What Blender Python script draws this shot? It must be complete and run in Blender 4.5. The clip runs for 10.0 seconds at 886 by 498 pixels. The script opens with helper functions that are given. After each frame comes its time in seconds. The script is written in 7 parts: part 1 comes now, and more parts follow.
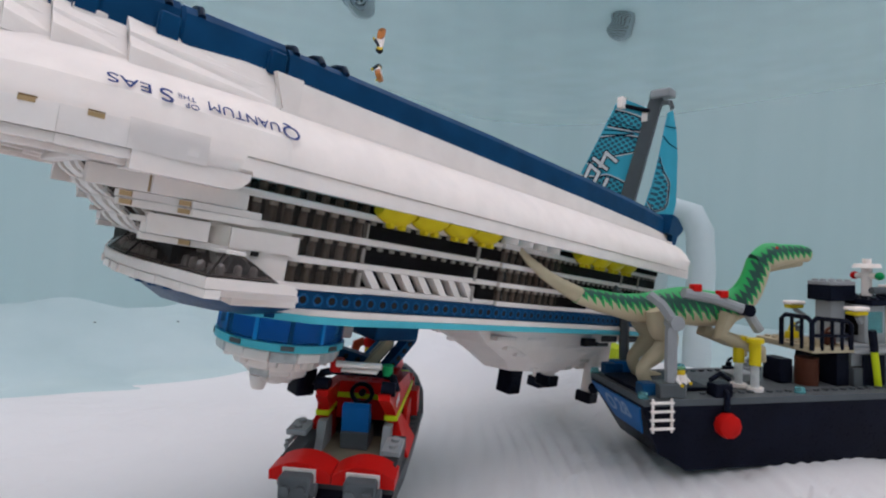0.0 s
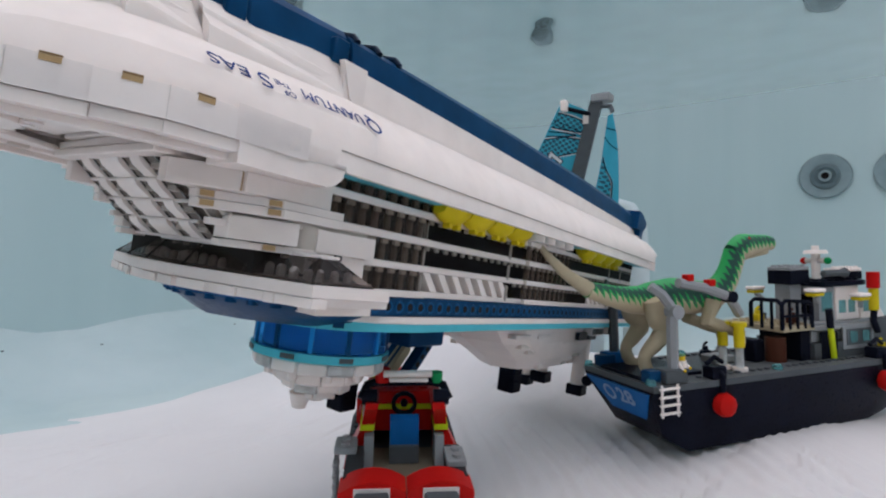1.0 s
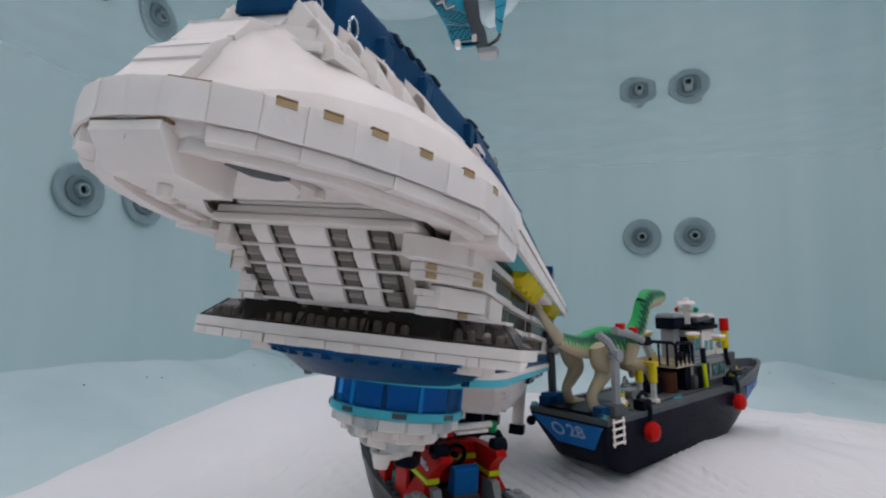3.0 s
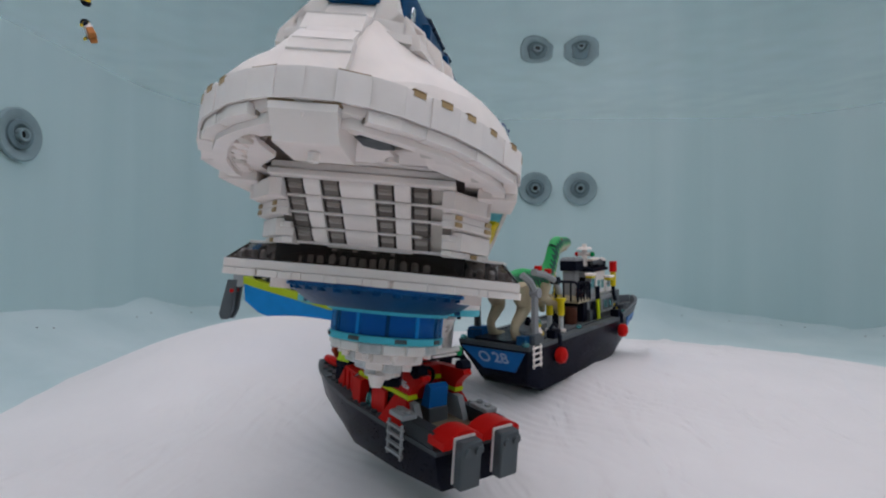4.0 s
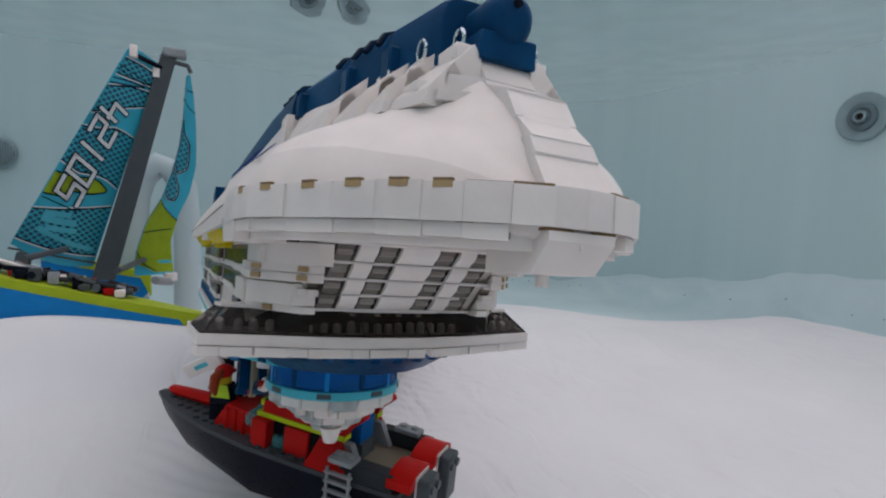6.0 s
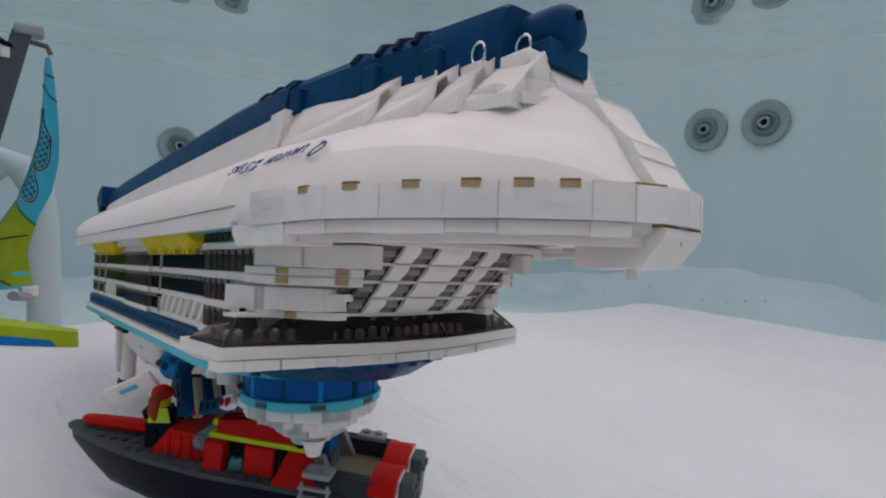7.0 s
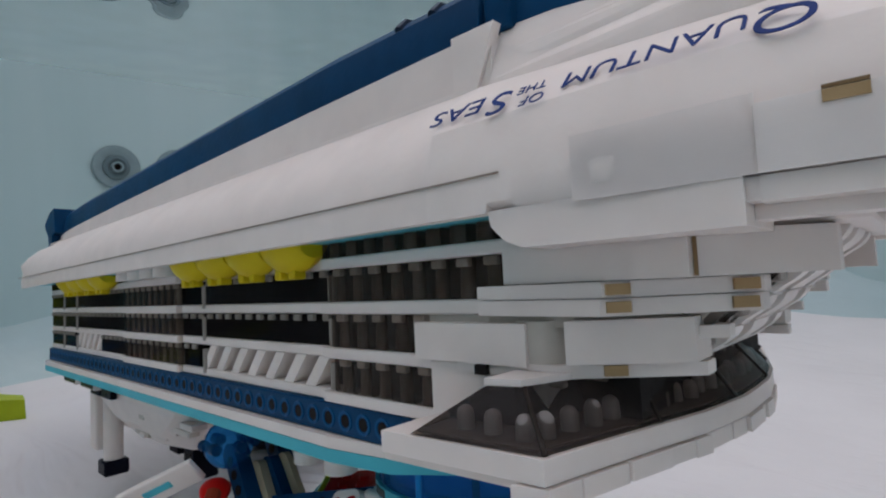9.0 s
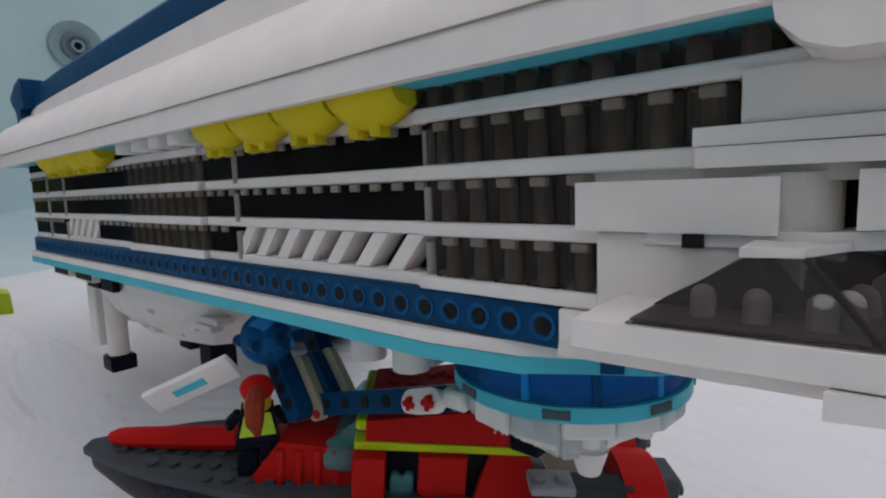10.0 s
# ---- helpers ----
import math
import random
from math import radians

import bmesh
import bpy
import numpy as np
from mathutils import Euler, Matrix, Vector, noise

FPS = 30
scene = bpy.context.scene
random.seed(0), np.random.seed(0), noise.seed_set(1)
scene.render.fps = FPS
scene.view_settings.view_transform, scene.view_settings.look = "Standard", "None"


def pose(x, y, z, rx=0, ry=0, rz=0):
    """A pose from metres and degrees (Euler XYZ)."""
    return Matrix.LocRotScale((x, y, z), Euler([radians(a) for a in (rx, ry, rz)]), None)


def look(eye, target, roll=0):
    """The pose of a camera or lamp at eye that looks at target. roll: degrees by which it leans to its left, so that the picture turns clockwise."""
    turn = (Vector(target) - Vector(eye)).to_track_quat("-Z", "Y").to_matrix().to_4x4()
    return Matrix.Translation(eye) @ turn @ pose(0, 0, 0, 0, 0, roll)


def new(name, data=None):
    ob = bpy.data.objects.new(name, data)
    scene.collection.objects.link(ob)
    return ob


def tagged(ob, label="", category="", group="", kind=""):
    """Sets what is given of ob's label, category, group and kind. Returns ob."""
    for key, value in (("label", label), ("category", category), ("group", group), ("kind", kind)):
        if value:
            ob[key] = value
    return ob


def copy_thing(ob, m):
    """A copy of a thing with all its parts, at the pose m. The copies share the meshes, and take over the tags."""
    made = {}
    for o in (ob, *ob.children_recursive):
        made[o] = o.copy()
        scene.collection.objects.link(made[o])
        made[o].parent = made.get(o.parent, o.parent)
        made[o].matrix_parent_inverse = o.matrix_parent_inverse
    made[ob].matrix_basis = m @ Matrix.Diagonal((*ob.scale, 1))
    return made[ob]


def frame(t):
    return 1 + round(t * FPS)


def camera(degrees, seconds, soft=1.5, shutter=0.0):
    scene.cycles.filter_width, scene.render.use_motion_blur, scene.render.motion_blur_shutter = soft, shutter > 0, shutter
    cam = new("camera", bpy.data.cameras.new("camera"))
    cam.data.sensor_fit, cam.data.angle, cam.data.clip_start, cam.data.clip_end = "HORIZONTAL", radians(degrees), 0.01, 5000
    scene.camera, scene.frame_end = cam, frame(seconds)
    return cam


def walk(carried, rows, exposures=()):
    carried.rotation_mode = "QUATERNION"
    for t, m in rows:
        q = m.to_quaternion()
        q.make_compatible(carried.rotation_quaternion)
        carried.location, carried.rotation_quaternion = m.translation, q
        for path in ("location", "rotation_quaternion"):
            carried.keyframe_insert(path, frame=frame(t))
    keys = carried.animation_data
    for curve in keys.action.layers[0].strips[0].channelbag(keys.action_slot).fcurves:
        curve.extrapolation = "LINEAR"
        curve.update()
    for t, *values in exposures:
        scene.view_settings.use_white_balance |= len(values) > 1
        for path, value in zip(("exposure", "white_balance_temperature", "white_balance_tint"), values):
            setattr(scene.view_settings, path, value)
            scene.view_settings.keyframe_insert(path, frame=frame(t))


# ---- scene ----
cam = camera(79.8, 10.0, soft=2.1)
PATH = [
    (0, (0.0098, -0.2392, 0.1577), (0.7000, 0.4843, 0.1686), 3.44),
    (0.5, (-0.0018, -0.2117, 0.1539), (0.7484, 0.4481, 0.1975), 3.30),
    (1, (-0.0342, -0.1745, 0.1525), (0.7716, 0.4172, 0.1778), 1.19),
    (1.5, (-0.0593, -0.1378, 0.1615), (0.8199, 0.3386, 0.1687), 0.44),
    (2, (-0.0726, -0.1085, 0.1597), (0.8519, 0.2719, 0.1831), 0.04),
    (2.5, (-0.0821, -0.0868, 0.1588), (0.8338, 0.3100, 0.2199), 1.07),
    (2.7, (-0.0957, -0.0787, 0.1611), (0.8358, 0.2733, 0.2521), 1.34),
    (3.8, (-0.1720, -0.0244, 0.1534), (0.8184, 0.1111, 0.1820), -0.18),
    (4, (-0.1763, -0.0153, 0.1574), (0.8211, 0.0555, 0.1691), 0.77),
    (4.5, (-0.1822, 0.0324, 0.1811), (0.8142, -0.0520, 0.1851), 1.69),
    (5, (-0.1554, 0.0707, 0.1853), (0.8112, -0.1824, 0.1460), 2.94),
    (5.5, (-0.1399, 0.0786, 0.1957), (0.7933, -0.2774, 0.1475), 3.46),
    (5.7, (-0.1351, 0.0938, 0.2045), (0.7862, -0.2885, 0.1328), 2.61),
    (6.8, (-0.1099, 0.1572, 0.2013), (0.6890, -0.4420, 0.1482), 1.54),
    (7, (-0.0985, 0.1675, 0.2018), (0.6681, -0.4710, 0.1341), 1.55),
    (7.5, (-0.0556, 0.1793, 0.2011), (0.6598, -0.5180, 0.1553), -0.16),
    (8, (-0.0244, 0.1742, 0.1927), (0.6668, -0.5478, 0.1606), -2.05),
    (8.5, (0.0041, 0.1719, 0.1963), (0.6940, -0.5512, 0.1621), -1.75),
    (9, (0.0353, 0.1829, 0.1927), (0.7228, -0.5420, 0.1501), -2.40),
    (9.5, (0.0620, 0.1852, 0.1862), (0.7534, -0.5079, -0.0180), -1.80),
    (10, (0.0828, 0.1842, 0.1800), (0.7265, -0.5484, -0.0415), -1.21),
]
walk(cam, [(t, look(eye, target, roll)) for t, eye, target, roll in PATH],
     exposures=[(0.0, 0.70), (2.0, 0.56), (4.5, 0.40), (5.5, 0.36), (7.5, 0.32), (9.0, 0.26), (10.0, 0.40)])

# ---- light ----
world = bpy.data.worlds.new("sky")
scene.world = world
world.use_nodes = True
wn = world.node_tree.nodes
sky = wn.new("ShaderNodeTexSky")
sky.sky_type = 'NISHITA'
sky.sun_disc = False
sky.sun_elevation, sky.sun_rotation = radians(75), radians(150)
wn["Background"].inputs["Strength"].default_value = 0.13
world.node_tree.links.new(sky.outputs[0], wn["Background"].inputs["Color"])
sun_data = bpy.data.lights.new("sun", 'SUN')
sun_data.energy, sun_data.angle, sun_data.color = 1.45, radians(150), (1.0, 0.866, 0.755)
sun = new("sun", sun_data)
sun.matrix_world = look((-0.3, 0.4, 3.0), (0, 0, 0))


# ---- materials ----
def base_mat(name):
    m = bpy.data.materials.new(name)
    m.use_nodes = True
    nt = m.node_tree
    return m, nt, nt.nodes["Principled BSDF"]


def noise_node(nt, scale, detail=3.0):
    tc = nt.nodes.new("ShaderNodeTexCoord")
    n = nt.nodes.new("ShaderNodeTexNoise")
    n.inputs["Scale"].default_value, n.inputs["Detail"].default_value = scale, detail
    nt.links.new(tc.outputs["Object"], n.inputs["Vector"])
    return n


def ramp(nt, src, stops):
    r = nt.nodes.new("ShaderNodeValToRGB")
    while len(r.color_ramp.elements) < len(stops):
        r.color_ramp.elements.new(0.5)
    for e, (p, c) in zip(r.color_ramp.elements, stops):
        e.position, e.color = p, (*c, 1)
    nt.links.new(src, r.inputs[0])
    return r


def plastic(name, col, rough=0.28, vary=0.1, bump=0.04, scale=60):
    """Moulded toy plastic: fine scuffs, slight tone change from piece to piece."""
    m, nt, b = base_mat(name)
    n = noise_node(nt, scale, 5)
    lo = tuple(c * (1 - vary) for c in col)
    r = ramp(nt, n.outputs["Fac"], [(0.3, lo), (0.65, col)])
    info = nt.nodes.new("ShaderNodeObjectInfo")
    hsv = nt.nodes.new("ShaderNodeHueSaturation")
    mr = nt.nodes.new("ShaderNodeMapRange")
    mr.inputs["To Min"].default_value, mr.inputs["To Max"].default_value = 1 - vary * 0.6, 1 + vary * 0.3
    nt.links.new(info.outputs["Random"], mr.inputs["Value"])
    nt.links.new(mr.outputs[0], hsv.inputs["Value"])
    nt.links.new(r.outputs[0], hsv.inputs["Color"])
    nt.links.new(hsv.outputs[0], b.inputs["Base Color"])
    n2 = noise_node(nt, scale * 7, 4)
    rr = nt.nodes.new("ShaderNodeMapRange")
    b.inputs["IOR"].default_value = 1.15
    rr.inputs["To Min"].default_value, rr.inputs["To Max"].default_value = rough * 0.75, rough * 1.35
    nt.links.new(n2.outputs["Fac"], rr.inputs["Value"])
    nt.links.new(rr.outputs[0], b.inputs["Roughness"])
    bp = nt.nodes.new("ShaderNodeBump")
    bp.inputs["Strength"].default_value, bp.inputs["Distance"].default_value = bump, 0.002
    nt.links.new(n2.outputs["Fac"], bp.inputs["Height"])
    nt.links.new(bp.outputs[0], b.inputs["Normal"])
    return m


def clear_plastic(name, col, trans=0.85, rough=0.12):
    m, nt, b = base_mat(name)
    n = noise_node(nt, 220, 3)
    r = ramp(nt, n.outputs["Fac"], [(0.3, tuple(c * 0.75 for c in col)), (0.7, col)])
    nt.links.new(r.outputs[0], b.inputs["Base Color"])
    b.inputs["Transmission Weight"].default_value = trans
    b.inputs["Roughness"].default_value = rough
    b.inputs["IOR"].default_value = 1.04
    b.inputs["Coat Weight"].default_value, b.inputs["Coat Roughness"].default_value = 0.08, 0.1
    return m


WHITE = plastic("white_plastic", (0.88, 0.793, 0.747), 0.33, 0.07)
WB = WHITE.node_tree.nodes["Principled BSDF"]
WB.inputs["Subsurface Weight"].default_value, WB.inputs["Subsurface Scale"].default_value = 0.35, 0.004
WB.inputs["Subsurface Radius"].default_value = (1.0, 0.9, 0.8)
CREAM = plastic("aged_white_plastic", (0.66, 0.60, 0.54), 0.4, 0.12)
TAN = plastic("tan_plastic", (0.50, 0.34, 0.18), 0.4)
NAVY = plastic("navy_plastic", (0.006, 0.060, 0.160), 0.3, 0.25)
AZURE = plastic("azure_plastic", (0.10, 0.55, 0.66), 0.3)
YELLOW = plastic("yellow_plastic", (0.72, 0.56, 0.02), 0.35)
RED = plastic("red_plastic", (0.56, 0.012, 0.010), 0.3)
LIME = plastic("lime_plastic", (0.42, 0.52, 0.03), 0.32)
BLACK = plastic("black_plastic", (0.009, 0.011, 0.021), 0.28, 0.3)
BLACK.node_tree.nodes["Principled BSDF"].inputs["Specular IOR Level"].default_value = 0.3
DGREY = plastic("dark_grey_plastic", (0.10, 0.112, 0.122), 0.35)
GREY = plastic("light_grey_plastic", (0.33, 0.34, 0.35), 0.35)
BLUE = plastic("blue_plastic", (0.012, 0.14, 0.42), 0.3)
SKYBLUE = plastic("bright_blue_plastic", (0.015, 0.25, 0.62), 0.3)
BROWN = plastic("brown_plastic", (0.10, 0.035, 0.022), 0.4)
SKIN = plastic("yellow_skin_plastic", (0.75, 0.50, 0.03), 0.35)
SAND = plastic("sand_plastic", (0.53, 0.45, 0.31), 0.5, 0.14)
HIVIS = plastic("yellow_green_plastic", (0.55, 0.75, 0.05), 0.35)
NEON = plastic("neon_yellow_plastic", (0.62, 0.72, 0.02), 0.3)
GREENP = plastic("green_plastic", (0.01, 0.28, 0.09), 0.3)
SMOKE = clear_plastic("smoked_clear_plastic", (0.47, 0.40, 0.355), 0.94, 0.06)
SMOKED = clear_plastic("dark_smoked_clear_plastic", (0.42, 0.37, 0.345), 0.94, 0.06)
FRONTGLASS = plastic("taupe_window_plastic", (0.215, 0.185, 0.165), 0.16, 0.35)
SEAM = plastic("brown_grey_joint_and_shade", (0.36, 0.30, 0.26), 0.6, 0.2)
SLIT = plastic("dark_tan_joint_and_shade", (0.30, 0.19, 0.10), 0.6, 0.25)
RIBM = plastic("blue_black_plastic", (0.004, 0.016, 0.040), 0.3, 0.2)
DRUMBLUE = plastic("deep_blue_plastic", (0.012, 0.15, 0.50), 0.25)
PILLAR = plastic("brown_grey_plastic", (0.22, 0.175, 0.145), 0.35, 0.55)
PALETOOTH = plastic("pale_brown_plastic", (0.72, 0.66, 0.60), 0.4)
# Darker copy of the pale tooth: recess shade put into its colour.
SHADETOOTH = plastic("shaded_tooth_plastic", (0.30, 0.27, 0.24), 0.4)
LEDGE = plastic("warm_grey_plastic", (0.36, 0.32, 0.29), 0.35)
RIM = plastic("mid_blue_plastic", (0.012, 0.10, 0.25), 0.3)
GLAZE = plastic("dark_brown_glazing", (0.045, 0.036, 0.032), 0.12, 0.4)
GLAZE.node_tree.nodes["Principled BSDF"].inputs["IOR"].default_value = 1.35
STANCH = plastic("taupe_plastic", (0.46, 0.41, 0.39), 0.3, 0.3)
# Also used on recessed window bricks, whose shade is put into the colour.
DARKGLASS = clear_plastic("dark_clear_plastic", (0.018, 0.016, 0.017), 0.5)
TBLUE = clear_plastic("clear_blue_plastic", (0.06, 0.42, 1.0), 0.8)
TCYAN = clear_plastic("clear_aqua_plastic", (0.25, 0.65, 0.68), 0.7)
TWHITE = clear_plastic("frosted_clear_plastic", (0.85, 0.87, 0.87), 0.5, 0.35)
INK = plastic("blue_ink", (0.02, 0.05, 0.22), 0.5)
PALEINK = plastic("pale_blue_ink", (0.30, 0.42, 0.60), 0.5)
HOSE = plastic("milky_hose", (0.58, 0.67, 0.69), 0.45, 0.05, 0.0, 8)
WINK = plastic("white_ink", (0.75, 0.77, 0.78), 0.5)
INNER = plastic("dark_inner_plastic", (0.022, 0.020, 0.020), 0.6)
CHROME, _nt, _b = base_mat("silver_metal")
_b.inputs["Metallic"].default_value, _b.inputs["Roughness"].default_value = 1.0, 0.12
_b.inputs["Base Color"].default_value = (0.8, 0.8, 0.8, 1)


def wall_material():
    m, nt, b = base_mat("tub_acrylic")
    tc = nt.nodes.new("ShaderNodeTexCoord")
    mp = nt.nodes.new("ShaderNodeMapping")
    mp.inputs["Scale"].default_value = (7, 7, 0.35)
    n = nt.nodes.new("ShaderNodeTexNoise")
    n.inputs["Scale"].default_value, n.inputs["Detail"].default_value = 1.6, 3
    nt.links.new(tc.outputs["Object"], mp.inputs["Vector"])
    nt.links.new(mp.outputs[0], n.inputs["Vector"])
    r = ramp(nt, n.outputs["Fac"], [(0.30, (0.45, 0.60, 0.612)), (0.70, (0.50, 0.64, 0.652))])
    nt.links.new(r.outputs[0], b.inputs["Base Color"])
    b.inputs["Roughness"].default_value = 0.5
    return m


def cloth_material(name, a, c, ripple=0.0):
    m, nt, b = base_mat(name)
    n = noise_node(nt, 5, 6)
    r = ramp(nt, n.outputs["Fac"], [(0.3, a), (0.7, c)])
    nt.links.new(r.outputs[0], b.inputs["Base Color"])
    b.inputs["Roughness"].default_value = 0.85
    n2 = noise_node(nt, 45, 6)
    bp = nt.nodes.new("ShaderNodeBump")
    bp.inputs["Strength"].default_value, bp.inputs["Distance"].default_value = 0.25, 0.004
    nt.links.new(n2.outputs["Fac"], bp.inputs["Height"])
    nt.links.new(bp.outputs[0], b.inputs["Normal"])
    if ripple:
        # drawn ripples a finger apart, stronger in some patches
        tc = nt.nodes.new("ShaderNodeTexCoord")
        mp = nt.nodes.new("ShaderNodeMapping")
        mp.inputs["Rotation"].default_value = (0, 0, radians(28))
        mp.inputs["Scale"].default_value = (11, 27, 1)
        n3 = nt.nodes.new("ShaderNodeTexNoise")
        n3.inputs["Scale"].default_value, n3.inputs["Detail"].default_value, n3.inputs["Distortion"].default_value = 1.0, 2.0, 0.9
        nt.links.new(tc.outputs["Object"], mp.inputs["Vector"])
        nt.links.new(mp.outputs[0], n3.inputs["Vector"])
        patch = ramp(nt, noise_node(nt, 3.2, 1).outputs["Fac"], [(0.42, (0.08, 0.08, 0.08)), (0.60, (1, 1, 1))])
        mul = nt.nodes.new("ShaderNodeMath")
        mul.operation = 'MULTIPLY'
        nt.links.new(n3.outputs["Fac"], mul.inputs[0])
        nt.links.new(patch.outputs[0], mul.inputs[1])
        bp2 = nt.nodes.new("ShaderNodeBump")
        bp2.inputs["Strength"].default_value, bp2.inputs["Distance"].default_value = ripple, 0.016
        nt.links.new(mul.outputs[0], bp2.inputs["Height"])
        nt.links.new(bp.outputs[0], bp2.inputs["Normal"])
        nt.links.new(bp2.outputs[0], b.inputs["Normal"])
    return m


WALLM = wall_material()
CLOTH = cloth_material("white_cloth", (0.78, 0.76, 0.765), (0.84, 0.815, 0.82), 0.6)
# The liner's aqua is the tint of water haze, put into its base colour.
LINER = cloth_material("water_tinted_liner", (0.48, 0.61, 0.62), (0.60, 0.71, 0.72), 0.15)


def water_material():
    m, nt, b = base_mat("water_surface")
    b.inputs["Transmission Weight"].default_value, b.inputs["Roughness"].default_value = 1.0, 0.0
    b.inputs["IOR"].default_value = 1.33
    n = noise_node(nt, 5, 2)
    bp = nt.nodes.new("ShaderNodeBump")
    bp.inputs["Strength"].default_value, bp.inputs["Distance"].default_value = 0.35, 0.009
    nt.links.new(n.outputs["Fac"], bp.inputs["Height"])
    nt.links.new(bp.outputs[0], b.inputs["Normal"])
    return m


WATERM = water_material()


# ---- mesh helpers ----
def B():
    return bmesh.new()


def thing(name, m, label, category, group="", kind=""):
    ob = new(name)
    ob.empty_display_size = 0.02
    ob.matrix_world = m
    return tagged(ob, label, category, group, kind)


def finish(bm, name, material, sharp=38):
    bmesh.ops.recalc_face_normals(bm, faces=bm.faces)
    lim = radians(sharp)
    for f in bm.faces:
        f.smooth = True
    for e in bm.edges:
        if e.seam or len(e.link_faces) != 2 or e.calc_face_angle(0) > lim:
            e.smooth = False
    me = bpy.data.meshes.new(name)
    bm.to_mesh(me)
    bm.free()
    for mm in (material if isinstance(material, (list, tuple)) else [material]):
        me.materials.append(mm)
    return me


def part(name, bm, material, parent, label="", sharp=38):
    ob = new(name, finish(bm, name, material, sharp))
    ob.parent = parent
    return tagged(ob, label)


def piece(name, me, parent, loc=(0, 0, 0), rot=(0, 0, 0)):
    ob = new(name, me)
    ob.parent = parent
    ob.matrix_basis = pose(*loc, *rot)
    return ob


def solo(name, bm, material, label, category, group="", kind=""):
    return tagged(new(name, finish(bm, name, material)), label, category, group, kind)


def box(bm, x0, x1, y0, y1, z0, z1, bev=0.0005, mi=0):
    m = Matrix.LocRotScale(((x0 + x1) / 2, (y0 + y1) / 2, (z0 + z1) / 2), None, (abs(x1 - x0), abs(y1 - y0), abs(z1 - z0)))
    vs = bmesh.ops.create_cube(bm, size=1, matrix=m)["verts"]
    es = list({e for v in vs for e in v.link_edges})
    fs = list({f for v in vs for f in v.link_faces})
    for f in fs:
        f.material_index = mi
    if bev:
        bmesh.ops.bevel(bm, geom=es, offset=min(bev, 0.3 * min(abs(x1 - x0), abs(y1 - y0), abs(z1 - z0))), segments=1, affect='EDGES', material=mi)
    return bm


def rot_to(axis):
    return {'z': Matrix(), 'x': Matrix.Rotation(radians(90), 4, 'Y'), 'y': Matrix.Rotation(radians(-90), 4, 'X')}[axis]


def cyl(bm, c, r, h, axis='z', r2=None, seg=16, mi=0):
    """Cylinder or cone centred at c."""
    res = bmesh.ops.create_cone(bm, cap_ends=True, segments=seg, radius1=r, radius2=r if r2 is None else r2, depth=h, matrix=Matrix.Translation(c) @ rot_to(axis))
    for f in {f for v in res["verts"] for f in v.link_faces}:
        f.material_index = mi
    return bm


def ball(bm, c, r, s=(1, 1, 1), seg=14, mi=0):
    res = bmesh.ops.create_uvsphere(bm, u_segments=seg, v_segments=seg // 2 + 2, radius=r, matrix=Matrix.LocRotScale(c, None, s))
    for f in {f for v in res["verts"] for f in v.link_faces}:
        f.material_index = mi
    return bm


def prism(bm, pts, axis, a, b, mi=0):
    """Extrudes a polygon: pts in the two other axes, in order (x,y | x,z | y,z)."""
    def at(p, t):
        return {'z': (p[0], p[1], t), 'y': (p[0], t, p[1]), 'x': (t, p[0], p[1])}[axis]
    lo = [bm.verts.new(at(p, a)) for p in pts]
    hi = [bm.verts.new(at(p, b)) for p in pts]
    fs = [bm.faces.new(lo), bm.faces.new(hi[::-1])]
    for i in range(len(pts)):
        j = (i + 1) % len(pts)
        fs.append(bm.faces.new((lo[i], hi[i], hi[j], lo[j])))
    for f in fs:
        f.material_index = mi
    return bm


def loft(bm, rings, closed=True, caps=True, mi=0):
    vs = [[bm.verts.new(p) for p in ring] for ring in rings]
    n = len(vs[0])
    for a, b in zip(vs, vs[1:]):
        for i in range(n if closed else n - 1):
            j = (i + 1) % n
            bm.faces.new((a[i], a[j], b[j], b[i])).material_index = mi
    if caps and closed:
        bm.faces.new(vs[0][::-1]).material_index = mi
        bm.faces.new(vs[-1]).material_index = mi
    return bm


def tube(bm, path, radii, seg=10, mi=0, squash=1.0):
    """A round bar along points."""
    path = [Vector(p) for p in path]
    rings = []
    side = None
    for i, p in enumerate(path):
        d = (path[min(i + 1, len(path) - 1)] - path[max(i - 1, 0)]).normalized()
        # carry the axes along, so that the bar does not twist
        side = d.cross(Vector((0, 0, 1))) if side is None else side - d * side.dot(d)
        if side.length < 0.05:
            side = d.cross(Vector((1, 0, 0)))
        side.normalize()
        up = side.cross(d)
        r = radii[i] if isinstance(radii, (list, tuple)) else radii
        rings.append([p + side * (r * math.cos(a) * squash) + up * (r * math.sin(a)) for a in [2 * math.pi * k / seg for k in range(seg)]])
    return loft(bm, rings, mi=mi)


def smooth(pts, radii, n=4):
    """Rounds a run of points and radii into a flowing curve."""
    pts = [Vector(p) for p in pts]
    out, rad = [], []
    for i in range(len(pts) - 1):
        p0, p1, p2, p3 = pts[max(i - 1, 0)], pts[i], pts[i + 1], pts[min(i + 2, len(pts) - 1)]
        for k in range(n):
            t = k / n
            out.append(0.5 * (2 * p1 + (p2 - p0) * t + (2 * p0 - 5 * p1 + 4 * p2 - p3) * t * t + (3 * p1 - p0 - 3 * p2 + p3) * t ** 3))
            u = t * t * (3 - 2 * t)
            rad.append(radii[i] + (radii[i + 1] - radii[i]) * u)
    return out + [pts[-1]], rad + [radii[-1]]


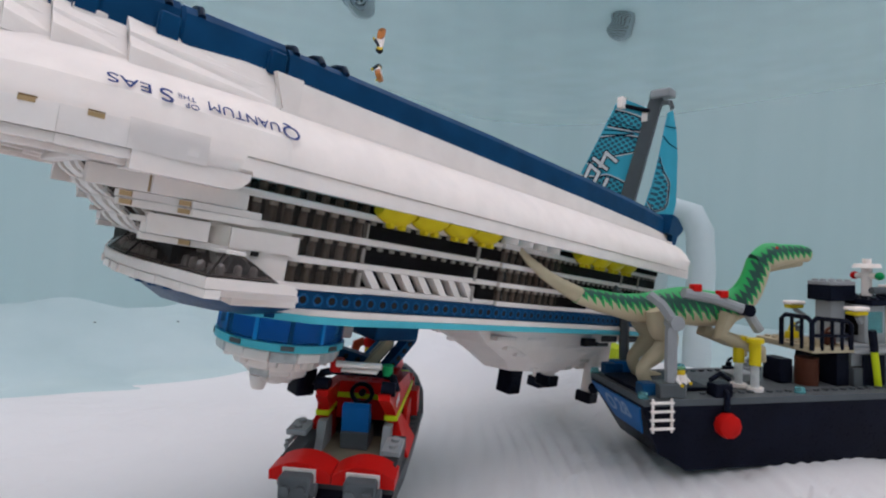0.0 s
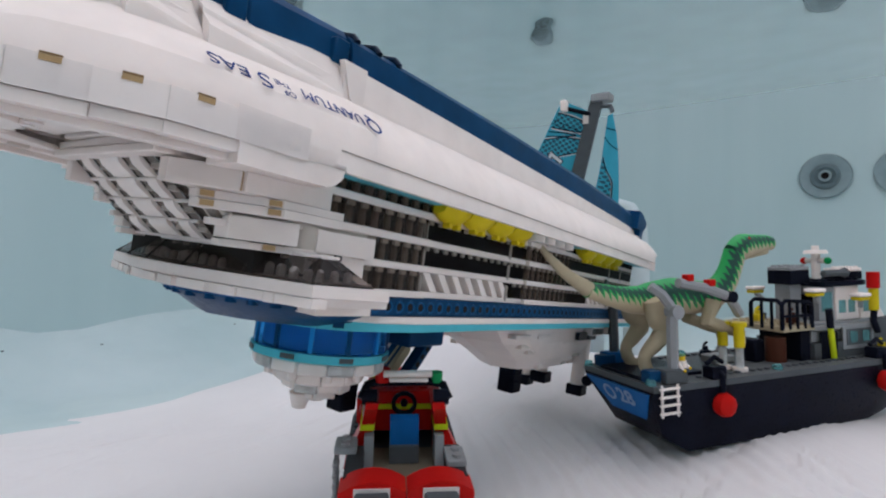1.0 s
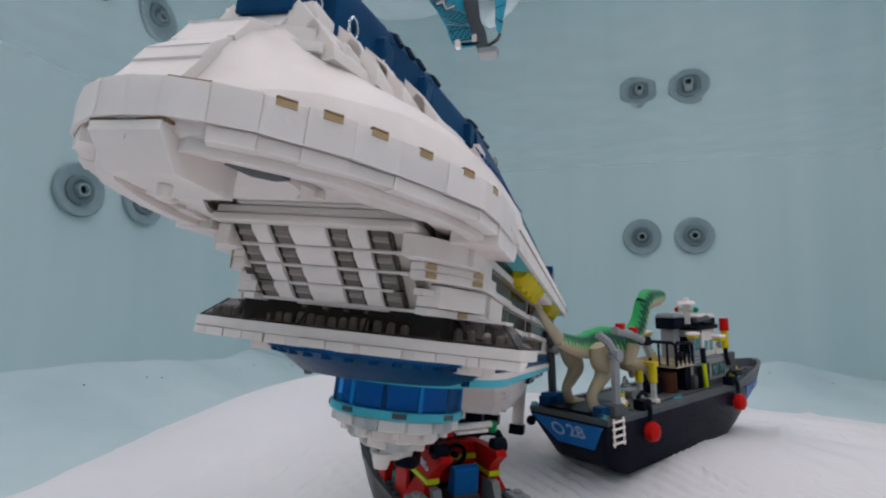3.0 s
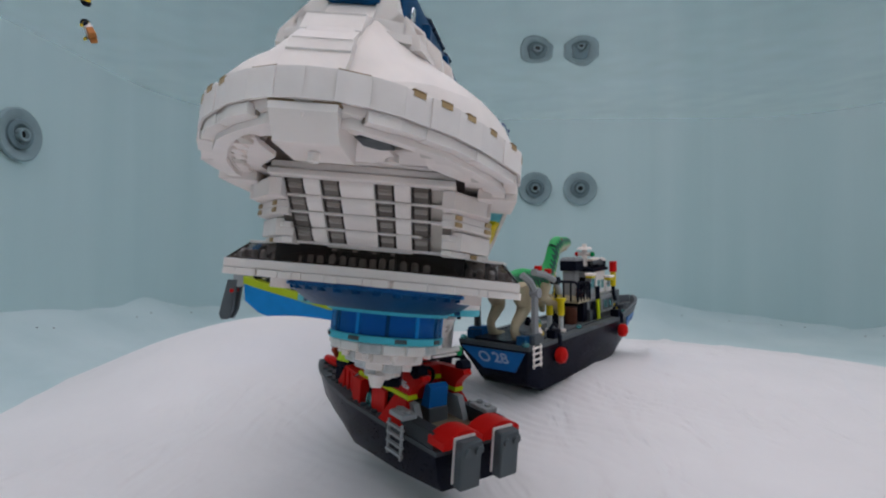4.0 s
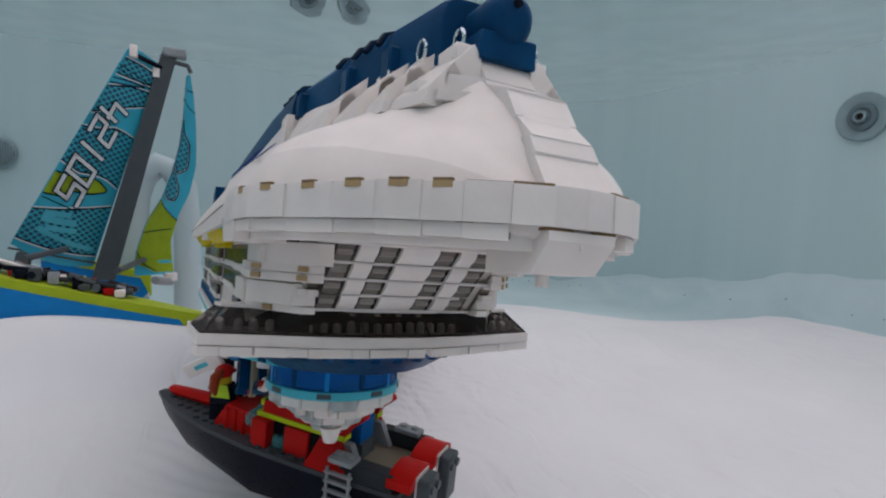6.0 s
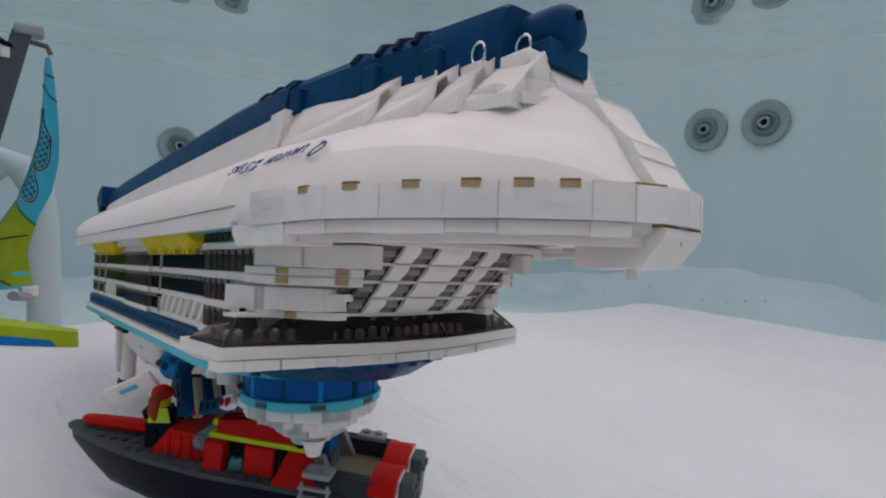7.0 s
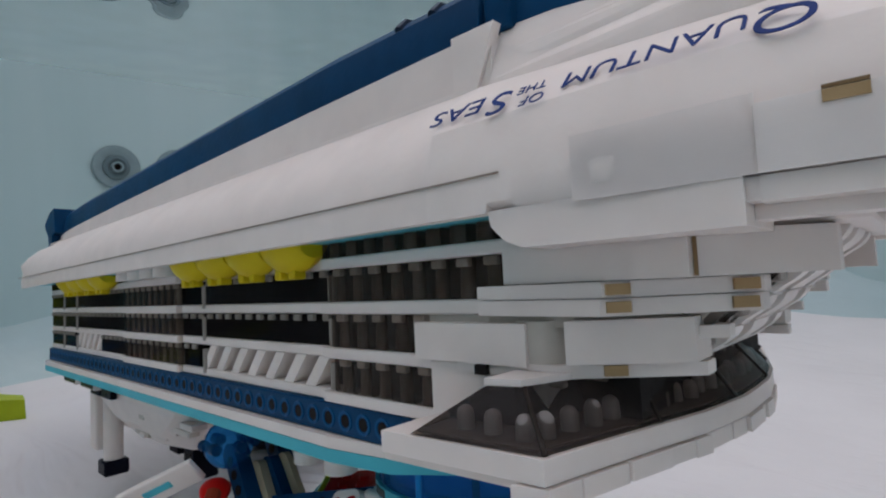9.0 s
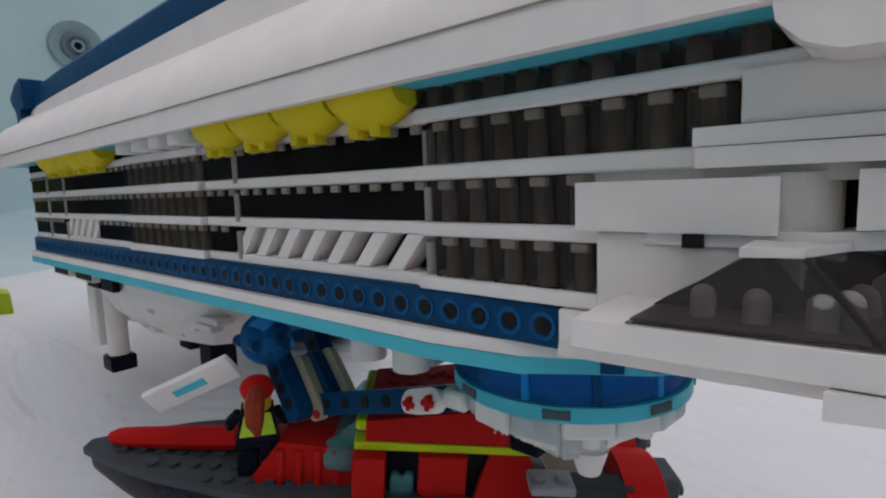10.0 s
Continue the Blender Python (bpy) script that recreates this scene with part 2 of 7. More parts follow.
def interp(table, x):
    if x <= table[0][0]:
        return table[0][1]
    for (x0, v0), (x1, v1) in zip(table, table[1:]):
        if x <= x1:
            return v0 + (v1 - v0) * (x - x0) / (x1 - x0)
    return table[-1][1]


def lettering(name, text, size, m, material, parent, depth=0.0003, shear=0.0, sx=1.0, bold=0.0):
    cu = bpy.data.curves.new(name, 'FONT')
    cu.body, cu.size, cu.extrude, cu.shear = text, size, depth, shear
    cu.offset = bold
    cu.align_x, cu.align_y = 'CENTER', 'CENTER'
    tmp = bpy.data.objects.new(name, cu)
    scene.collection.objects.link(tmp)
    me = bpy.data.meshes.new_from_object(tmp.evaluated_get(bpy.context.evaluated_depsgraph_get()))
    bpy.data.objects.remove(tmp)
    me.materials.clear()
    me.materials.append(material)
    ob = new(name, me)
    ob.parent = parent
    ob.matrix_basis = m @ Matrix.Diagonal((sx, 1, 1, 1))
    return ob


STUD = 0.008


def stud_field(bm, x0, x1, y0, y1, z, inside=None, mi=0, seg=8):
    """Moulded studs on a plate."""
    nx, ny = int(round((x1 - x0) / STUD)), int(round((y1 - y0) / STUD))
    for i in range(nx):
        for j in range(ny):
            x, y = x0 + (i + 0.5) * STUD, y0 + (j + 0.5) * STUD
            if inside is None or inside(x, y):
                cyl(bm, (x, y, z + 0.0008), 0.0024, 0.0017, seg=seg, mi=mi)
    return bm


# ---- the tub ----
TX0, TX1, TY0, TY1, TR = -0.95, 1.30, -1.03, 0.77, 0.34
WATER = 0.536


def rounded(x0, x1, y0, y1, r, n=14):
    pts = []
    for cx, cy, a0 in ((x1 - r, y1 - r, 0), (x0 + r, y1 - r, 90), (x0 + r, y0 + r, 180), (x1 - r, y0 + r, 270)):
        for k in range(n + 1):
            a = radians(a0 + 90 * k / n)
            pts.append((cx + r * math.cos(a), cy + r * math.sin(a)))
    return pts


inner, outer = rounded(TX0, TX1, TY0, TY1, TR), rounded(TX0 - 0.06, TX1 + 0.06, TY0 - 0.06, TY1 + 0.06, TR + 0.06)
bm = B()
wall_rings = [[(x, y, z) for x, y in ps] for ps, z in ((inner, -0.12), (inner, 0.1), (inner, 0.3), (inner, 0.5), (inner, 0.78), (outer, 0.78), (outer, -0.12))]
loft(bm, wall_rings, caps=False)
solo("wall_tub", bm, WALLM, "pale aqua moulded acrylic tub wall with faint upright streaks", "wall", kind="structure")


def floor_z(x, y):
    """The loose liner on the tub floor: level in the middle, with folds that climb the wall."""
    d = min(x - TX0, TX1 - x, y - TY0, TY1 - y)
    south = max(0.0, min(1.0, (-0.45 - y) * 4))
    v = Vector((x * 3.1, y * 3.1, 0.3))
    fold = noise.noise(v) * (0.016 - 0.008 * south) + abs(noise.noise(Vector((x * 9, y * 9, 1.7)))) * (0.012 - 0.008 * south)
    rise = max(0.0, 1 - d / (0.24 - 0.08 * south))
    high = 0.045 * south * math.exp(-((x - 0.38) / 0.26) ** 2) - 0.035 * south * max(0.0, min(1.0, (x - 0.75) * 3))
    # drawn folds that slant up the wall
    fold += 0.014 * south * min(1.0, 2 * rise) * max(0.0, 1 - 4 * abs(noise.noise(Vector((x * 5 + d * 9, d * 7 - x * 2, 7.0)))))
    return -0.030 + fold + (0.075 + high) * rise ** 1.5 + (0.02 - 0.008 * south) * rise * noise.noise(Vector((x * 6, y * 6, 5.0)))


def sheet(bm, x0, x1, y0, y1, nx, ny, fz, keep=None):
    vs = [[bm.verts.new((x0 + (x1 - x0) * i / nx, y0 + (y1 - y0) * j / ny, 0)) for j in range(ny + 1)] for i in range(nx + 1)]
    for row in vs:
        for v in row:
            v.co.z = fz(v.co.x, v.co.y)
    for i in range(nx):
        for j in range(ny):
            q = (vs[i][j], vs[i + 1][j], vs[i + 1][j + 1], vs[i][j + 1])
            if keep is None or all(keep(v.co.x, v.co.y) for v in q):
                bm.faces.new(q)
    for v in [v for v in bm.verts if not v.link_faces]:
        bm.verts.remove(v)
    return bm


def in_tub(x, y, m=0.03):
    """Inside the rounded tub, or within the thickness of its wall."""
    dx = max(TX0 + TR - x, x - (TX1 - TR), 0.0)
    dy = max(TY0 + TR - y, y - (TY1 - TR), 0.0)
    return math.hypot(dx, dy) < TR + m


bm = sheet(B(), TX0 - 0.03, TX1 + 0.03, TY0 - 0.03, TY1 + 0.03, 200, 170, floor_z, in_tub)
solo("floor_liner", bm, LINER, "wrinkled liner on the tub floor, coloured pale aqua for the water haze", "floor", kind="structure")

# small air holes in a row round the foot of the wall
floor_liner = bpy.data.objects["floor_liner"]
hole_disc = finish(cyl(B(), (0, 0, 0), 0.0019, 0.0012, seg=10), "air_hole", INNER)
track = rounded(TX0 + 0.055, TX1 - 0.055, TY0 + 0.055, TY1 - 0.055, TR - 0.04, 20)
run, hole_rng = 0.0, random.Random(12)
for (xa, ya), (xb, yb) in zip(track, track[1:] + track[:1]):
    ln = math.hypot(xb - xa, yb - ya)
    while run < ln:
        x, y = xa + (xb - xa) * run / ln, ya + (yb - ya) * run / ln
        piece("air_hole", hole_disc, floor_liner, (x, y, floor_z(x, y)))
        run += hole_rng.choice((0.035, 0.05, 0.12, 0.22))
    run -= ln

CX, CY = 0.30, -0.12


def cloth_edge(a):
    """Reach of the white cloth from its middle, by direction."""
    c, s = math.cos(a), math.sin(a)
    r = 1 / ((abs(c) / 0.93) ** 2.3 + (abs(s) / (0.78 if s < 0 else 0.74)) ** 2.3) ** (1 / 2.3)
    return r * (1 + 0.03 * math.sin(3 * a + 0.6) + 0.015 * math.sin(7 * a))


def cloth_z(x, y):
    dx, dy = x - CX, y - CY
    u = math.hypot(dx, dy) / cloth_edge(math.atan2(dy, dx))
    broad = 0.008 * noise.noise(Vector((x * 2.2, y * 2.2, 9.0)))
    ripple = 0.0030 * noise.noise(Vector((x * 7 + y * 3, y * 7 - x * 3, 4.0)))
    # drawn folds that run out from under the boats
    w1 = y + 0.42 * x + 0.05 * noise.noise(Vector((x * 4, y * 4, 2.0)))
    w2 = x - 0.55 * y + 0.06 * noise.noise(Vector((x * 5, y * 5, 6.0)))
    m1 = max(0.0, 0.25 + noise.noise(Vector((x * 3.5, y * 3.5, 11.0)))) * max(0.0, min(1.0, (0.10 - y) * 4)) * max(0.0, min(1.0, (x - 0.05) * 4))
    m2 = max(0.0, 0.20 + noise.noise(Vector((x * 4.5, y * 4.5, 15.0)))) * max(0.0, min(1.0, (0.02 - y) * 5)) * max(0.0, min(1.0, (x - 0.15) * 5))
    south = max(0.0, min(1.0, (-0.45 - y) * 4)) * max(0.0, min(1.0, (0.78 - x) * 4))
    m1 *= 1 - 0.6 * south
    crease = 0.0095 * m1 * max(0.0, 1 - abs(math.sin(26 * w1)) * 2.6) + 0.0045 * m2 * (0.5 + 0.5 * math.sin(95 * w2))
    # short close ripples drawn up between the two boats and ahead of them
    w3 = 0.72 * x - 0.69 * y + 0.016 * noise.noise(Vector((x * 9, y * 9, 21.0)))
    near = math.exp(-((x - 0.36) ** 2 + (y - 0.04) ** 2) / 0.010) + math.exp(-((x - 0.45) ** 2 + (y + 0.13) ** 2) / 0.010) + 0.6 * math.exp(-((x - 0.40) ** 2 + (y + 0.24) ** 2) / 0.008)
    crease += 0.0013 * near * math.sin(2 * math.pi * w3 / 0.0145 + 2.0 * noise.noise(Vector((x * 14, y * 14, 3.0))))
    seat = 0.018 * math.exp(-((x - 0.57) ** 2 + (y + 0.15) ** 2) / 0.022)
    dip = -0.003 * math.exp(-((x - 0.22) ** 2 + (y - 0.06) ** 2) / 0.02)
    hill = 0.062 * math.exp(-(x - 0.62) ** 2 / 0.030 - (y - 0.31) ** 2 / 0.055)
    lift = 0.028 * south * max(0.0, min(1.0, (-0.60 - y) / 0.33)) ** 2
    return lift + seat + dip + hill + broad + ripple + crease - 0.2 * (1 - 0.75 * south) * max(0.0, u - 0.62) ** 1.6 - 0.004


bm = B()
NA, NR = 420, 190
mid = bm.verts.new((CX, CY, cloth_z(CX, CY)))
prev = None
for i in range(1, NR + 1):
    row = []
    for k in range(NA):
        a = 2 * math.pi * k / NA
        r = 1.04 * cloth_edge(a) * (i / NR) * (1 + 0.004 * math.sin(41 * a) * (i / NR) ** 8)
        x, y = CX + r * math.cos(a), CY + r * math.sin(a)
        row.append(bm.verts.new((x, y, cloth_z(x, y))))
    for k in range(NA):
        q = (k + 1) % NA
        bm.faces.new((mid, row[k], row[q]) if prev is None else (prev[k], row[k], row[q], prev[q]))
    prev = row
solo("floor_cloth", bm, CLOTH, "white softly rumpled cloth spread over the tub floor", "cloth", kind="structure")

bm = B()
vs = [bm.verts.new((x, y, WATER)) for x, y in inner]
bm.faces.new(vs)
water = solo("water", bm, WATERM, "calm clear water surface seen from below", "water", kind="structure")
if water.data.polygons[0].normal.z < 0:
    water.data.flip_normals()
water.visible_shadow = False


# ---- jets in the wall ----
def wall_jet():
    ob = thing("tub_jet", Matrix(), "round grey ringed massage jet in the tub wall", "jet", "jets in the tub wall")
    bm = B()
    prof = [(0.0455, 0.0), (0.0455, 0.004), (0.043, 0.0065), (0.034, 0.0055), (0.027, 0.002)]
    loft(bm, [[(r * math.cos(a), r * math.sin(a), z) for a in [2 * math.pi * k / 36 for k in range(36)]] for r, z in prof], caps=True)
    part("flange", bm, JETM, ob)
    bm = B()
    prof = [(0.026, 0.001), (0.025, 0.006), (0.018, 0.008), (0.013, 0.004)]
    loft(bm, [[(r * math.cos(a), r * math.sin(a), z) for a in [2 * math.pi * k / 28 for k in range(28)]] for r, z in prof], caps=True)
    part("inner_ring", bm, JETD, ob)
    bm = B()
    prof = [(0.011, 0.003), (0.011, 0.014), (0.0075, 0.014), (0.0065, 0.006)]
    loft(bm, [[(r * math.cos(a), r * math.sin(a), z) for a in [2 * math.pi * k / 20 for k in range(20)]] for r, z in prof], caps=True)
    part("nozzle", bm, JETM, ob)
    bm = cyl(B(), (0, 0, 0.0075), 0.0064, 0.001)
    part("nozzle_mouth", bm, INNER, ob)
    return ob


JETM = plastic("jet_grey", (0.27, 0.36, 0.38), 0.35)
JETD = plastic("jet_dark_grey", (0.15, 0.21, 0.23), 0.35)


def on_wall(x, y, z, nx, ny):
    """A pose on the wall whose z axis points into the tub along (nx, ny)."""
    zax = Vector((nx, ny, 0)).normalized()
    xax = Vector((-zax.y, zax.x, 0))
    m = Matrix((xax, Vector((0, 0, 1)), zax)).transposed().to_4x4()
    m.translation = (x, y, z)
    return m


jet = wall_jet()
jet.matrix_world = on_wall(TX1 - 0.002, -0.163, 0.345, -1, 0)
for x, y, z, nx, ny in ((TX1 - 0.002, -0.285, 0.345, -1, 0), (0.665, TY1 - 0.002, 0.352, 0, -1), (0.535, TY1 - 0.002, 0.345, 0, -1), (0.445, TY0 + 0.002, 0.400, 0, 1), (0.325, TY0 + 0.002, 0.402, 0, 1)):
    copy_thing(jet, on_wall(x, y, z, nx, ny))

# suction grille in the corner
gr = thing("suction_grille", on_wall(1.291, 0.475, 0.288, -0.99, -0.13) @ Matrix.Scale(0.66, 4), "round domed perforated grey suction grille on the tub wall", "grille")
bm = B()
prof = [(0.05, 0.0), (0.05, 0.010), (0.044, 0.020), (0.03, 0.026), (0.012, 0.029)]
loft(bm, [[(r * math.cos(a), r * math.sin(a), z) for a in [2 * math.pi * k / 32 for k in range(32)]] for r, z in prof], caps=True)
part("dome", bm, JETM, gr)
bm = B()
for i in range(-6, 7):
    for j in range(-6, 7):
        x, y = i * 0.0065, j * 0.0065
        r = math.hypot(x, y)
        if r < 0.041:
            z = interp([(0, 0.0292), (0.012, 0.029), (0.03, 0.026), (0.044, 0.020)], r)
            cyl(bm, (x, y, z), 0.002, 0.0012, seg=6)
part("perforation", bm, INNER, gr, "rows of small dark holes")

# ---- the capsized cruise ship model ----
ship = thing("cruise_ship_model", pose(0, 0.031, 0.245, 4.3, 4.5, 1.1), "large white and navy toy brick cruise ship lying upside down", "toy ship")
HM = [(-0.0300, 0.003), (-0.0282, 0.0100), (-0.0240, 0.0185), (-0.0165, 0.0280), (-0.009, 0.036), (-0.001, 0.0435), (0.0145, 0.0525), (0.030, 0.060), (0.05, 0.066), (0.07, 0.068), (0.52, 0.068), (0.575, 0.064)]
HK = [(-0.04, 0.0), (-0.03, 0.003), (-0.02, 0.006), (0.0, 0.0095), (0.02, 0.013), (0.06, 0.0245), (0.119, 0.0365)]
ZT = [(-0.0335, -0.0440), (-0.0295, -0.0425), (-0.0249, -0.0355), (-0.0200, -0.0272), (-0.0152, -0.0202), (-0.0106, -0.0140), (0.0003, -0.0088), (0.011, -0.0005), (0.03, 0.0040), (0.119, 0.0040)]

# bow hull: a flared shell from the keel to the knuckle
AFT = ((0.0, 0.0035), (0.19, -0.012), (0.33, -0.0135), (0.52, -0.0165), (0.70, -0.0212), (0.905, -0.0285), (0.975, -0.0355), (1.0, -0.0415))
FWD = ((0.0, 0.0035), (0.36, -0.0115), (0.46, -0.0150), (0.60, -0.0180), (0.735, -0.0220), (0.855, -0.0270), (0.955, -0.0345), (1.0, -0.0415))


def bow_half(x):
    """Half section of the bow shell at x: (y, z) from the keel down to the knuckle."""
    hk, hm, zt = interp(HK, x), interp(HM, x), interp(ZT, x)
    f = min(1.0, max(0.0, (x - 0.02) / 0.10))
    half = []
    for (fa, za), (ff, zf) in zip(AFT, FWD):
        u, z = ff + (fa - ff) * f, zf + (za - zf) * f
        q = (0.0035 - z) / 0.0450
        half.append((hk + (hm - hk) * u, zt + q * (min(-0.0415, zt - 0.001) - zt)))
    return half


bm = B()
rings = []
for x in [-0.0298, -0.029, -0.027, -0.024, -0.019, -0.014, -0.008, -0.002, 0.005, 0.013, 0.022, 0.032, 0.045, 0.06, 0.08, 0.097, 0.0990, 0.1030, 0.1036, 0.119]:
    hm, zt = interp(HM, x), interp(ZT, x)
    half = bow_half(x)
    zl = min(-0.0455, zt - 0.004)
    dz = 0.002 if x > 0.098 else 0.004
    zr = -0.0360 if -0.011 < x < 0.062 else zl - dz * 1.6
    half += [(hm, zl), (max(hm - 0.003, 0), zl - dz), (max(hm - 0.012, 0), zl - dz * 1.6), (max(hm - 0.0135, 0), zr)]
    if x > 0.1032:
        half[-4:] = [(hm, -0.0475), (hm - 0.0022, -0.0477), (hm - 0.0026, -0.0442), (hm - 0.0135, -0.0442)]
    rings.append([(x, y, z) for y, z in half] + [(x, -y, z) for y, z in half[::-1]])
loft(bm, rings)
# a moulded crease runs round the bow between the upper and the lower curve
bm.verts.ensure_lookup_table()
per = len(rings[0])
for i in range(len(rings) - 1):
    for j in (5, per - 6):
        e = bm.edges.get((bm.verts[i * per + j], bm.verts[(i + 1) * per + j]))
        if e:
            e.seam = True
part("bow_hull", bm, WHITE, ship)

# stepped slope bricks that climb to the keel ahead of the midship plating
for s in (1, -1):
    for k, (xa, xb, o) in enumerate(((0.007, 0.0225, 0.0), (0.0225, 0.036, 0.0), (0.036, 0.060, 0.0), (0.060, 0.119, 0.0))):
        for fa, fb, za, zb in ((0.0, 0.20, 0.0040, -0.0042), (0.16, 0.36, -0.0022, -0.0112)):
            bm = B()
            rings = []
            for x, t in ((xa, 0.0044 if k else 0.0016), (xb, 0.0006)):
                hk, hm = interp(HK, x), interp(HM, x)
                g = 0.55 + 0.45 * (1 - min(1.0, max(0.0, (x - 0.02) / 0.10)))
                ya, yb = hk + (hm - hk) * fa * g, hk + (hm - hk) * fb * g
                rings.append([(x, s * (ya - 0.002), za - 0.002), (x, s * (ya + 0.0005), za + t), (x, s * (yb + t * 0.6), zb + t), (x, s * (yb + 0.001 + t * 0.6), zb - 0.003), (x, s * (ya - 0.003), zb - 0.004)])
            loft(bm, rings)
            part("slope_brick", bm, WHITE, ship, sharp=10)
# plates with round studs beside the keel
for s in (1, -1):
    for x in (0.009, 0.025, 0.042):
        hk = interp(HK, x)
        bm = box(B(), x, x + 0.012, s * (hk - 0.001), s * (hk + 0.005), 0.001, 0.0062)
        part("keel_plate", bm, WHITE, ship)
        bm = cyl(B(), (x + 0.015, s * (hk + 0.002), 0.003), 0.0030, 0.0030)
        part("round_plate", bm, CREAM, ship)

# shoulder plates on both sides of the stem
for s in (1, -1):
    for xa, xb, ya, yb, za, zb in ((0.0075, 0.020, 0.0085, 0.0165, -0.0040, 0.0022), (0.0040, 0.020, 0.0090, 0.0205, -0.0092, -0.0046), (0.0015, 0.016, 0.0090, 0.0225, -0.0128, -0.0098), (0.0095, 0.022, 0.0190, 0.0265, -0.0118, -0.0066)):
        bm = prism(B(), [(xa, s * ya), (xa + (yb - ya) * 0.30, s * yb), (xb, s * yb), (xb, s * ya)], 'z', za, zb)
        part("shoulder_plate", bm, WHITE, ship)

# stem blocks on the centre line, each with a sloped top and a steep lower face
STEM = [(0.0108, 0.0058, 0.0040, -0.0046, 0.0086), (0.0046, -0.0046, 0.0014, -0.0074, 0.0092), (0.0016, -0.0070, -0.0094, -0.0110, 0.0096), (-0.0090, -0.0112, -0.0140, -0.0190, 0.0098), (-0.0131, -0.0186, -0.0208, -0.0252, 0.0093), (-0.0206, -0.0254, -0.0232, -0.0298, 0.0098), (-0.0224, -0.0296, -0.0286, -0.0388, 0.0100)]
for xa, za, xb, zb, w in STEM:
    bm = prism(B(), [(xa, za), (xb, zb), (xb + 0.0004, zb - 0.0010), (xb + 0.016, zb - 0.0012), (xa + 0.016, za - 0.0004)], 'y', -w, w)
    part("stem_block", bm, WHITE, ship)
part("stem_gap", box(B(), -0.0290, -0.0150, -0.0102, 0.0102, -0.0394, -0.0387, 0), SLIT, ship)
# lower stem block: flat brick face, sloped foot and a hanging pin
prism(bm := B(), [(-0.0302, -0.0486), (-0.0302, -0.0508), (-0.0240, -0.0584), (-0.0115, -0.0590), (-0.004, -0.0590), (-0.004, -0.0486)], 'y', -0.0098, 0.0098)
part("stem_block", bm, WHITE, ship)
part("stem_gap", box(B(), -0.0298, -0.0100, -0.0104, 0.0104, -0.0486, -0.0479, 0), SLIT, ship)
part("stem_pin", cyl(B(), (-0.0158, 0, -0.0604), 0.0018, 0.0030), WHITE, ship)

# bow side panels with clip slots along their upper edges
edges = [(0.0850, 0.0679), (0.058, 0.0671), (0.0385, 0.0650), (0.0228, 0.0575), (0.0070, 0.0490), (-0.0045, 0.0415), (-0.0130, 0.0335), (-0.0205, 0.0265), (-0.0262, 0.0175), (-0.0298, 0.0085), (-0.0308, 0.0)]
for s in (1, -1):
    for k, ((xa, ya), (xb, yb)) in enumerate(zip(edges, edges[1:])):
        t = Vector((xb - xa, yb - ya)).normalized()
        nrm = Vector((-t.y, t.x)) if t.x < 0 else Vector((t.y, -t.x))
        if nrm.y < 0:
            nrm = -nrm
        pa, pb = Vector((xa, ya)) - t * 0.0002, Vector((xb, yb)) + t * 0.0002
        o = nrm * (0.0006 + 0.00022 * (k % 3) if k else 0.0002)
        z1 = -0.0388 + 0.0003 * (k % 2) if k > 0 else -0.0368

        def strip(a, b, inner, outer):
            """A flat outline along this edge, from its start a to its end b."""
            p, q = pa + t * a, pb - t * b
            return [((p + nrm * i).x, s * (p + nrm * i).y) for i in (inner, outer)] + [((q + nrm * i).x, s * (q + nrm * i).y) for i in (outer, inner)]

        part("bow_panel", prism(B(), strip(0.00012, 0.00012, 0.0, o.length), 'z', -0.0478, z1), WHITE, ship)
        if k >= 1:
            part("panel_joint", prism(B(), strip(0, (pb - pa).length - 0.00018, 0.0, o.length - 0.0002), 'z', -0.0476, z1 - 0.0003), CREAM, ship)
        if k in (7, 8):
            part("panel_gap", prism(B(), strip(0.0004, 0.0004, -0.0006, 0.0002), 'z', z1, z1 + (0.0002 if k < 8 else 0.0007)), SLIT, ship)
        if xb < -0.029:
            continue
        cutback = 0.0005 if k in (2, 4, 6, 7) else 0.00015
        part("bow_plate", prism(B(), strip(0.00015, cutback, -0.0055, -0.0008 + 0.0005 * (k % 2)), 'z', -0.0512 - 0.0003 * (k % 2), -0.0480), WHITE, ship)
        part("bow_backing", prism(B(), strip(0, 0, -0.0060, -0.0030), 'z', -0.0510, -0.0476), SEAM, ship)
        if 1 <= k <= 6:
            c = (pa + pb) / 2 + o - nrm * 0.0005
            ob = part("clip_slot", box(B(), -0.0024, 0.0024, -0.0007, 0.0007, -0.0011, 0.0005, 0), TAN, ship)
            ob.matrix_basis = Matrix.Translation((c.x, s * c.y, -0.0391)) @ Matrix.Rotation(math.atan2(s * t.y, t.x), 4, 'Z')
            # Dark tan strip stands in for the shade at the top of the slot.
            ob = part("slot_shade", box(B(), -0.0024, 0.0024, -0.0007, 0.00068, -0.0002, 0.0003, 0), SLIT, ship)
            ob.matrix_basis = Matrix.Translation((c.x, s * c.y, -0.0383)) @ Matrix.Rotation(math.atan2(s * t.y, t.x), 4, 'Z')

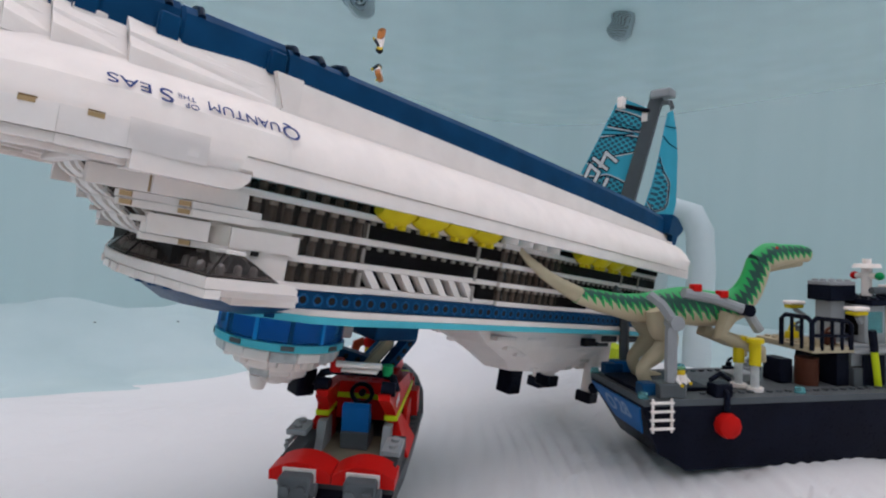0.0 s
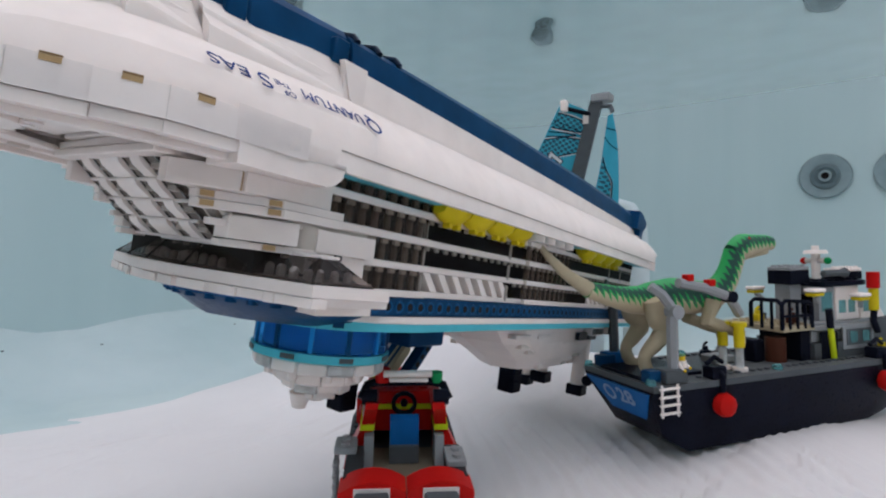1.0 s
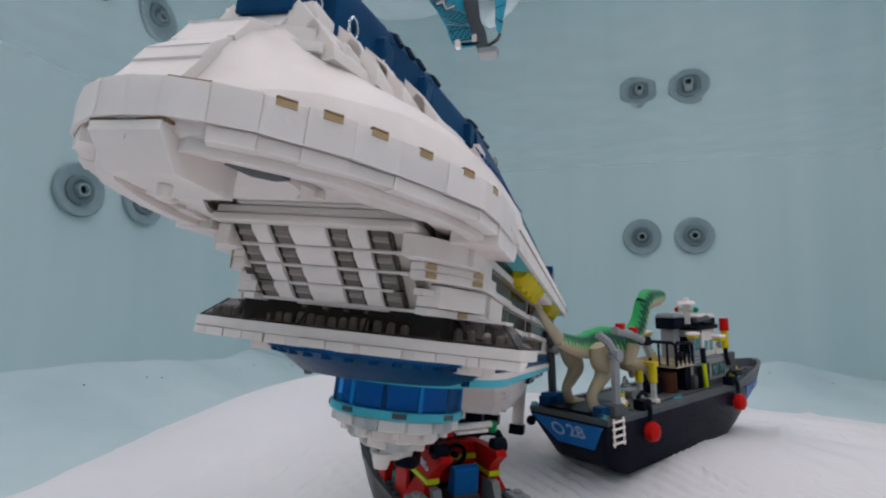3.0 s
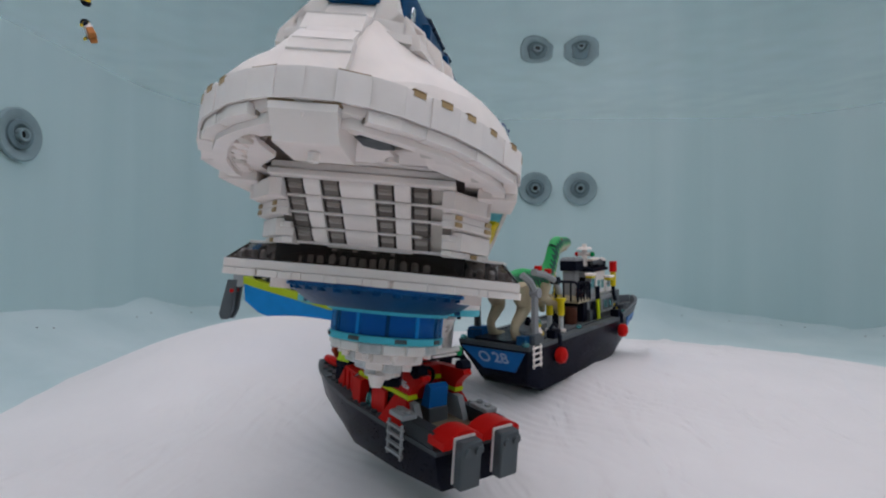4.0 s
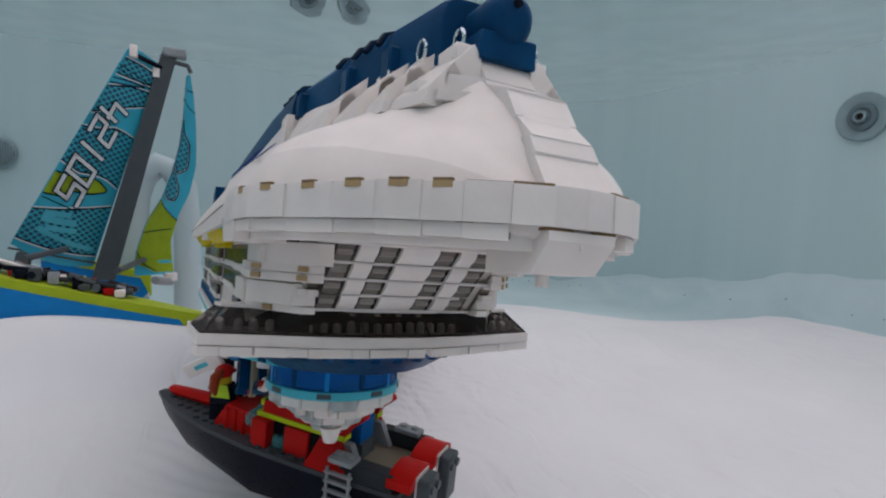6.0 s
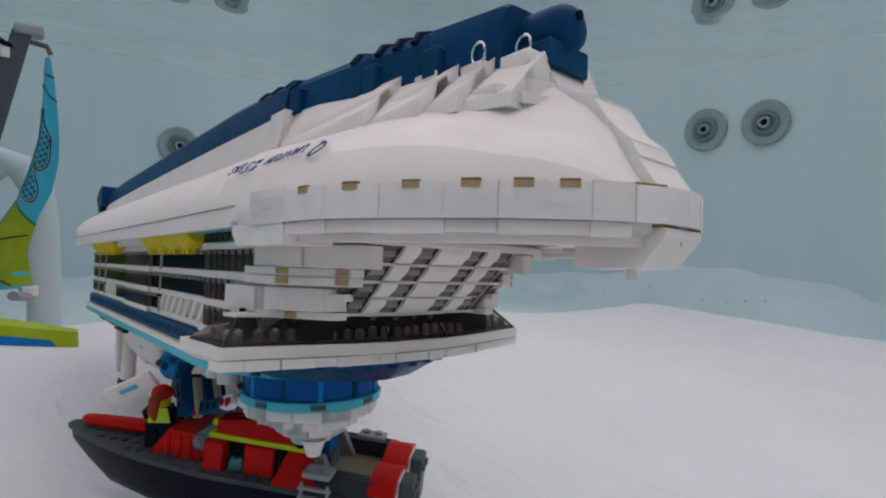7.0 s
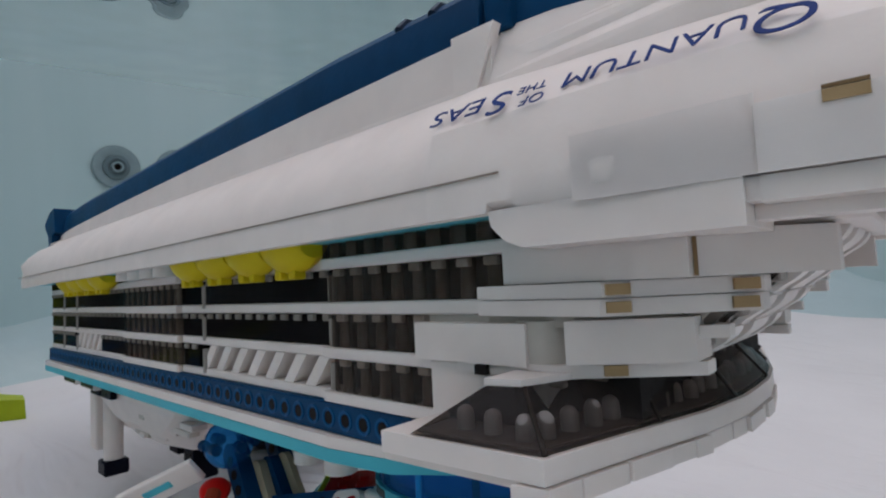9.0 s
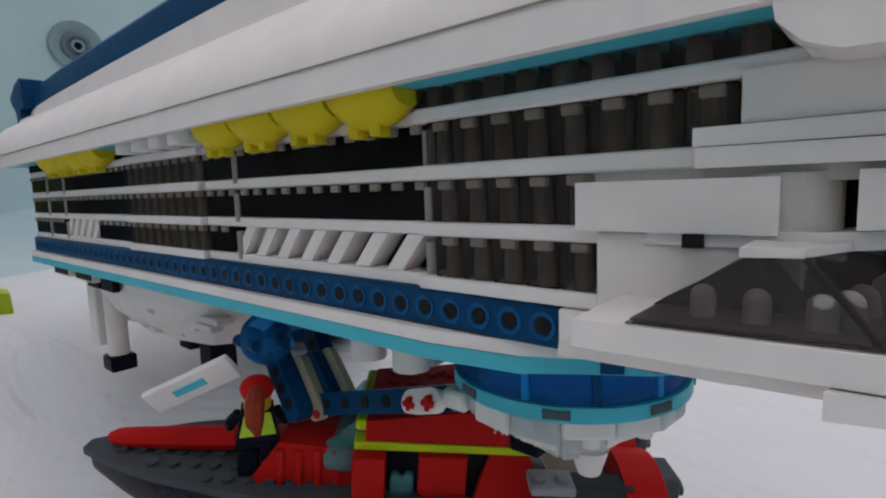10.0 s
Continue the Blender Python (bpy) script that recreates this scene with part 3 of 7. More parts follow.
# soffit under the overhanging bow: rim boards, a raised floor with an opening on each side, landing deck
rng = random.Random(11)
for s in (1, -1):
    xs = [-0.0245, -0.0165, -0.009, -0.001, 0.007, 0.0145, 0.030, 0.050, 0.07, 0.10]
    outer_y = [interp(HM, x) - 0.0050 for x in xs]
    pts = [(x, s * y) for x, y in zip(xs, outer_y)] + [(x, s * max(0.0094, y - 0.0055)) for x, y in zip(xs[::-1], outer_y[::-1])]
    part("rim_board", prism(B(), pts, 'z', -0.0535, -0.0490), WHITE, ship)
    # plates that step upwards and inwards under the flare
    for k in range(8):
        x = 0.0010 + 0.0082 * k
        for lay in range(3):
            wy = interp(HM, x) - 0.0100 - 0.0032 * lay - rng.uniform(0, 0.0012)
            z = -0.0512 + 0.0032 * lay
            part("soffit_plate", box(B(), x, x + 0.0080, s * (wy - 0.0042), s * wy, z - rng.uniform(0, 0.0005), z + 0.0030, 0.0002), WHITE if (k + lay) % 4 else CREAM, ship)
    xs = [-0.0260, -0.0165, -0.009, -0.001, 0.0050]
    pts = [(x, s * max(0.0094, interp(HM, x) - 0.0060)) for x in xs] + [(0.0050, s * 0.0180), (0.0240, s * 0.0180), (0.0240, 0), (-0.0260, 0)]
    part("bow_soffit", prism(B(), pts, 'z', -0.0490, -0.0470), WHITE, ship)
    xs = [0.0050, 0.0145, 0.0300, 0.0500, 0.0700, 0.1000]
    ys = [0.0280, 0.0300, 0.0300, 0.0440, 0.0440, 0.0440]
    pts = [(x, s * (interp(HM, x) - 0.0060)) for x in xs] + [(x, s * y) for x, y in zip(xs[::-1], ys[::-1])]
    part("bow_soffit", prism(B(), pts, 'z', -0.0500, -0.0480), WHITE, ship)
    xs = [-0.006, 0.004, 0.014, 0.030, 0.052]
    part("hold_floor", prism(B(), [(x, s * (interp(HM, x) - 0.0145)) for x in xs] + [(0.052, s * 0.0105), (-0.006, s * 0.0105)], 'z', -0.0372, -0.0362), SAND if s > 0 else DGREY, ship)
part("bow_soffit", box(B(), 0.0235, 0.0448, -0.0300, 0.0300, -0.0458, -0.0442, 0.0003), WHITE, ship)
part("landing_deck", cyl(B(), (0.0060, 0, -0.0500), 0.0190, 0.0020, seg=40), WHITE, ship)
prism(bm := B(), [(-0.0095, -0.0100), (-0.0092, -0.0165), (-0.0040, -0.0205), (0.0030, -0.0210), (0.0040, -0.0160), (0.0000, -0.0110)], 'z', -0.0513, -0.0495)
part("deck_slot", bm, DGREY, ship, "dark grey deck opening")
# studs along the rear edge of the soffit
for k in range(5):
    part("soffit_stud", cyl(B(), (0.0238, -0.0170 + 0.0085 * k, -0.0492), 0.0026, 0.0030, seg=10), WHITE, ship)
# midship hull plating: upright upper strake, rounded lower strake
def side_ring(x):
    hm = interp(HM, x)
    k = 1.0 if x < 0.54 else 1.0 - (x - 0.54) * 1.6
    ze = interp([(0.13, 0.0035), (0.25, 0.0020), (0.40, -0.0006), (0.50, -0.0030), (0.576, -0.0060)], x)
    return [(x, 0.0415 * k, ze), (x, 0.0425 * k, -0.0120), (x, 0.0470 * k, -0.0135), (x, 0.0530, -0.0175), (x, 0.0595, -0.0235), (x, 0.0645, -0.0300), (x, hm - 0.0008, -0.0360), (x, hm, -0.0415), (x, hm, -0.0475), (x, hm - 0.0022, -0.0477), (x, hm - 0.0026, -0.0442)]


for s in (1, -1):
    bm = B()
    rings = []
    for x in [0.119, 0.2, 0.3, 0.4, 0.5, 0.54, 0.56, 0.576]:
        r = [(a, s * b, c) for a, b, c in side_ring(x)] + [(x, 0, -0.0442), (x, 0, -0.0070)]
        rings.append(r)
    loft(bm, rings)
    part("side_hull", bm, WHITE, ship)
    # the raised notch at the break of the keel
    bm = prism(B(), [(0.117, 0.0042), (0.131, 0.0042), (0.131, -0.0115), (0.1235, -0.0130)], 'y', s * 0.040, s * 0.0432)
    part("notch_brick", bm, WHITE, ship)
    bm = box(B(), 0.12, 0.565, s * 0.0440, s * 0.0472, -0.0140, -0.0124, 0)
    part("strake_edge", bm, WHITE, ship)
    bm = box(B(), 0.100, 0.560, s * 0.0675, s * 0.0683, -0.0403, -0.0400, 0)
    part("hull_seam", bm, SEAM, ship)
    # Brown-grey strip on the seam paints the shadow line under the strake edge.
    part("strake_joint", box(B(), 0.1255, 0.560, s * 0.0470, s * 0.0476, -0.0142, -0.0139, 0), SEAM, ship)
    # aqua soffit and the rounded corner where the window rows begin
    bm = box(B(), 0.1036, 0.545, s * 0.046, s * 0.0656, -0.0469, -0.0444, 0.0003)
    part("soffit_strip", bm, AZURE, ship)
    prism(bm := B(), [(0.060, -0.0470), (0.1035, -0.0470), (0.1030, -0.0500), (0.1000, -0.0530), (0.0960, -0.0545), (0.060, -0.0545)], 'y', s * 0.050, s * 0.0672)
    part("corner_panel", bm, WHITE, ship)

# keel
def keel_ring(x, w, zp, zs=None, zb=0.0030):
    """A boxy keel section with its port and starboard shoulders at heights zp and zs."""
    zs = zp if zs is None else zs
    half = [(1.0, 0.0), (0.985, 0.40), (0.95, 0.72), (0.87, 0.90), (0.70, 0.985), (0.35, 1.0)]
    return [(x, w * a, zb + (zp - zb) * b) for a, b in half] + [(x, 0, (zp + zs) / 2)] + [(x, -w * a, zb + (zs - zb) * b) for a, b in half[::-1]]


KEEL = ((0.124, 0.0405, 0.0216, 0.0200, 0.003), (0.19, 0.0415, 0.0226, 0.0205, 0.002), (0.27, 0.0415, 0.0212, 0.0212, 0.001), (0.40, 0.0415, 0.0186, 0.0205, -0.0015), (0.50, 0.0415, 0.0166, 0.0185, -0.004), (0.558, 0.0400, 0.0150, 0.0160, -0.006))
part("keel", loft(B(), [keel_ring(*q) for q in KEEL]), NAVY, ship, sharp=20)
for xa, xb, wa, wb, za, zb in ((0.0785, 0.1236, 0.0305, 0.0372, 0.0232, 0.0224), (0.0500, 0.0781, 0.0238, 0.0292, 0.0240, 0.0240), (0.0205, 0.0496, 0.0165, 0.0228, 0.0258, 0.0250)):
    part("keel_section", loft(B(), [keel_ring(xa, wa * 0.96, za * 0.97), keel_ring(xa + 0.0015, wa, za), keel_ring(xb, wb, zb)]), NAVY, ship, sharp=20)
for s in (1, -1):
    for x, w in ((0.122, 0.0372), (0.0770, 0.0290), (0.0488, 0.0228)):
        bm = box(B(), x - 0.007, x + 0.0015, s * (w - 0.003), s * (w + 0.0016), 0.0035, 0.0145, 0.0008)
        part("keel_bracket", bm, NAVY, ship)
# low dark ribs in groups across the joints
for x, w, z in ((0.128, 0.0395, 0.0216), (0.142, 0.0400, 0.0219), (0.156, 0.0402, 0.0222), (0.0860, 0.0314, 0.0233), (0.0735, 0.0283, 0.0241), (0.0645, 0.0266, 0.0241), (0.0555, 0.0248, 0.0241)):
    bm = tube(B(), [(x, p[1], p[2] + 0.0003) for p in keel_ring(x, w, z)[2:-2]], 0.0016, seg=8)
    part("keel_rib", bm, RIBM, ship, "blue-black raised rib")
bm = B()
loft(bm, [[(x, r * math.cos(a), 0.0158 + r * math.sin(a)) for a in [2 * math.pi * k / 20 for k in range(20)]] for x, r in ((0.030, 0.0084), (0.011, 0.0084), (0.0070, 0.0079), (0.0044, 0.0063), (0.0032, 0.0040))])
part("keel_bulb", bm, NAVY, ship)
part("bulb_pin", cyl(B(), (0.0030, 0, 0.0190), 0.0015, 0.0010, 'x'), BLACK, ship)
part("bulb_base", box(B(), 0.006, 0.030, -0.0098, 0.0098, 0.0020, 0.0105), NAVY, ship)
for s in (1, -1):
    for x, y in ((0.0140, 0.0128), (0.0275, 0.0188)):
        bm = B()
        pts = [(x + 0.0030 * math.cos(a), s * y, 0.0085 + 0.0036 * math.sin(a)) for a in [2 * math.pi * k / 12 for k in range(13)]]
        tube(bm, pts, 0.0006, seg=6)
        part("air_bubble_ring", bm, CHROME, ship, "silvery bubble ring")
# stern fin
bm = prism(B(), [(0.556, -0.004), (0.560, 0.016), (0.575, 0.0135), (0.591, 0.006), (0.588, 0.001), (0.579, -0.005), (0.574, -0.024), (0.568, -0.024), (0.566, -0.005)], 'y', -0.046, 0.046)
part("stern_fin", bm, NAVY, ship)

# name on both sides of the bow
for s in (1, -1):
    words = [("Q", 0.0108, 0.0525), ("UANTUM", 0.0074, 0.0725), ("OF", 0.0042, 0.0935), ("THE", 0.0036, 0.0950), ("S", 0.0108, 0.1022), ("EAS", 0.0074, 0.1138)]
    if s > 0:
        words = [(w, size, 0.1150 + (off - 0.1150) * 0.965) for w, size, off in words]
    for w, size, off in words:
        xp = off if s > 0 else 0.1715 - off
        side = sorted((-z, y) for y, z in bow_half(min(xp, 0.118)))
        z0 = -0.0254
        y0, ya, yb = interp(side, -z0), interp(side, -z0 - 0.0035), interp(side, -z0 + 0.0035)
        # letters stand on their heads because the ship is upside down
        up = Vector((0, s * (yb - ya), -0.0070)).normalized()
        zax = Vector((0, s * 0.0070, yb - ya)).normalized()
        xax = up.cross(zax)
        m = Matrix((xax, up, zax)).transposed().to_4x4()
        k = {"OF": -0.0026, "THE": 0.0018, "UANTUM": 0.0010, "EAS": 0.0010}.get(w, 0.0)
        m.translation = Vector((xp, s * y0, z0)) + zax * 0.0009 - up * k
        lettering("name_lettering", w, size, m, INK, ship, depth=0.0001, bold=-0.00004, sx={"UANTUM": 0.98, "EAS": 1.25, "S": 1.1}.get(w, 1.0))

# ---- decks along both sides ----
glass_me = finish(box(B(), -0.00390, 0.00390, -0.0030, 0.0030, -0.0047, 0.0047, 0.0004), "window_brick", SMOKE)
# Glass and tooth copies for set-back windows, shade painted in as darker colours.
shaded_glass_me = finish(box(B(), -0.00390, 0.00390, -0.0030, 0.0030, -0.0047, 0.0047, 0.0004), "shaded_window_brick", DARKGLASS)
shaded_tooth_me = finish(box(B(), -0.0017, 0.0017, -0.0009, 0.0009, 0.0026, 0.0046, 0.0003), "window_tooth", SHADETOOTH)
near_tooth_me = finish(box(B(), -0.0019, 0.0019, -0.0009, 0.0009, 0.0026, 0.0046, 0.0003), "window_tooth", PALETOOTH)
pin_me = finish(cyl(B(), (0, 0, 0), 0.0020, 0.0092, r2=0.0017, seg=12), "window_post", PILLAR)
ring = B()
loft(ring, [[(r * math.cos(a), y, r * math.sin(a)) for a in [2 * math.pi * k / 14 for k in range(14)]] for r, y in ((0.0031, 0.0), (0.0030, 0.0007), (0.0022, 0.0007), (0.0017, -0.0002))], caps=False)
ring_me = finish(ring, "hole_rim", RIM)
hole_me = finish(cyl(B(), (0, 0.0, 0), 0.0018, 0.0005, 'y', seg=14), "hole", INNER)
ROWS_Z = (-0.0466, -0.0593, -0.0723, -0.0850)
BANDS = ((-0.0545, -0.0513), (-0.0675, -0.0641), (-0.0803, -0.0771), (-0.0929, -0.0897))
core = box(B(), 0.085, 0.520, -0.0465, 0.0465, -0.0930, -0.0420, 0)
part("deck_core", core, INNER, ship)
for s in (1, -1):
    for r, z in enumerate(ROWS_Z):
        start = (0.1035, 0.1090, 0.1320, 0.1312)[r]
        x = start + 0.004
        while x < 0.524:
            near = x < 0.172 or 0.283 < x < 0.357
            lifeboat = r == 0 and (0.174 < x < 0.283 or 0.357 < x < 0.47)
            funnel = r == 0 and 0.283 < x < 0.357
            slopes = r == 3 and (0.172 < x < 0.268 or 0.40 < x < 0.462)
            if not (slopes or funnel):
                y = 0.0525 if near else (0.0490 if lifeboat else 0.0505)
                piece("window_brick", glass_me if near else shaded_glass_me, ship, (x, s * y, z))
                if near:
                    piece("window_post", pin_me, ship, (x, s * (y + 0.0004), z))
                piece("window_tooth", near_tooth_me if near else shaded_tooth_me, ship, (x, s * (y + (0.0018 if near else 0.0032)), z))
            x += STUD
    for k, (z0, z1) in enumerate(BANDS):
        x0 = (0.098, 0.098, 0.110, 0.100)[k]
        for xa, xb, y in ((x0, 0.1765, 0.0560), (0.1765, 0.285, 0.0537), (0.285, 0.357, 0.0560), (0.357, 0.525, 0.0537)):
            bm = box(B(), xa, xb - 0.0003, s * 0.044, s * y, z0, z1, 0.0004)
            part("deck_band", bm, WHITE, ship)
        for x in (0.174, 0.262, 0.288, 0.455, 0.488):
            bm = cyl(B(), (x, s * 0.0528, (z0 + z1) / 2 - 0.008 + 0.0), 0.0016, 0.0095, seg=10)
            if k < 3:
                part("deck_post", bm, LEDGE, ship)
    # lifeboats
    for base, n, ln in ((0.1755, 4, 0.0245), (0.3700, 4, 0.0235)):
        for k in range(n):
            xa = base + k * ln
            bm = B()
            rings = []
            for i in range(9):
                u = i / 8
                w = 0.0084 * math.sin(math.pi * (0.12 + 0.76 * u)) ** 0.3
                h = 0.0112 * math.sin(math.pi * (0.08 + 0.84 * u)) ** 0.35
                x = xa + u * (ln - 0.0015)
                rings.append([(x, s * (0.0580 + w * math.cos(a) * 0.95), -0.0440 - max(0.0, math.sin(a)) * h) for a in [math.pi * q / 8 for q in range(9)]])
            loft(bm, rings)
            ob = part("lifeboat", bm, YELLOW, ship)
            for q in (0.30, 0.62):
                b2 = box(B(), xa + ln * q, xa + ln * q + 0.0035, s * 0.0560, s * 0.0605, -0.0568, -0.0525, 0.0005)
                part("keel_peg", b2, YELLOW, ob)
    # white vents between the boats
    for k in range(4):
        bm = cyl(B(), (0.2830 + 0.0165 * k, s * 0.0600, -0.0480), 0.0056, 0.0070)
        part("round_vent", bm, WHITE, ship)
    # slanted supports in the lowest row
    for base, n, st in ((0.1800, 7, 0.0126), (0.4050, 5, 0.0112)):
        for k in range(n):
            x = base + k * st
            bm = prism(B(), [(x + 0.004, -0.0896), (x + 0.0095, -0.0896), (x + 0.0015, -0.0804), (x - 0.004, -0.0804)], 'y', s * 0.0470, s * 0.0534)
            part("slanted_support", bm, WHITE, ship)
    # navy beam with pin holes, and the deck edges under it
    bm = box(B(), 0.139, 0.526, s * 0.044, s * 0.0552, -0.1019, -0.0930, 0.0005)
    beam = part("pin_hole_beam", bm, NAVY, ship)
    x = 0.1430
    while x < 0.523:
        piece("hole_rim", ring_me, beam, (x, s * 0.0549, -0.0975), (0, 0, 0 if s > 0 else 180))
        piece("hole", hole_me, beam, (x, s * 0.0552, -0.0975))
        x += STUD
    bm = box(B(), 0.1085, 0.139, s * 0.044, s * 0.0566, -0.1019, -0.0932, 0.0004)
    part("side_wall", bm, WHITE, ship)
    bm = box(B(), 0.100, 0.1312, s * 0.044, s * 0.0566, -0.0930, -0.0780, 0.0004)
    part("side_wall", bm, WHITE, ship)
    # white blocks beside the bridge, angled inwards towards the raked front
    def angled(name, mat, z0, z1, outline):
        pts = [(x, s * y) for x, y in outline] + [(outline[-1][0], s * 0.0352), (outline[0][0], s * 0.0352)]
        return part(name, prism(B(), pts, 'z', z0, z1), mat, ship)
    angled("side_block", WHITE, -0.0612, -0.0535, [(0.1085, 0.0566), (0.0712, 0.0566)])
    angled("side_block", TAN, -0.0610, -0.0537, [(0.0711, 0.0545), (0.0704, 0.0540)])
    angled("side_block", WHITE, -0.0612, -0.0535, [(0.0703, 0.0548), (0.0530, 0.0404)])
    angled("side_plate", WHITE, -0.0643, -0.0614, [(0.1150, 0.0576), (0.0862, 0.0576), (0.0640, 0.0402)])
    angled("side_plate", WHITE, -0.0676, -0.0645, [(0.1145, 0.0580), (0.0866, 0.0580), (0.0644, 0.0404)])
    angled("side_block", WHITE, -0.0768, -0.0686, [(0.0942, 0.0578), (0.0750, 0.0440)])
    angled("side_block", WHITE, -0.0778, -0.0692, [(0.1346, 0.0580), (0.1030, 0.0580)])
    part("wall_hole", box(B(), 0.1130, 0.1160, s * 0.0550, s * 0.0586, -0.0800, -0.0779, 0), INNER, ship)
    angled("side_block", WHITE, -0.0728, -0.0704, [(0.0762, 0.0430), (0.0706, 0.0388)])
    angled("side_plate", WHITE, -0.0798, -0.0772, [(0.1220, 0.0572), (0.0975, 0.0572), (0.0745, 0.0402)])
    angled("side_core", CREAM, -0.0780, -0.0540, [(0.1360, 0.0470), (0.0985, 0.0470), (0.0800, 0.0400)])
    angled("side_filler", CREAM, -0.0700, -0.0672, [(0.1365, 0.0550), (0.0960, 0.0550), (0.0780, 0.0420)])
    part("round_block", cyl(B(), (0.1025, s * 0.0505, -0.0733), 0.0066, 0.0092, seg=24), CREAM, ship)
    for x, y, z, a in ((0.0840, 0.0559, -0.0628, 38.1), (0.0840, 0.0559, -0.0660, 38.1), (0.0665, 0.0422, -0.0628, 38.1), (0.0668, 0.0423, -0.0660, 38.1), (0.0880, 0.0502, -0.0784, 36.5)):
        ob = part("clip_slot", box(B(), -0.0022, 0.0022, -0.0007, 0.0007, -0.0010, 0.0010, 0), TAN, ship)
        ob.matrix_basis = pose(x, s * y, z, 0, 0, s * a)

# ---- raked front with four columns of windows ----
def front_x(z):
    return 0.0525 + (-0.053 - z) / 0.0255 * 0.0270


part("front_house", prism(B(), [(front_x(-0.050) + 0.0050, -0.050), (front_x(-0.0795) + 0.0050, -0.0795), (0.120, -0.0795), (0.120, -0.050)], 'y', -0.0400, 0.0400), CREAM, ship)
cols = [(-0.0400, -0.0300), (-0.0210, -0.0140), (-0.0050, 0.0100), (0.0190, 0.0260), (0.0350, 0.0400)]
wins = [(-0.0300, -0.0210), (-0.0140, -0.0050), (0.0100, 0.0190), (0.0260, 0.0350)]
zs = [-0.0530 - 0.0064 * k for k in range(5)]
for k in range(4):
    za, zb = zs[k], zs[k + 1]
    xa, xb = front_x(za), front_x(zb)
    for i, (y0, y1) in enumerate(cols):
        if i in (0, 4):
            continue
        bm = B()
        pts = []
        for q in range(6):
            u = q / 5
            z = za + (zb + 0.0006 - za) * u
            pts.append((front_x(z) - 0.0011 * math.sin(math.pi * min(1, u * 1.15)), z))
        prism(bm, pts + [(0.100, zb + 0.0006), (0.100, za)], 'y', y0, y1)
        part("front_slope", bm, WHITE, ship)
    for y0, y1 in wins:
        bm = prism(B(), [(xa + 0.0016, za), (xb + 0.0012, zb + 0.0006), (0.100, zb + 0.0006), (0.100, za)], 'y', y0 + 0.0002, y1 - 0.0002)
        part("front_window", bm, FRONTGLASS, ship)
        for ye in (y0 + 0.0002, y1 - 0.0014):
            bm = prism(B(), [(xa + 0.0013, za), (xb + 0.0009, zb + 0.0006), (xb + 0.0030, zb + 0.0006), (xa + 0.0030, za)], 'y', ye, ye + 0.0012)
            part("window_cheek", bm, GLAZE, ship)
        bm = box(B(), (xa + xb) / 2 + 0.0001, (xa + xb) / 2 + 0.0040, y0 + 0.0015, y1 - 0.0015, (za + zb) / 2 - 0.0004, (za + zb) / 2 + 0.0026, 0.0004)
        part("window_ledge", bm, LEDGE, ship)
    bw = 0.0258 if k == 2 else 0.0365
    part("front_band", box(B(), xb + 0.0009, 0.100, -bw, bw, zb - 0.0005, zb + 0.0007, 0.0002), WHITE, ship)
for z0, z1, x0, w in ((-0.0530, -0.0500, 0.0480, 0.0405), (-0.0498, -0.0466, 0.0490, 0.0395), (-0.0464, -0.0440, 0.0470, 0.0300)):
    part("front_plate", box(B(), x0, 0.100, -w, w, z0, z1), WHITE, ship)
for s in (1, -1):
    part("corner_window", prism(B(), [(front_x(-0.0614) + 0.0025, -0.0614), (front_x(-0.0784) + 0.0025, -0.0784), (0.0850, -0.0784), (0.0850, -0.0614)], 'y', s * 0.0352, s * 0.0392), FRONTGLASS, ship)

# ---- glazed bridge deck ----
def mirrored(half, z):
    return [(x, y, z) for x, y in half] + [(x, -y, z) for x, y in half[::-1] if y > 0]


def inset(half, d):
    return [(x + d, max(0.0, y - d)) for x, y in half]


GLASS_LOW = [(0.1185, 0.0760), (0.0905, 0.0735), (0.0855, 0.054), (0.079, 0.030), (0.0762, 0.012), (0.076, 0)]
GLASS_TOP = [(0.1060, 0.0680), (0.0990, 0.0660), (0.0925, 0.050), (0.087, 0.033), (0.0835, 0.012), (0.083, 0)]
SILL = [(0.1260, 0.0768), (0.0898, 0.0742), (0.0848, 0.0545), (0.0783, 0.0303), (0.0754, 0.012), (0.0752, 0)]
part("bridge_glazing", loft(B(), [mirrored(GLASS_LOW, -0.0888), mirrored(GLASS_TOP, -0.0800)]), SMOKED, ship, "dark smoked raked glazing")


def core_ring(half, d, z):
    """The dark core keeps clear of the glass in front and at the sides, and ends with it at the rear."""
    return mirrored([(min(x, half[0][0] - 0.0005), y) for x, y in inset(half, d)], z)


part("bridge_core", loft(B(), [core_ring(GLASS_LOW, 0.0105, -0.0880), core_ring(GLASS_TOP, 0.0065, -0.0804)]), INNER, ship)
part("bridge_floor", loft(B(), [core_ring(GLASS_LOW, 0.0012, -0.0886), core_ring(GLASS_LOW, 0.0012, -0.0882)]), PILLAR, ship)
part("bridge_sill", loft(B(), [mirrored(inset(SILL, 0.0012), -0.0938), mirrored(SILL, -0.0932), mirrored(SILL, -0.0890)]), WHITE, ship)
part("bridge_sill", loft(B(), [mirrored(inset(SILL, 0.0050), -0.0968), mirrored(inset(SILL, 0.0042), -0.0940)]), WHITE, ship)
part("bridge_roof", loft(B(), [mirrored(GLASS_TOP, -0.0798), mirrored(GLASS_TOP, -0.0785)]), WHITE, ship)


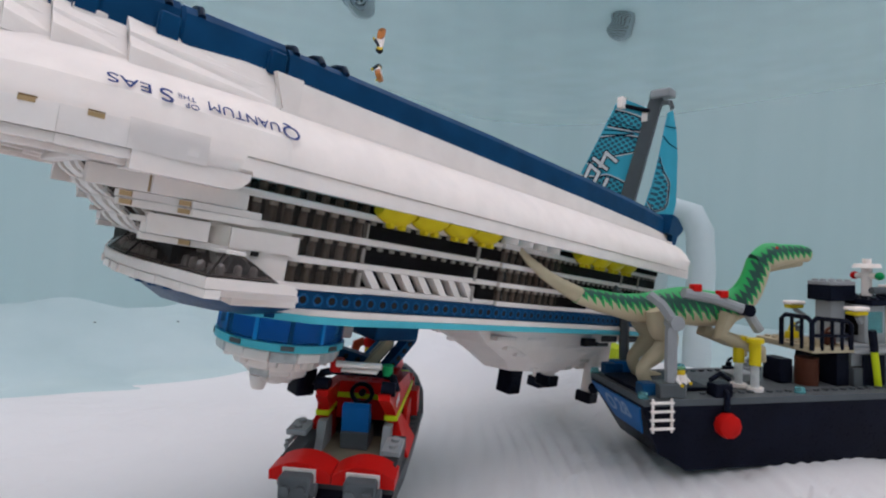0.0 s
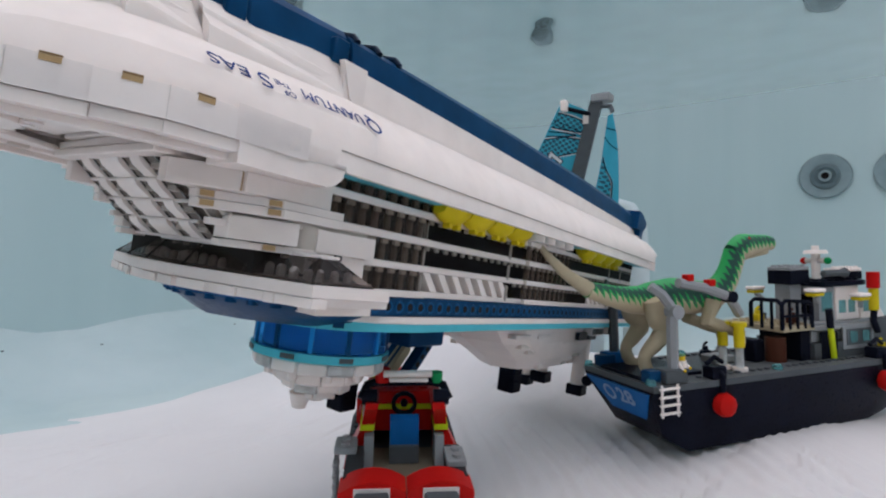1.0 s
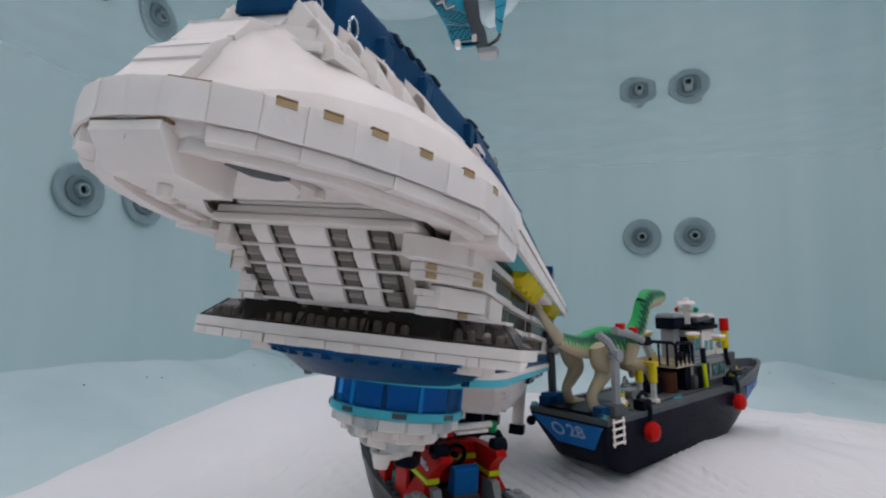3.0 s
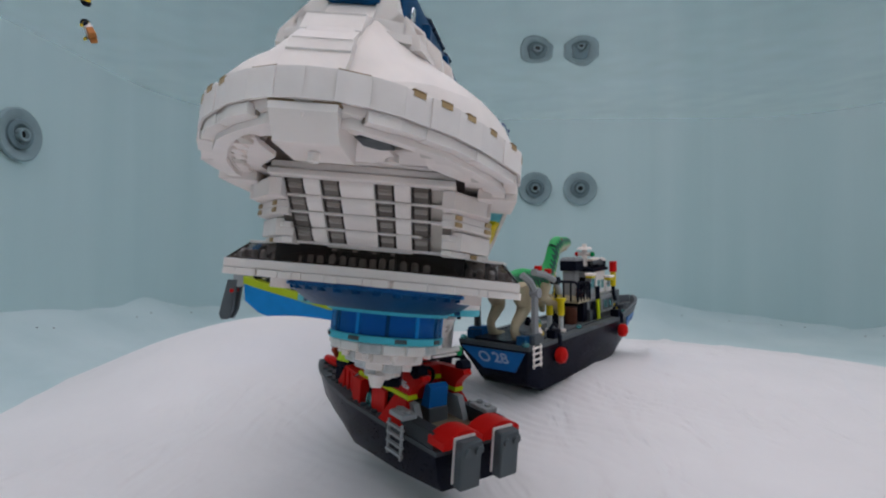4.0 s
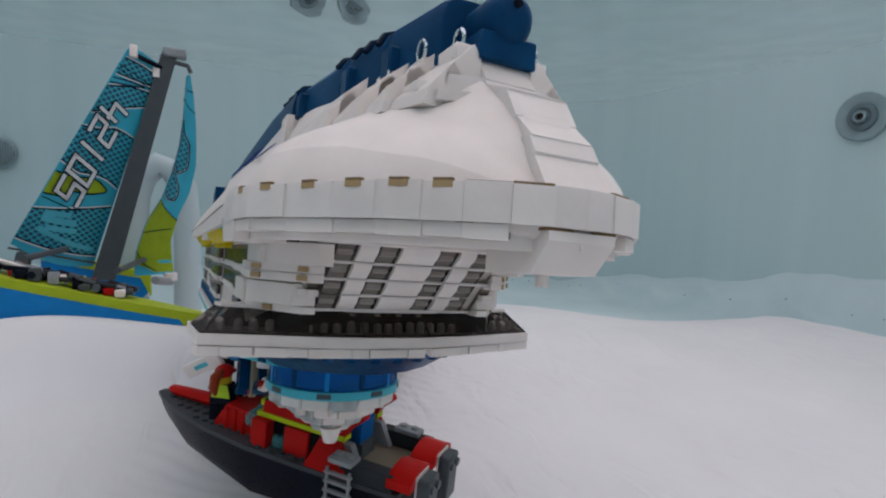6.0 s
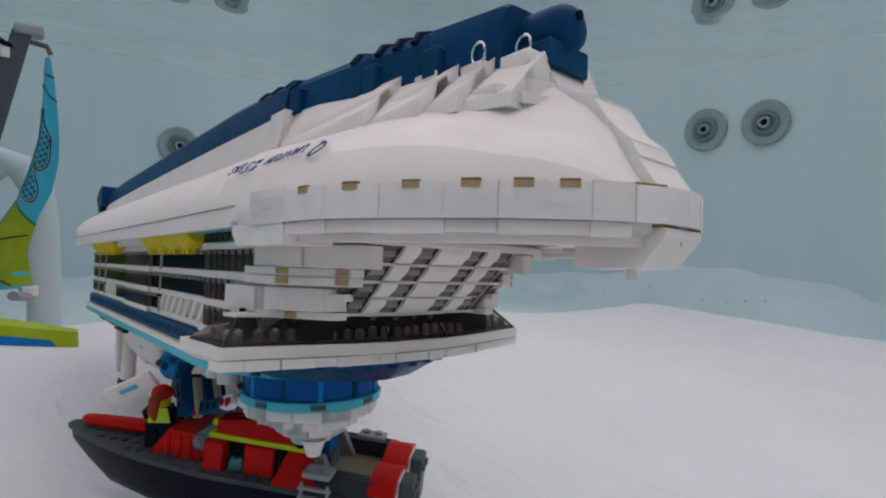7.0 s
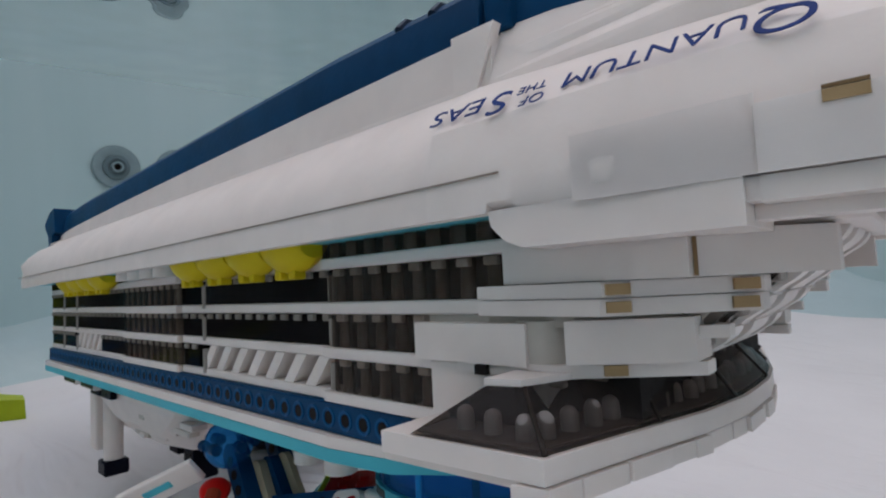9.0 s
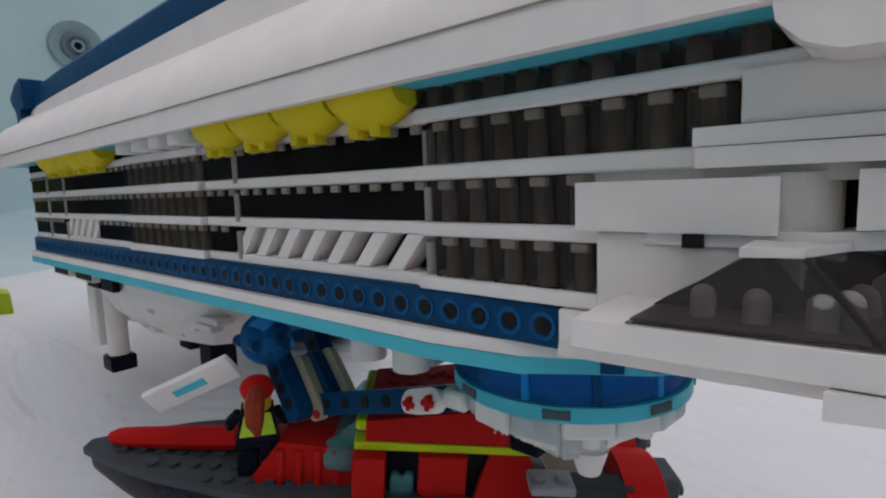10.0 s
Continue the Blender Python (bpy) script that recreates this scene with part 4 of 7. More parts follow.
def glass_point(u, v):
    """A point on the raked glass: u along the front from port to starboard, v from sill to roof."""
    def along(half):
        pts = [Vector((x, y)) for x, y in half[1:]] + [Vector((x, -y)) for x, y in half[1:-1][::-1]]
        ys = [p.y for p in pts]
        y = ys[0] + (ys[-1] - ys[0]) * u
        for a, b in zip(pts, pts[1:]):
            if b.y <= y <= a.y:
                return a + (b - a) * ((a.y - y) / (a.y - b.y))
        return pts[-1]
    a, b = along(GLASS_LOW), along(GLASS_TOP)
    p = a + (b - a) * v
    return Vector((p.x, p.y, -0.0888 + 0.0088 * v))


post = cyl(B(), (0, 0, 0.0014), 0.0017, 0.0028, seg=12)
ball(post, (0, 0, 0.0028), 0.0017, seg=12)
post_me = finish(post, "bridge_stanchion", STANCH)
peg_me = finish(box(B(), -0.0016, 0.0016, -0.0012, 0.0012, -0.0012, 0.0, 0.0003), "roof_peg", STANCH)
rng = random.Random(21)
for k in range(26):
    u = 0.022 + 0.0382 * k + 0.004 * math.sin(7.0 * k)
    a, b = glass_point(u, 0.0), glass_point(u, 1.0)
    inward = Vector((b.x - a.x, b.y - a.y, 0)).normalized()
    p = a + inward * (0.0062 + rng.uniform(-0.0006, 0.0010))
    ob = piece("bridge_stanchion", post_me, ship)
    ob.matrix_basis = Matrix.Translation((p.x, p.y, -0.0881)) @ Matrix.Diagonal((1, 1, rng.uniform(0.85, 1.15), 1))
    if k % 2:
        p = b + inward * 0.0016
        piece("roof_peg", peg_me, ship, (p.x, p.y, -0.0802))
for k in range(6):
    u = 0.005 + 0.198 * k
    a, b = glass_point(u, 0.0), glass_point(u, 1.0)
    part("glazing_bar", tube(B(), [a, b], 0.0005, seg=6), GLAZE, ship)
for s in (1, -1):
    for x in (0.0965, 0.1035, 0.1100):
        piece("bridge_stanchion", post_me, ship, (x, s * 0.0690, -0.0881))
# plates with uneven edges under the sill
for s in (1, -1):
    for (xa, ya), (xb, yb) in zip(SILL[1:], SILL[2:]):
        a, b = Vector((xa, s * ya)), Vector((xb, s * yb))
        d = (b - a).normalized()
        n = Vector((-abs(d.y), d.x * (1 if d.y > 0 else -1) * -1)).normalized()
        if n.x > 0:
            n = -n
        q = 0.0
        while q < (b - a).length - 0.003:
            ln = min(rng.choice((0.0078, 0.0118, 0.0158)), (b - a).length - q)
            o = rng.uniform(-0.0006, 0.0007)
            p0, p1 = a + d * (q + 0.00015), a + d * (q + ln - 0.00015)
            bm = prism(B(), [tuple(p0 + n * o), tuple(p1 + n * o), tuple(p1 - n * 0.006), tuple(p0 - n * 0.006)], 'z', -0.0968 - rng.uniform(0, 0.0006), -0.0936)
            part("sill_plate", bm, WHITE, ship)
            q += ln
for u in (0.17, 0.36, 0.64, 0.83):
    p = glass_point(u, 0)
    part("clip_slot", box(B(), p.x + 0.0038, p.x + 0.0075, p.y - 0.0022, p.y + 0.0022, -0.0962, -0.0944, 0), CREAM, ship)

# ---- deck edges with a rounded nose, flared deck, drum and dome below ----
EDGE = [(0.527, 0.0575), (0.172, 0.0575), (0.150, 0.0540), (0.136, 0.0475), (0.128, 0.0400), (0.124, 0.020), (0.123, 0)]
LIP = [(0.527, 0.0575), (0.172, 0.0575), (0.150, 0.0540), (0.140, 0.0475), (0.127, 0.0400), (0.1150, 0.0285), (0.1075, 0.0150), (0.1050, 0)]
part("deck_edge", loft(B(), [mirrored(EDGE, -0.1053), mirrored(EDGE, -0.1021)]), WHITE, ship)
part("deck_edge", loft(B(), [mirrored(LIP, -0.1092), mirrored(LIP, -0.1055)]), AZURE, ship, "aqua deck edge")


def nose(hw, tip, rear):
    return [(rear, hw), (tip + 0.044, hw), (tip + 0.028, hw * 0.90), (tip + 0.014, hw * 0.68), (tip + 0.005, hw * 0.38), (tip, 0)]


part("flared_deck", loft(B(), [mirrored(nose(0.0430, 0.0985, 0.20), -0.1090), mirrored(nose(0.0545, 0.0835, 0.20), -0.0990), mirrored(nose(0.0545, 0.0835, 0.20), -0.0972)]), NAVY, ship)
part("flare_rim", loft(B(), [mirrored(nose(0.0550, 0.0828, 0.20), -0.0994), mirrored(nose(0.0550, 0.0828, 0.20), -0.0976)]), TBLUE, ship, "clear blue rim")

for sd in (1, -1):
    for (xa, ya), (xb, yb) in zip(nose(0.0525, 0.0860, 0.150)[1:], nose(0.0525, 0.0860, 0.150)[2:]):
        for u in (0.25, 0.75):
            x, y = xa + (xb - xa) * u, ya + (yb - ya) * u
            part("flare_stud", cyl(B(), (x, sd * y, -0.0998), 0.0024, 0.0030, seg=10), NAVY, ship)
    for (xa, ya), (xb, yb) in zip(LIP[3:], LIP[4:]):
        x, y = (xa + xb) / 2, (ya + yb) / 2
        ob = part("rim_gap", box(B(), -0.0024, 0.0024, -0.0008, 0.0008, -0.0013, 0.0013, 0), NAVY, ship)
        ob.matrix_basis = pose(x, sd * y, -0.1074, 0, 0, sd * math.degrees(math.atan2(yb - ya, xb - xa)))


def oval(cx, rx, ry, z, n=32):
    return [(cx + rx * math.cos(2 * math.pi * k / n), ry * math.sin(2 * math.pi * k / n), z) for k in range(n)]


DX = 0.1660
part("drum", loft(B(), [oval(DX, 0.0345, 0.0345, -0.1245), oval(DX, 0.0345, 0.0345, -0.1108)]), TBLUE, ship, "clear blue drum wall")
part("drum_core", loft(B(), [oval(DX, 0.0290, 0.0290, -0.1245), oval(DX, 0.0290, 0.0290, -0.1108)]), DRUMBLUE, ship)
for k in range(12):
    a = 2 * math.pi * (k + 0.3) / 12
    ob = part("drum_post", box(B(), -0.0012, 0.0012, -0.0011, 0.0011, -0.1244, -0.1110, 0.0003), SKYBLUE if k % 2 else NAVY, ship)
    ob.matrix_basis = pose(DX + 0.0338 * math.cos(a), 0.0338 * math.sin(a), 0, 0, 0, math.degrees(a))
part("aqua_ring", loft(B(), [oval(DX, 0.0380, 0.0380, -0.1120), oval(DX, 0.0380, 0.0380, -0.1097)]), AZURE, ship)
part("aqua_ring", loft(B(), [oval(DX, 0.0358, 0.0358, -0.1287), oval(DX, 0.0358, 0.0358, -0.1247)]), AZURE, ship)
for k in range(8):
    a = 2 * math.pi * (k + 0.5) / 8
    ob = part("ring_gap", box(B(), -0.0015, 0.0003, -0.0035, 0.0035, -0.0012, 0.0012, 0), DGREY, ship)
    ob.matrix_basis = pose(DX + 0.0358 * math.cos(a), 0.0358 * math.sin(a), -0.1266, 0, 0, math.degrees(a))
rng = random.Random(3)
part("bowl", loft(B(), [oval(DX, 0.0050, 0.0050, -0.1535), oval(DX, 0.0130, 0.0130, -0.1440), oval(DX, 0.0240, 0.0240, -0.1345), oval(DX, 0.0300, 0.0300, -0.1289)]), WHITE, ship)
for r, z0, z1, n in ((0.0335, -0.1352, -0.1290, 15), (0.0240, -0.1418, -0.1345, 12), (0.0172, -0.1470, -0.1395, 9), (0.0105, -0.1520, -0.1450, 6)):
    for k in range(n):
        a = 2 * math.pi * (k + 0.25) / n
        hw = math.pi * r / n * 0.96
        zz = z0 + rng.uniform(-0.0008, 0.0010)
        ob = part("dome_brick", box(B(), -0.0075, 0.0, -hw, hw, zz, z1, 0.0007), TWHITE if rng.random() < 0.3 else WHITE, ship)
        ob.matrix_basis = pose(DX + r * math.cos(a), r * math.sin(a), 0, 0, 0, math.degrees(a))
for k in range(10):
    a = 2 * math.pi * (k + 0.6) / 10
    part("dome_stud", cyl(B(), (DX + 0.0270 * math.cos(a), 0.0270 * math.sin(a), -0.1372), 0.0024, 0.0030, seg=10), WHITE, ship)
part("dome_tip", cyl(B(), (DX - 0.008, 0.002, -0.1535), 0.0035, 0.008, r2=0.006), WHITE, ship)
part("dome_foot", box(B(), 0.176, 0.188, -0.0105, 0.0015, -0.160, -0.144, 0.001), BLACK, ship)

# ---- top-deck fittings hanging under the hull aft ----
part("upper_deck", box(B(), 0.18, 0.525, -0.045, 0.045, -0.1115, -0.1090), NAVY, ship)
pod = part("pool_pod", loft(B(), [[(x, y, z) for x, y in ((x0, 0), (x0 + 0.012, w * 0.75), (x0 + 0.04, w), (x1, w), (x1, -w), (x0 + 0.04, -w), (x0 + 0.012, -w * 0.75))] for x0, x1, w, z in ((0.352, 0.440, 0.024, -0.1490), (0.336, 0.462, 0.031, -0.1390), (0.305, 0.480, 0.036, -0.1250), (0.288, 0.490, 0.038, -0.1117))]), WHITE, ship, sharp=8)
for k in range(26):
    u, sd = rng.random(), rng.choice((-1, 1))
    z = -0.1165 - 0.029 * u
    w = 0.0375 - 0.011 * u
    x = rng.uniform(0.305 + 0.045 * u, 0.455)
    part("pod_plate", box(B(), x, x + rng.choice((0.008, 0.016, 0.024)), sd * (w - 0.006), sd * (w + rng.uniform(0.0, 0.002)), z - 0.0032, z, 0.0004), rng.choice((WHITE, WHITE, CREAM)), pod)
for y in (-0.040, 0.040):
    for x in (0.430, 0.454):
        part("pod_window", box(B(), x, x + 0.020, y - 0.002, y + 0.002, -0.1235, -0.1165, 0.0005), BLACK, ship)
for x, y, zt in ((0.392, 0.002, -0.1740), (0.475, 0.028, -0.1810), (0.475, -0.028, -0.1790), (0.438, -0.006, -0.168)):
    part("leg", cyl(B(), (x, y, (-0.112 + zt + 0.010) / 2), 0.0062, -0.112 - zt - 0.010), WHITE, ship)
    part("leg_foot", box(B(), x - 0.0078, x + 0.0078, y - 0.0078, y + 0.0078, zt, zt + 0.022 if x < 0.4 else zt + 0.010, 0.001), BLACK, ship)
for x, y in ((0.450, 0.036), (0.495, 0.036), (0.450, -0.036), (0.495, -0.036)):
    part("deck_block", box(B(), x, x + 0.031, y - 0.010, y + 0.010, -0.1190, -0.1093), WHITE, ship)
    part("deck_block", box(B(), x + 0.001, x + 0.030, y - 0.0105, y + 0.0105, -0.1180, -0.1125), BLACK, ship)
part("stern_panel", box(B(), 0.486, 0.500, 0.020, 0.036, -0.166, -0.119, 0.001), WHITE, ship)
part("stern_slab", box(B(), 0.462, 0.520, -0.022, 0.022, -0.150, -0.111, 0.001), WHITE, ship)
for x in (0.205, 0.225):
    part("round_mast", cyl(B(), (x, 0.030, -0.1180), 0.0060, 0.016), WHITE, ship)

part("crane_ball", ball(B(), (0.2735, 0.0390, -0.1250), 0.0105, seg=18), TBLUE, ship, "clear blue capsule")
bm = B()
for k in range(6):
    a = 2 * math.pi * k / 6
    cyl(bm, (0.2735 + 0.0098 * math.cos(a), 0.0390 + 0.0098 * math.sin(a), -0.1250), 0.0024, 0.004, 'x', seg=10)
part("capsule_ribs", bm, NAVY, ship)


def beam(a, b, w, h, mat, nm="crane_beam", holes=0):
    """A rounded flat toy beam from a to b."""
    a, b = Vector(a), Vector(b)
    d = b - a
    ln = d.length
    bm = B()
    pts = [(h / 2 * math.sin(math.pi * k / 8), h / 2 * math.cos(math.pi * k / 8)) for k in range(9)]
    outline = [(ln + p[0], p[1]) for p in pts] + [(-p[0], -p[1]) for p in pts]
    prism(bm, outline, 'y', -w / 2, w / 2)
    ob = part(nm, bm, mat, ship)
    rot = Vector((1, 0, 0)).rotation_difference(d.normalized()).to_matrix().to_4x4()
    ob.matrix_basis = Matrix.Translation(a) @ rot
    for k in range(holes):
        for sd in (1, -1):
            part("beam_hole", cyl(B(), (ln * (k + 0.5) / holes, sd * (w / 2 + 0.0001), 0), 0.0021, 0.0004, 'y', seg=12), INNER, ob)
    return ob


beam((0.278, 0.034, -0.131), (0.260, 0.036, -0.152), 0.0072, 0.0080, NAVY, holes=4)
beam((0.278, 0.014, -0.131), (0.262, 0.016, -0.152), 0.0072, 0.0080, NAVY, holes=4)
beam((0.268, 0.0285, -0.138), (0.256, 0.0300, -0.153), 0.0040, 0.0078, SAND)
beam((0.266, 0.0235, -0.137), (0.253, 0.0245, -0.152), 0.0050, 0.0078, NAVY)
beam((0.262, 0.0190, -0.136), (0.249, 0.0200, -0.151), 0.0030, 0.0078, SAND)
beam((0.256, 0.0265, -0.1515), (0.192, 0.0245, -0.1345), 0.0075, 0.0082, NAVY, holes=6)
ob = beam((0.2030, 0.0315, -0.1362), (0.1950, 0.0310, -0.1340), 0.0040, 0.0075, WHITE, "crane_link")
for x, z in ((0.1952, -0.1340), (0.2030, -0.1362)):
    cross = box(B(), x - 0.0022, x + 0.0022, 0.0320, 0.0346, z - 0.0008, z + 0.0008, 0)
    box(cross, x - 0.0008, x + 0.0008, 0.0320, 0.0346, z - 0.0022, z + 0.0022, 0)
    part("axle_end", cross, RED, ship)
part("axle_end", cyl(B(), (0.2535, 0.0330, -0.1530), 0.0018, 0.0006, 'y', seg=8), RED, ship)
part("crane_bracket", box(B(), 0.184, 0.193, 0.018, 0.0300, -0.1360, -0.1300, 0.001), WHITE, ship)
part("crane_post", box(B(), 0.205, 0.219, 0.004, 0.020, -0.1290, -0.111, 0.001), WHITE, ship)
ob = part("gangway", box(B(), -0.020, 0.020, -0.0055, 0.0055, -0.0016, 0.0016, 0.0006), WHITE, ship)
ob.matrix_basis = pose(0.295, 0.060, -0.1420, 62, 24, 32)
part("gangway_slot", box(B(), -0.007, 0.008, -0.0018, 0.0018, -0.0019, 0.0019, 0.0004), AZURE, ob)
part("dark_housing", box(B(), 0.225, 0.262, -0.012, 0.018, -0.127, -0.112, 0.001), NAVY, ship)

# ---- toy fire boat ----
def hull_shell(bm, stations, mi=0):
    """Stations: x, half width at the rim, rim height, half width at the bottom, bottom height."""
    rings = []
    for x, w, zr, wb, zb in stations:
        mid = zb + (zr - zb) * 0.35
        wm = wb + (w - wb) * 0.55
        rings.append([(x, w, zr), (x, wm, mid), (x, wb, zb), (x, -wb, zb), (x, -wm, mid), (x, -w, zr)])
    return loft(bm, rings, mi=mi)


def outline_prism(bm, stations, z0, z1, inset=0.0, mi=0):
    pts = [(x, max(0.0004, w - inset)) for x, w in stations]
    return prism(bm, pts + [(x, -w) for x, w in pts[::-1]], 'z', z0, z1, mi)


fire = thing("fire_boat", pose(0.1632, -0.0104, -0.0057, 0, -4.5, 42.1), "black and red toy fire boat resting on the white cloth", "toy boat")
CHAR = plastic("charcoal_plastic", (0.045, 0.05, 0.056), 0.35)
DECKG = plastic("grey_deck_plastic", (0.075, 0.083, 0.092), 0.35)
FLOORP = plastic("dull_tan_plastic", (0.22, 0.19, 0.14), 0.5)
FW = [(0.0, 0.0300), (0.05, 0.0322), (0.11, 0.0322), (0.15, 0.0275), (0.185, 0.0190), (0.206, 0.0110), (0.2206, 0.0030)]
part("hull", hull_shell(B(), [(0.002, 0.0296, 0.0419, 0.022, 0.018), (0.05, 0.0318, 0.0419, 0.024, 0.013), (0.11, 0.0318, 0.0419, 0.023, 0.009), (0.15, 0.0270, 0.0419, 0.014, 0.011), (0.185, 0.0180, 0.042, 0.006, 0.013), (0.206, 0.0100, 0.043, 0.002, 0.024), (0.2186, 0.0022, 0.044, 0.0006, 0.034)]), BLACK, fire)
bm = outline_prism(B(), FW, 0.0421, 0.0450)
stud_field(bm, 0.104, 0.208, -0.032, 0.032, 0.0450, lambda x, y: abs(y) < interp(FW, x) - 0.004)
stud_field(bm, 0.0, 0.104, -0.032, 0.032, 0.0450, lambda x, y: abs(y) > 0.022 and x > 0.02)
part("deck", bm, DECKG, fire, "dark grey studded deck")
part("cockpit_floor", box(B(), 0.008, 0.058, -0.0205, 0.0205, 0.0448, 0.0460, 0), FLOORP, fire)
for s in (1, -1):
    part("wall_post", prism(B(), [(0.0300, 0.0460), (0.0380, 0.0610), (0.0500, 0.0610), (0.0500, 0.0460)], 'y', s * 0.0165, s * 0.0215), GREY, fire)
part("cockpit_side", box(B(), 0.004, 0.040, 0.0210, 0.0300, 0.0450, 0.0555), CHAR, fire)
part("cockpit_side", box(B(), 0.004, 0.040, -0.0300, -0.0210, 0.0450, 0.0555), CHAR, fire)
bm = box(B(), 0.012, 0.030, -0.0305, -0.0205, 0.0556, 0.0588)
stud_field(bm, 0.013, 0.029, -0.0300, -0.0220, 0.0588)
part("side_plate", bm, GREY, fire)
bm = box(B(), 0.028, 0.044, 0.0250, 0.0365, 0.0556, 0.0590)
stud_field(bm, 0.028, 0.044, 0.0270, 0.0350, 0.0590)
part("ladder_plate", bm, GREY, fire)


def ladder(boat, mat, x0, x1, y, z0, z1, n):
    """Two stiles with rungs between them."""
    lad = part("ladder", box(B(), x0, x0 + 0.0016, y - 0.0009, y + 0.0009, z0, z1, 0.0003), mat, boat)
    part("stile", box(B(), x1 - 0.0016, x1, y - 0.0009, y + 0.0009, z0, z1, 0.0003), mat, lad)
    for k in range(n):
        z = z0 + 0.002 + (z1 - z0 - 0.006) * k / (n - 1)
        part("rung", box(B(), x0 - 0.001, x1 + 0.001, y - 0.0012, y + 0.0012, z, z + 0.0017, 0.0003), mat, lad)


ladder(fire, GREY, 0.028, 0.0446, 0.0360, 0.030, 0.053, 4)
# twin outboard motors
for y in (0.0158, -0.0158):
    hood = B()
    n = 10
    pts = [(y - 0.0155 + 0.031 * k / n, 0.0505 + 0.0082 * math.sin(math.pi * (0.08 + 0.84 * k / n)) ** 0.7) for k in range(n + 1)]
    prism(hood, pts + [(y + 0.0155, 0.0490), (y - 0.0155, 0.0490)], 'x', -0.008, 0.0075)
    motor = part("outboard_motor", hood, RED, fire, "red outboard motor hood")
    part("motor_leg", box(B(), -0.0165, -0.0088, y - 0.0078, y + 0.0078, 0.026, 0.0550, 0.001), DGREY, motor)
    part("motor_edge", box(B(), -0.0088, -0.0080, y - 0.0083, y + 0.0083, 0.028, 0.0560, 0), WHITE, motor)
    for dy in (-0.0040, 0.0040):
        part("motor_bolt", cyl(B(), (-0.0172, y + dy, 0.0490), 0.0026, 0.002, 'x', seg=10), DGREY, motor)
    part("motor_bolt", cyl(B(), (-0.0125, y - 0.0085, 0.0480), 0.0032, 0.003, 'y', seg=10), DGREY, motor)
# red deckhouse: two flared side walls, stripe, front
for s in (1, -1):
    up = B()
    prof = [(0.042, 0.0655), (0.039, 0.0710), (0.030, 0.0785), (0.031, 0.0815), (0.052, 0.0800), (0.104, 0.0735), (0.104, 0.0655)]
    loft(up, [[(x, s * (y - (z - 0.0655) * 0.16), z) for x, z in prof] for y in (0.0165, 0.0232)])
    wall = part("house_wall", up, RED, fire)
    flare = B()
    loft(flare, [[(0.045, s * 0.0170, 0.0628), (0.058, s * 0.0170, 0.0628), (0.058, s * 0.0235, 0.0628), (0.043, s * 0.0240, 0.0628)], [(0.039, s * 0.0170, 0.0455), (0.062, s * 0.0170, 0.0455), (0.064, s * 0.0320, 0.0455), (0.034, s * 0.0320, 0.0455)]])
    part("wall_base", flare, RED, wall)
    part("wall_base", box(B(), 0.066, 0.084, s * 0.0185, s * 0.0262, 0.0450, 0.0628), RED, wall)
    part("wall_base", box(B(), 0.096, 0.108, s * 0.0185, s * 0.0290, 0.0450, 0.0628), RED, wall)
    part("stripe", box(B(), 0.0410, 0.108, s * 0.0162, s * 0.0240, 0.0630, 0.0662, 0.0003), NEON, wall, "bright yellow stripe")
    part("side_window", box(B(), 0.058, 0.066, s * 0.0185, s * 0.0240, 0.0450, 0.0628, 0), DARKGLASS, wall)
    part("side_window", box(B(), 0.084, 0.096, s * 0.0185, s * 0.0215, 0.0450, 0.0628, 0), BLACK, wall)
    part("window_fitting", box(B(), 0.0855, 0.0945, s * 0.0216, s * 0.0250, 0.0450, 0.0520, 0.0008), TCYAN, wall, "clear aqua brick in the window")
    for x in (0.0875, 0.0925):
        part("fitting_stud", cyl(B(), (x, s * 0.0234, 0.0528), 0.0016, 0.0016, seg=10), TCYAN, wall)
    zax = Vector((0, s, 0))
    upv = Vector((0.0, 0, 1))
    m = Matrix((upv.cross(zax), upv, zax)).transposed().to_4x4()
    m.translation = (0.0500, s * 0.0226, 0.0722)
    lettering("fire_lettering", "FIRE\u00bb" if s > 0 else "FIRE", 0.0060, m @ Matrix.Rotation(radians(-7 * s), 4, 'Z'), WINK, wall)
    part("bar_mount", cyl(B(), (0.037, s * 0.0190, 0.0830), 0.0042, 0.0080, 'y', seg=12), BLACK, wall)
part("house_back", box(B(), 0.058, 0.064, -0.0165, 0.0165, 0.0560, 0.0790), RED, fire)
part("back_stripe", box(B(), 0.0572, 0.0578, -0.0162, 0.0162, 0.0690, 0.0720, 0), NEON, fire)
roof = box(B(), 0.064, 0.104, -0.0160, 0.0160, 0.0705, 0.0760)
stud_field(roof, 0.060, 0.100, -0.016, 0.016, 0.0760)
part("house_roof", roof, RED, fire)
part("windscreen", prism(B(), [(0.104, 0.0540), (0.104, 0.0715), (0.110, 0.0695), (0.123, 0.0540)], 'y', -0.0175, 0.0175), TCYAN, fire, "clear aqua windscreen")
part("screen_frame", box(B(), 0.102, 0.108, -0.0215, 0.0215, 0.0690, 0.0735, 0.001), NEON, fire)
fore = prism(B(), [(0.108, 0.0450), (0.108, 0.0600), (0.118, 0.0610), (0.136, 0.0625), (0.147, 0.0470), (0.147, 0.0450)], 'y', -0.0205, 0.0205)
for x in (0.1135, 0.1205, 0.1275, 0.1345):
    box(fore, x, x + 0.0030, -0.0218, 0.0218, 0.0450, 0.0600, 0.0005)
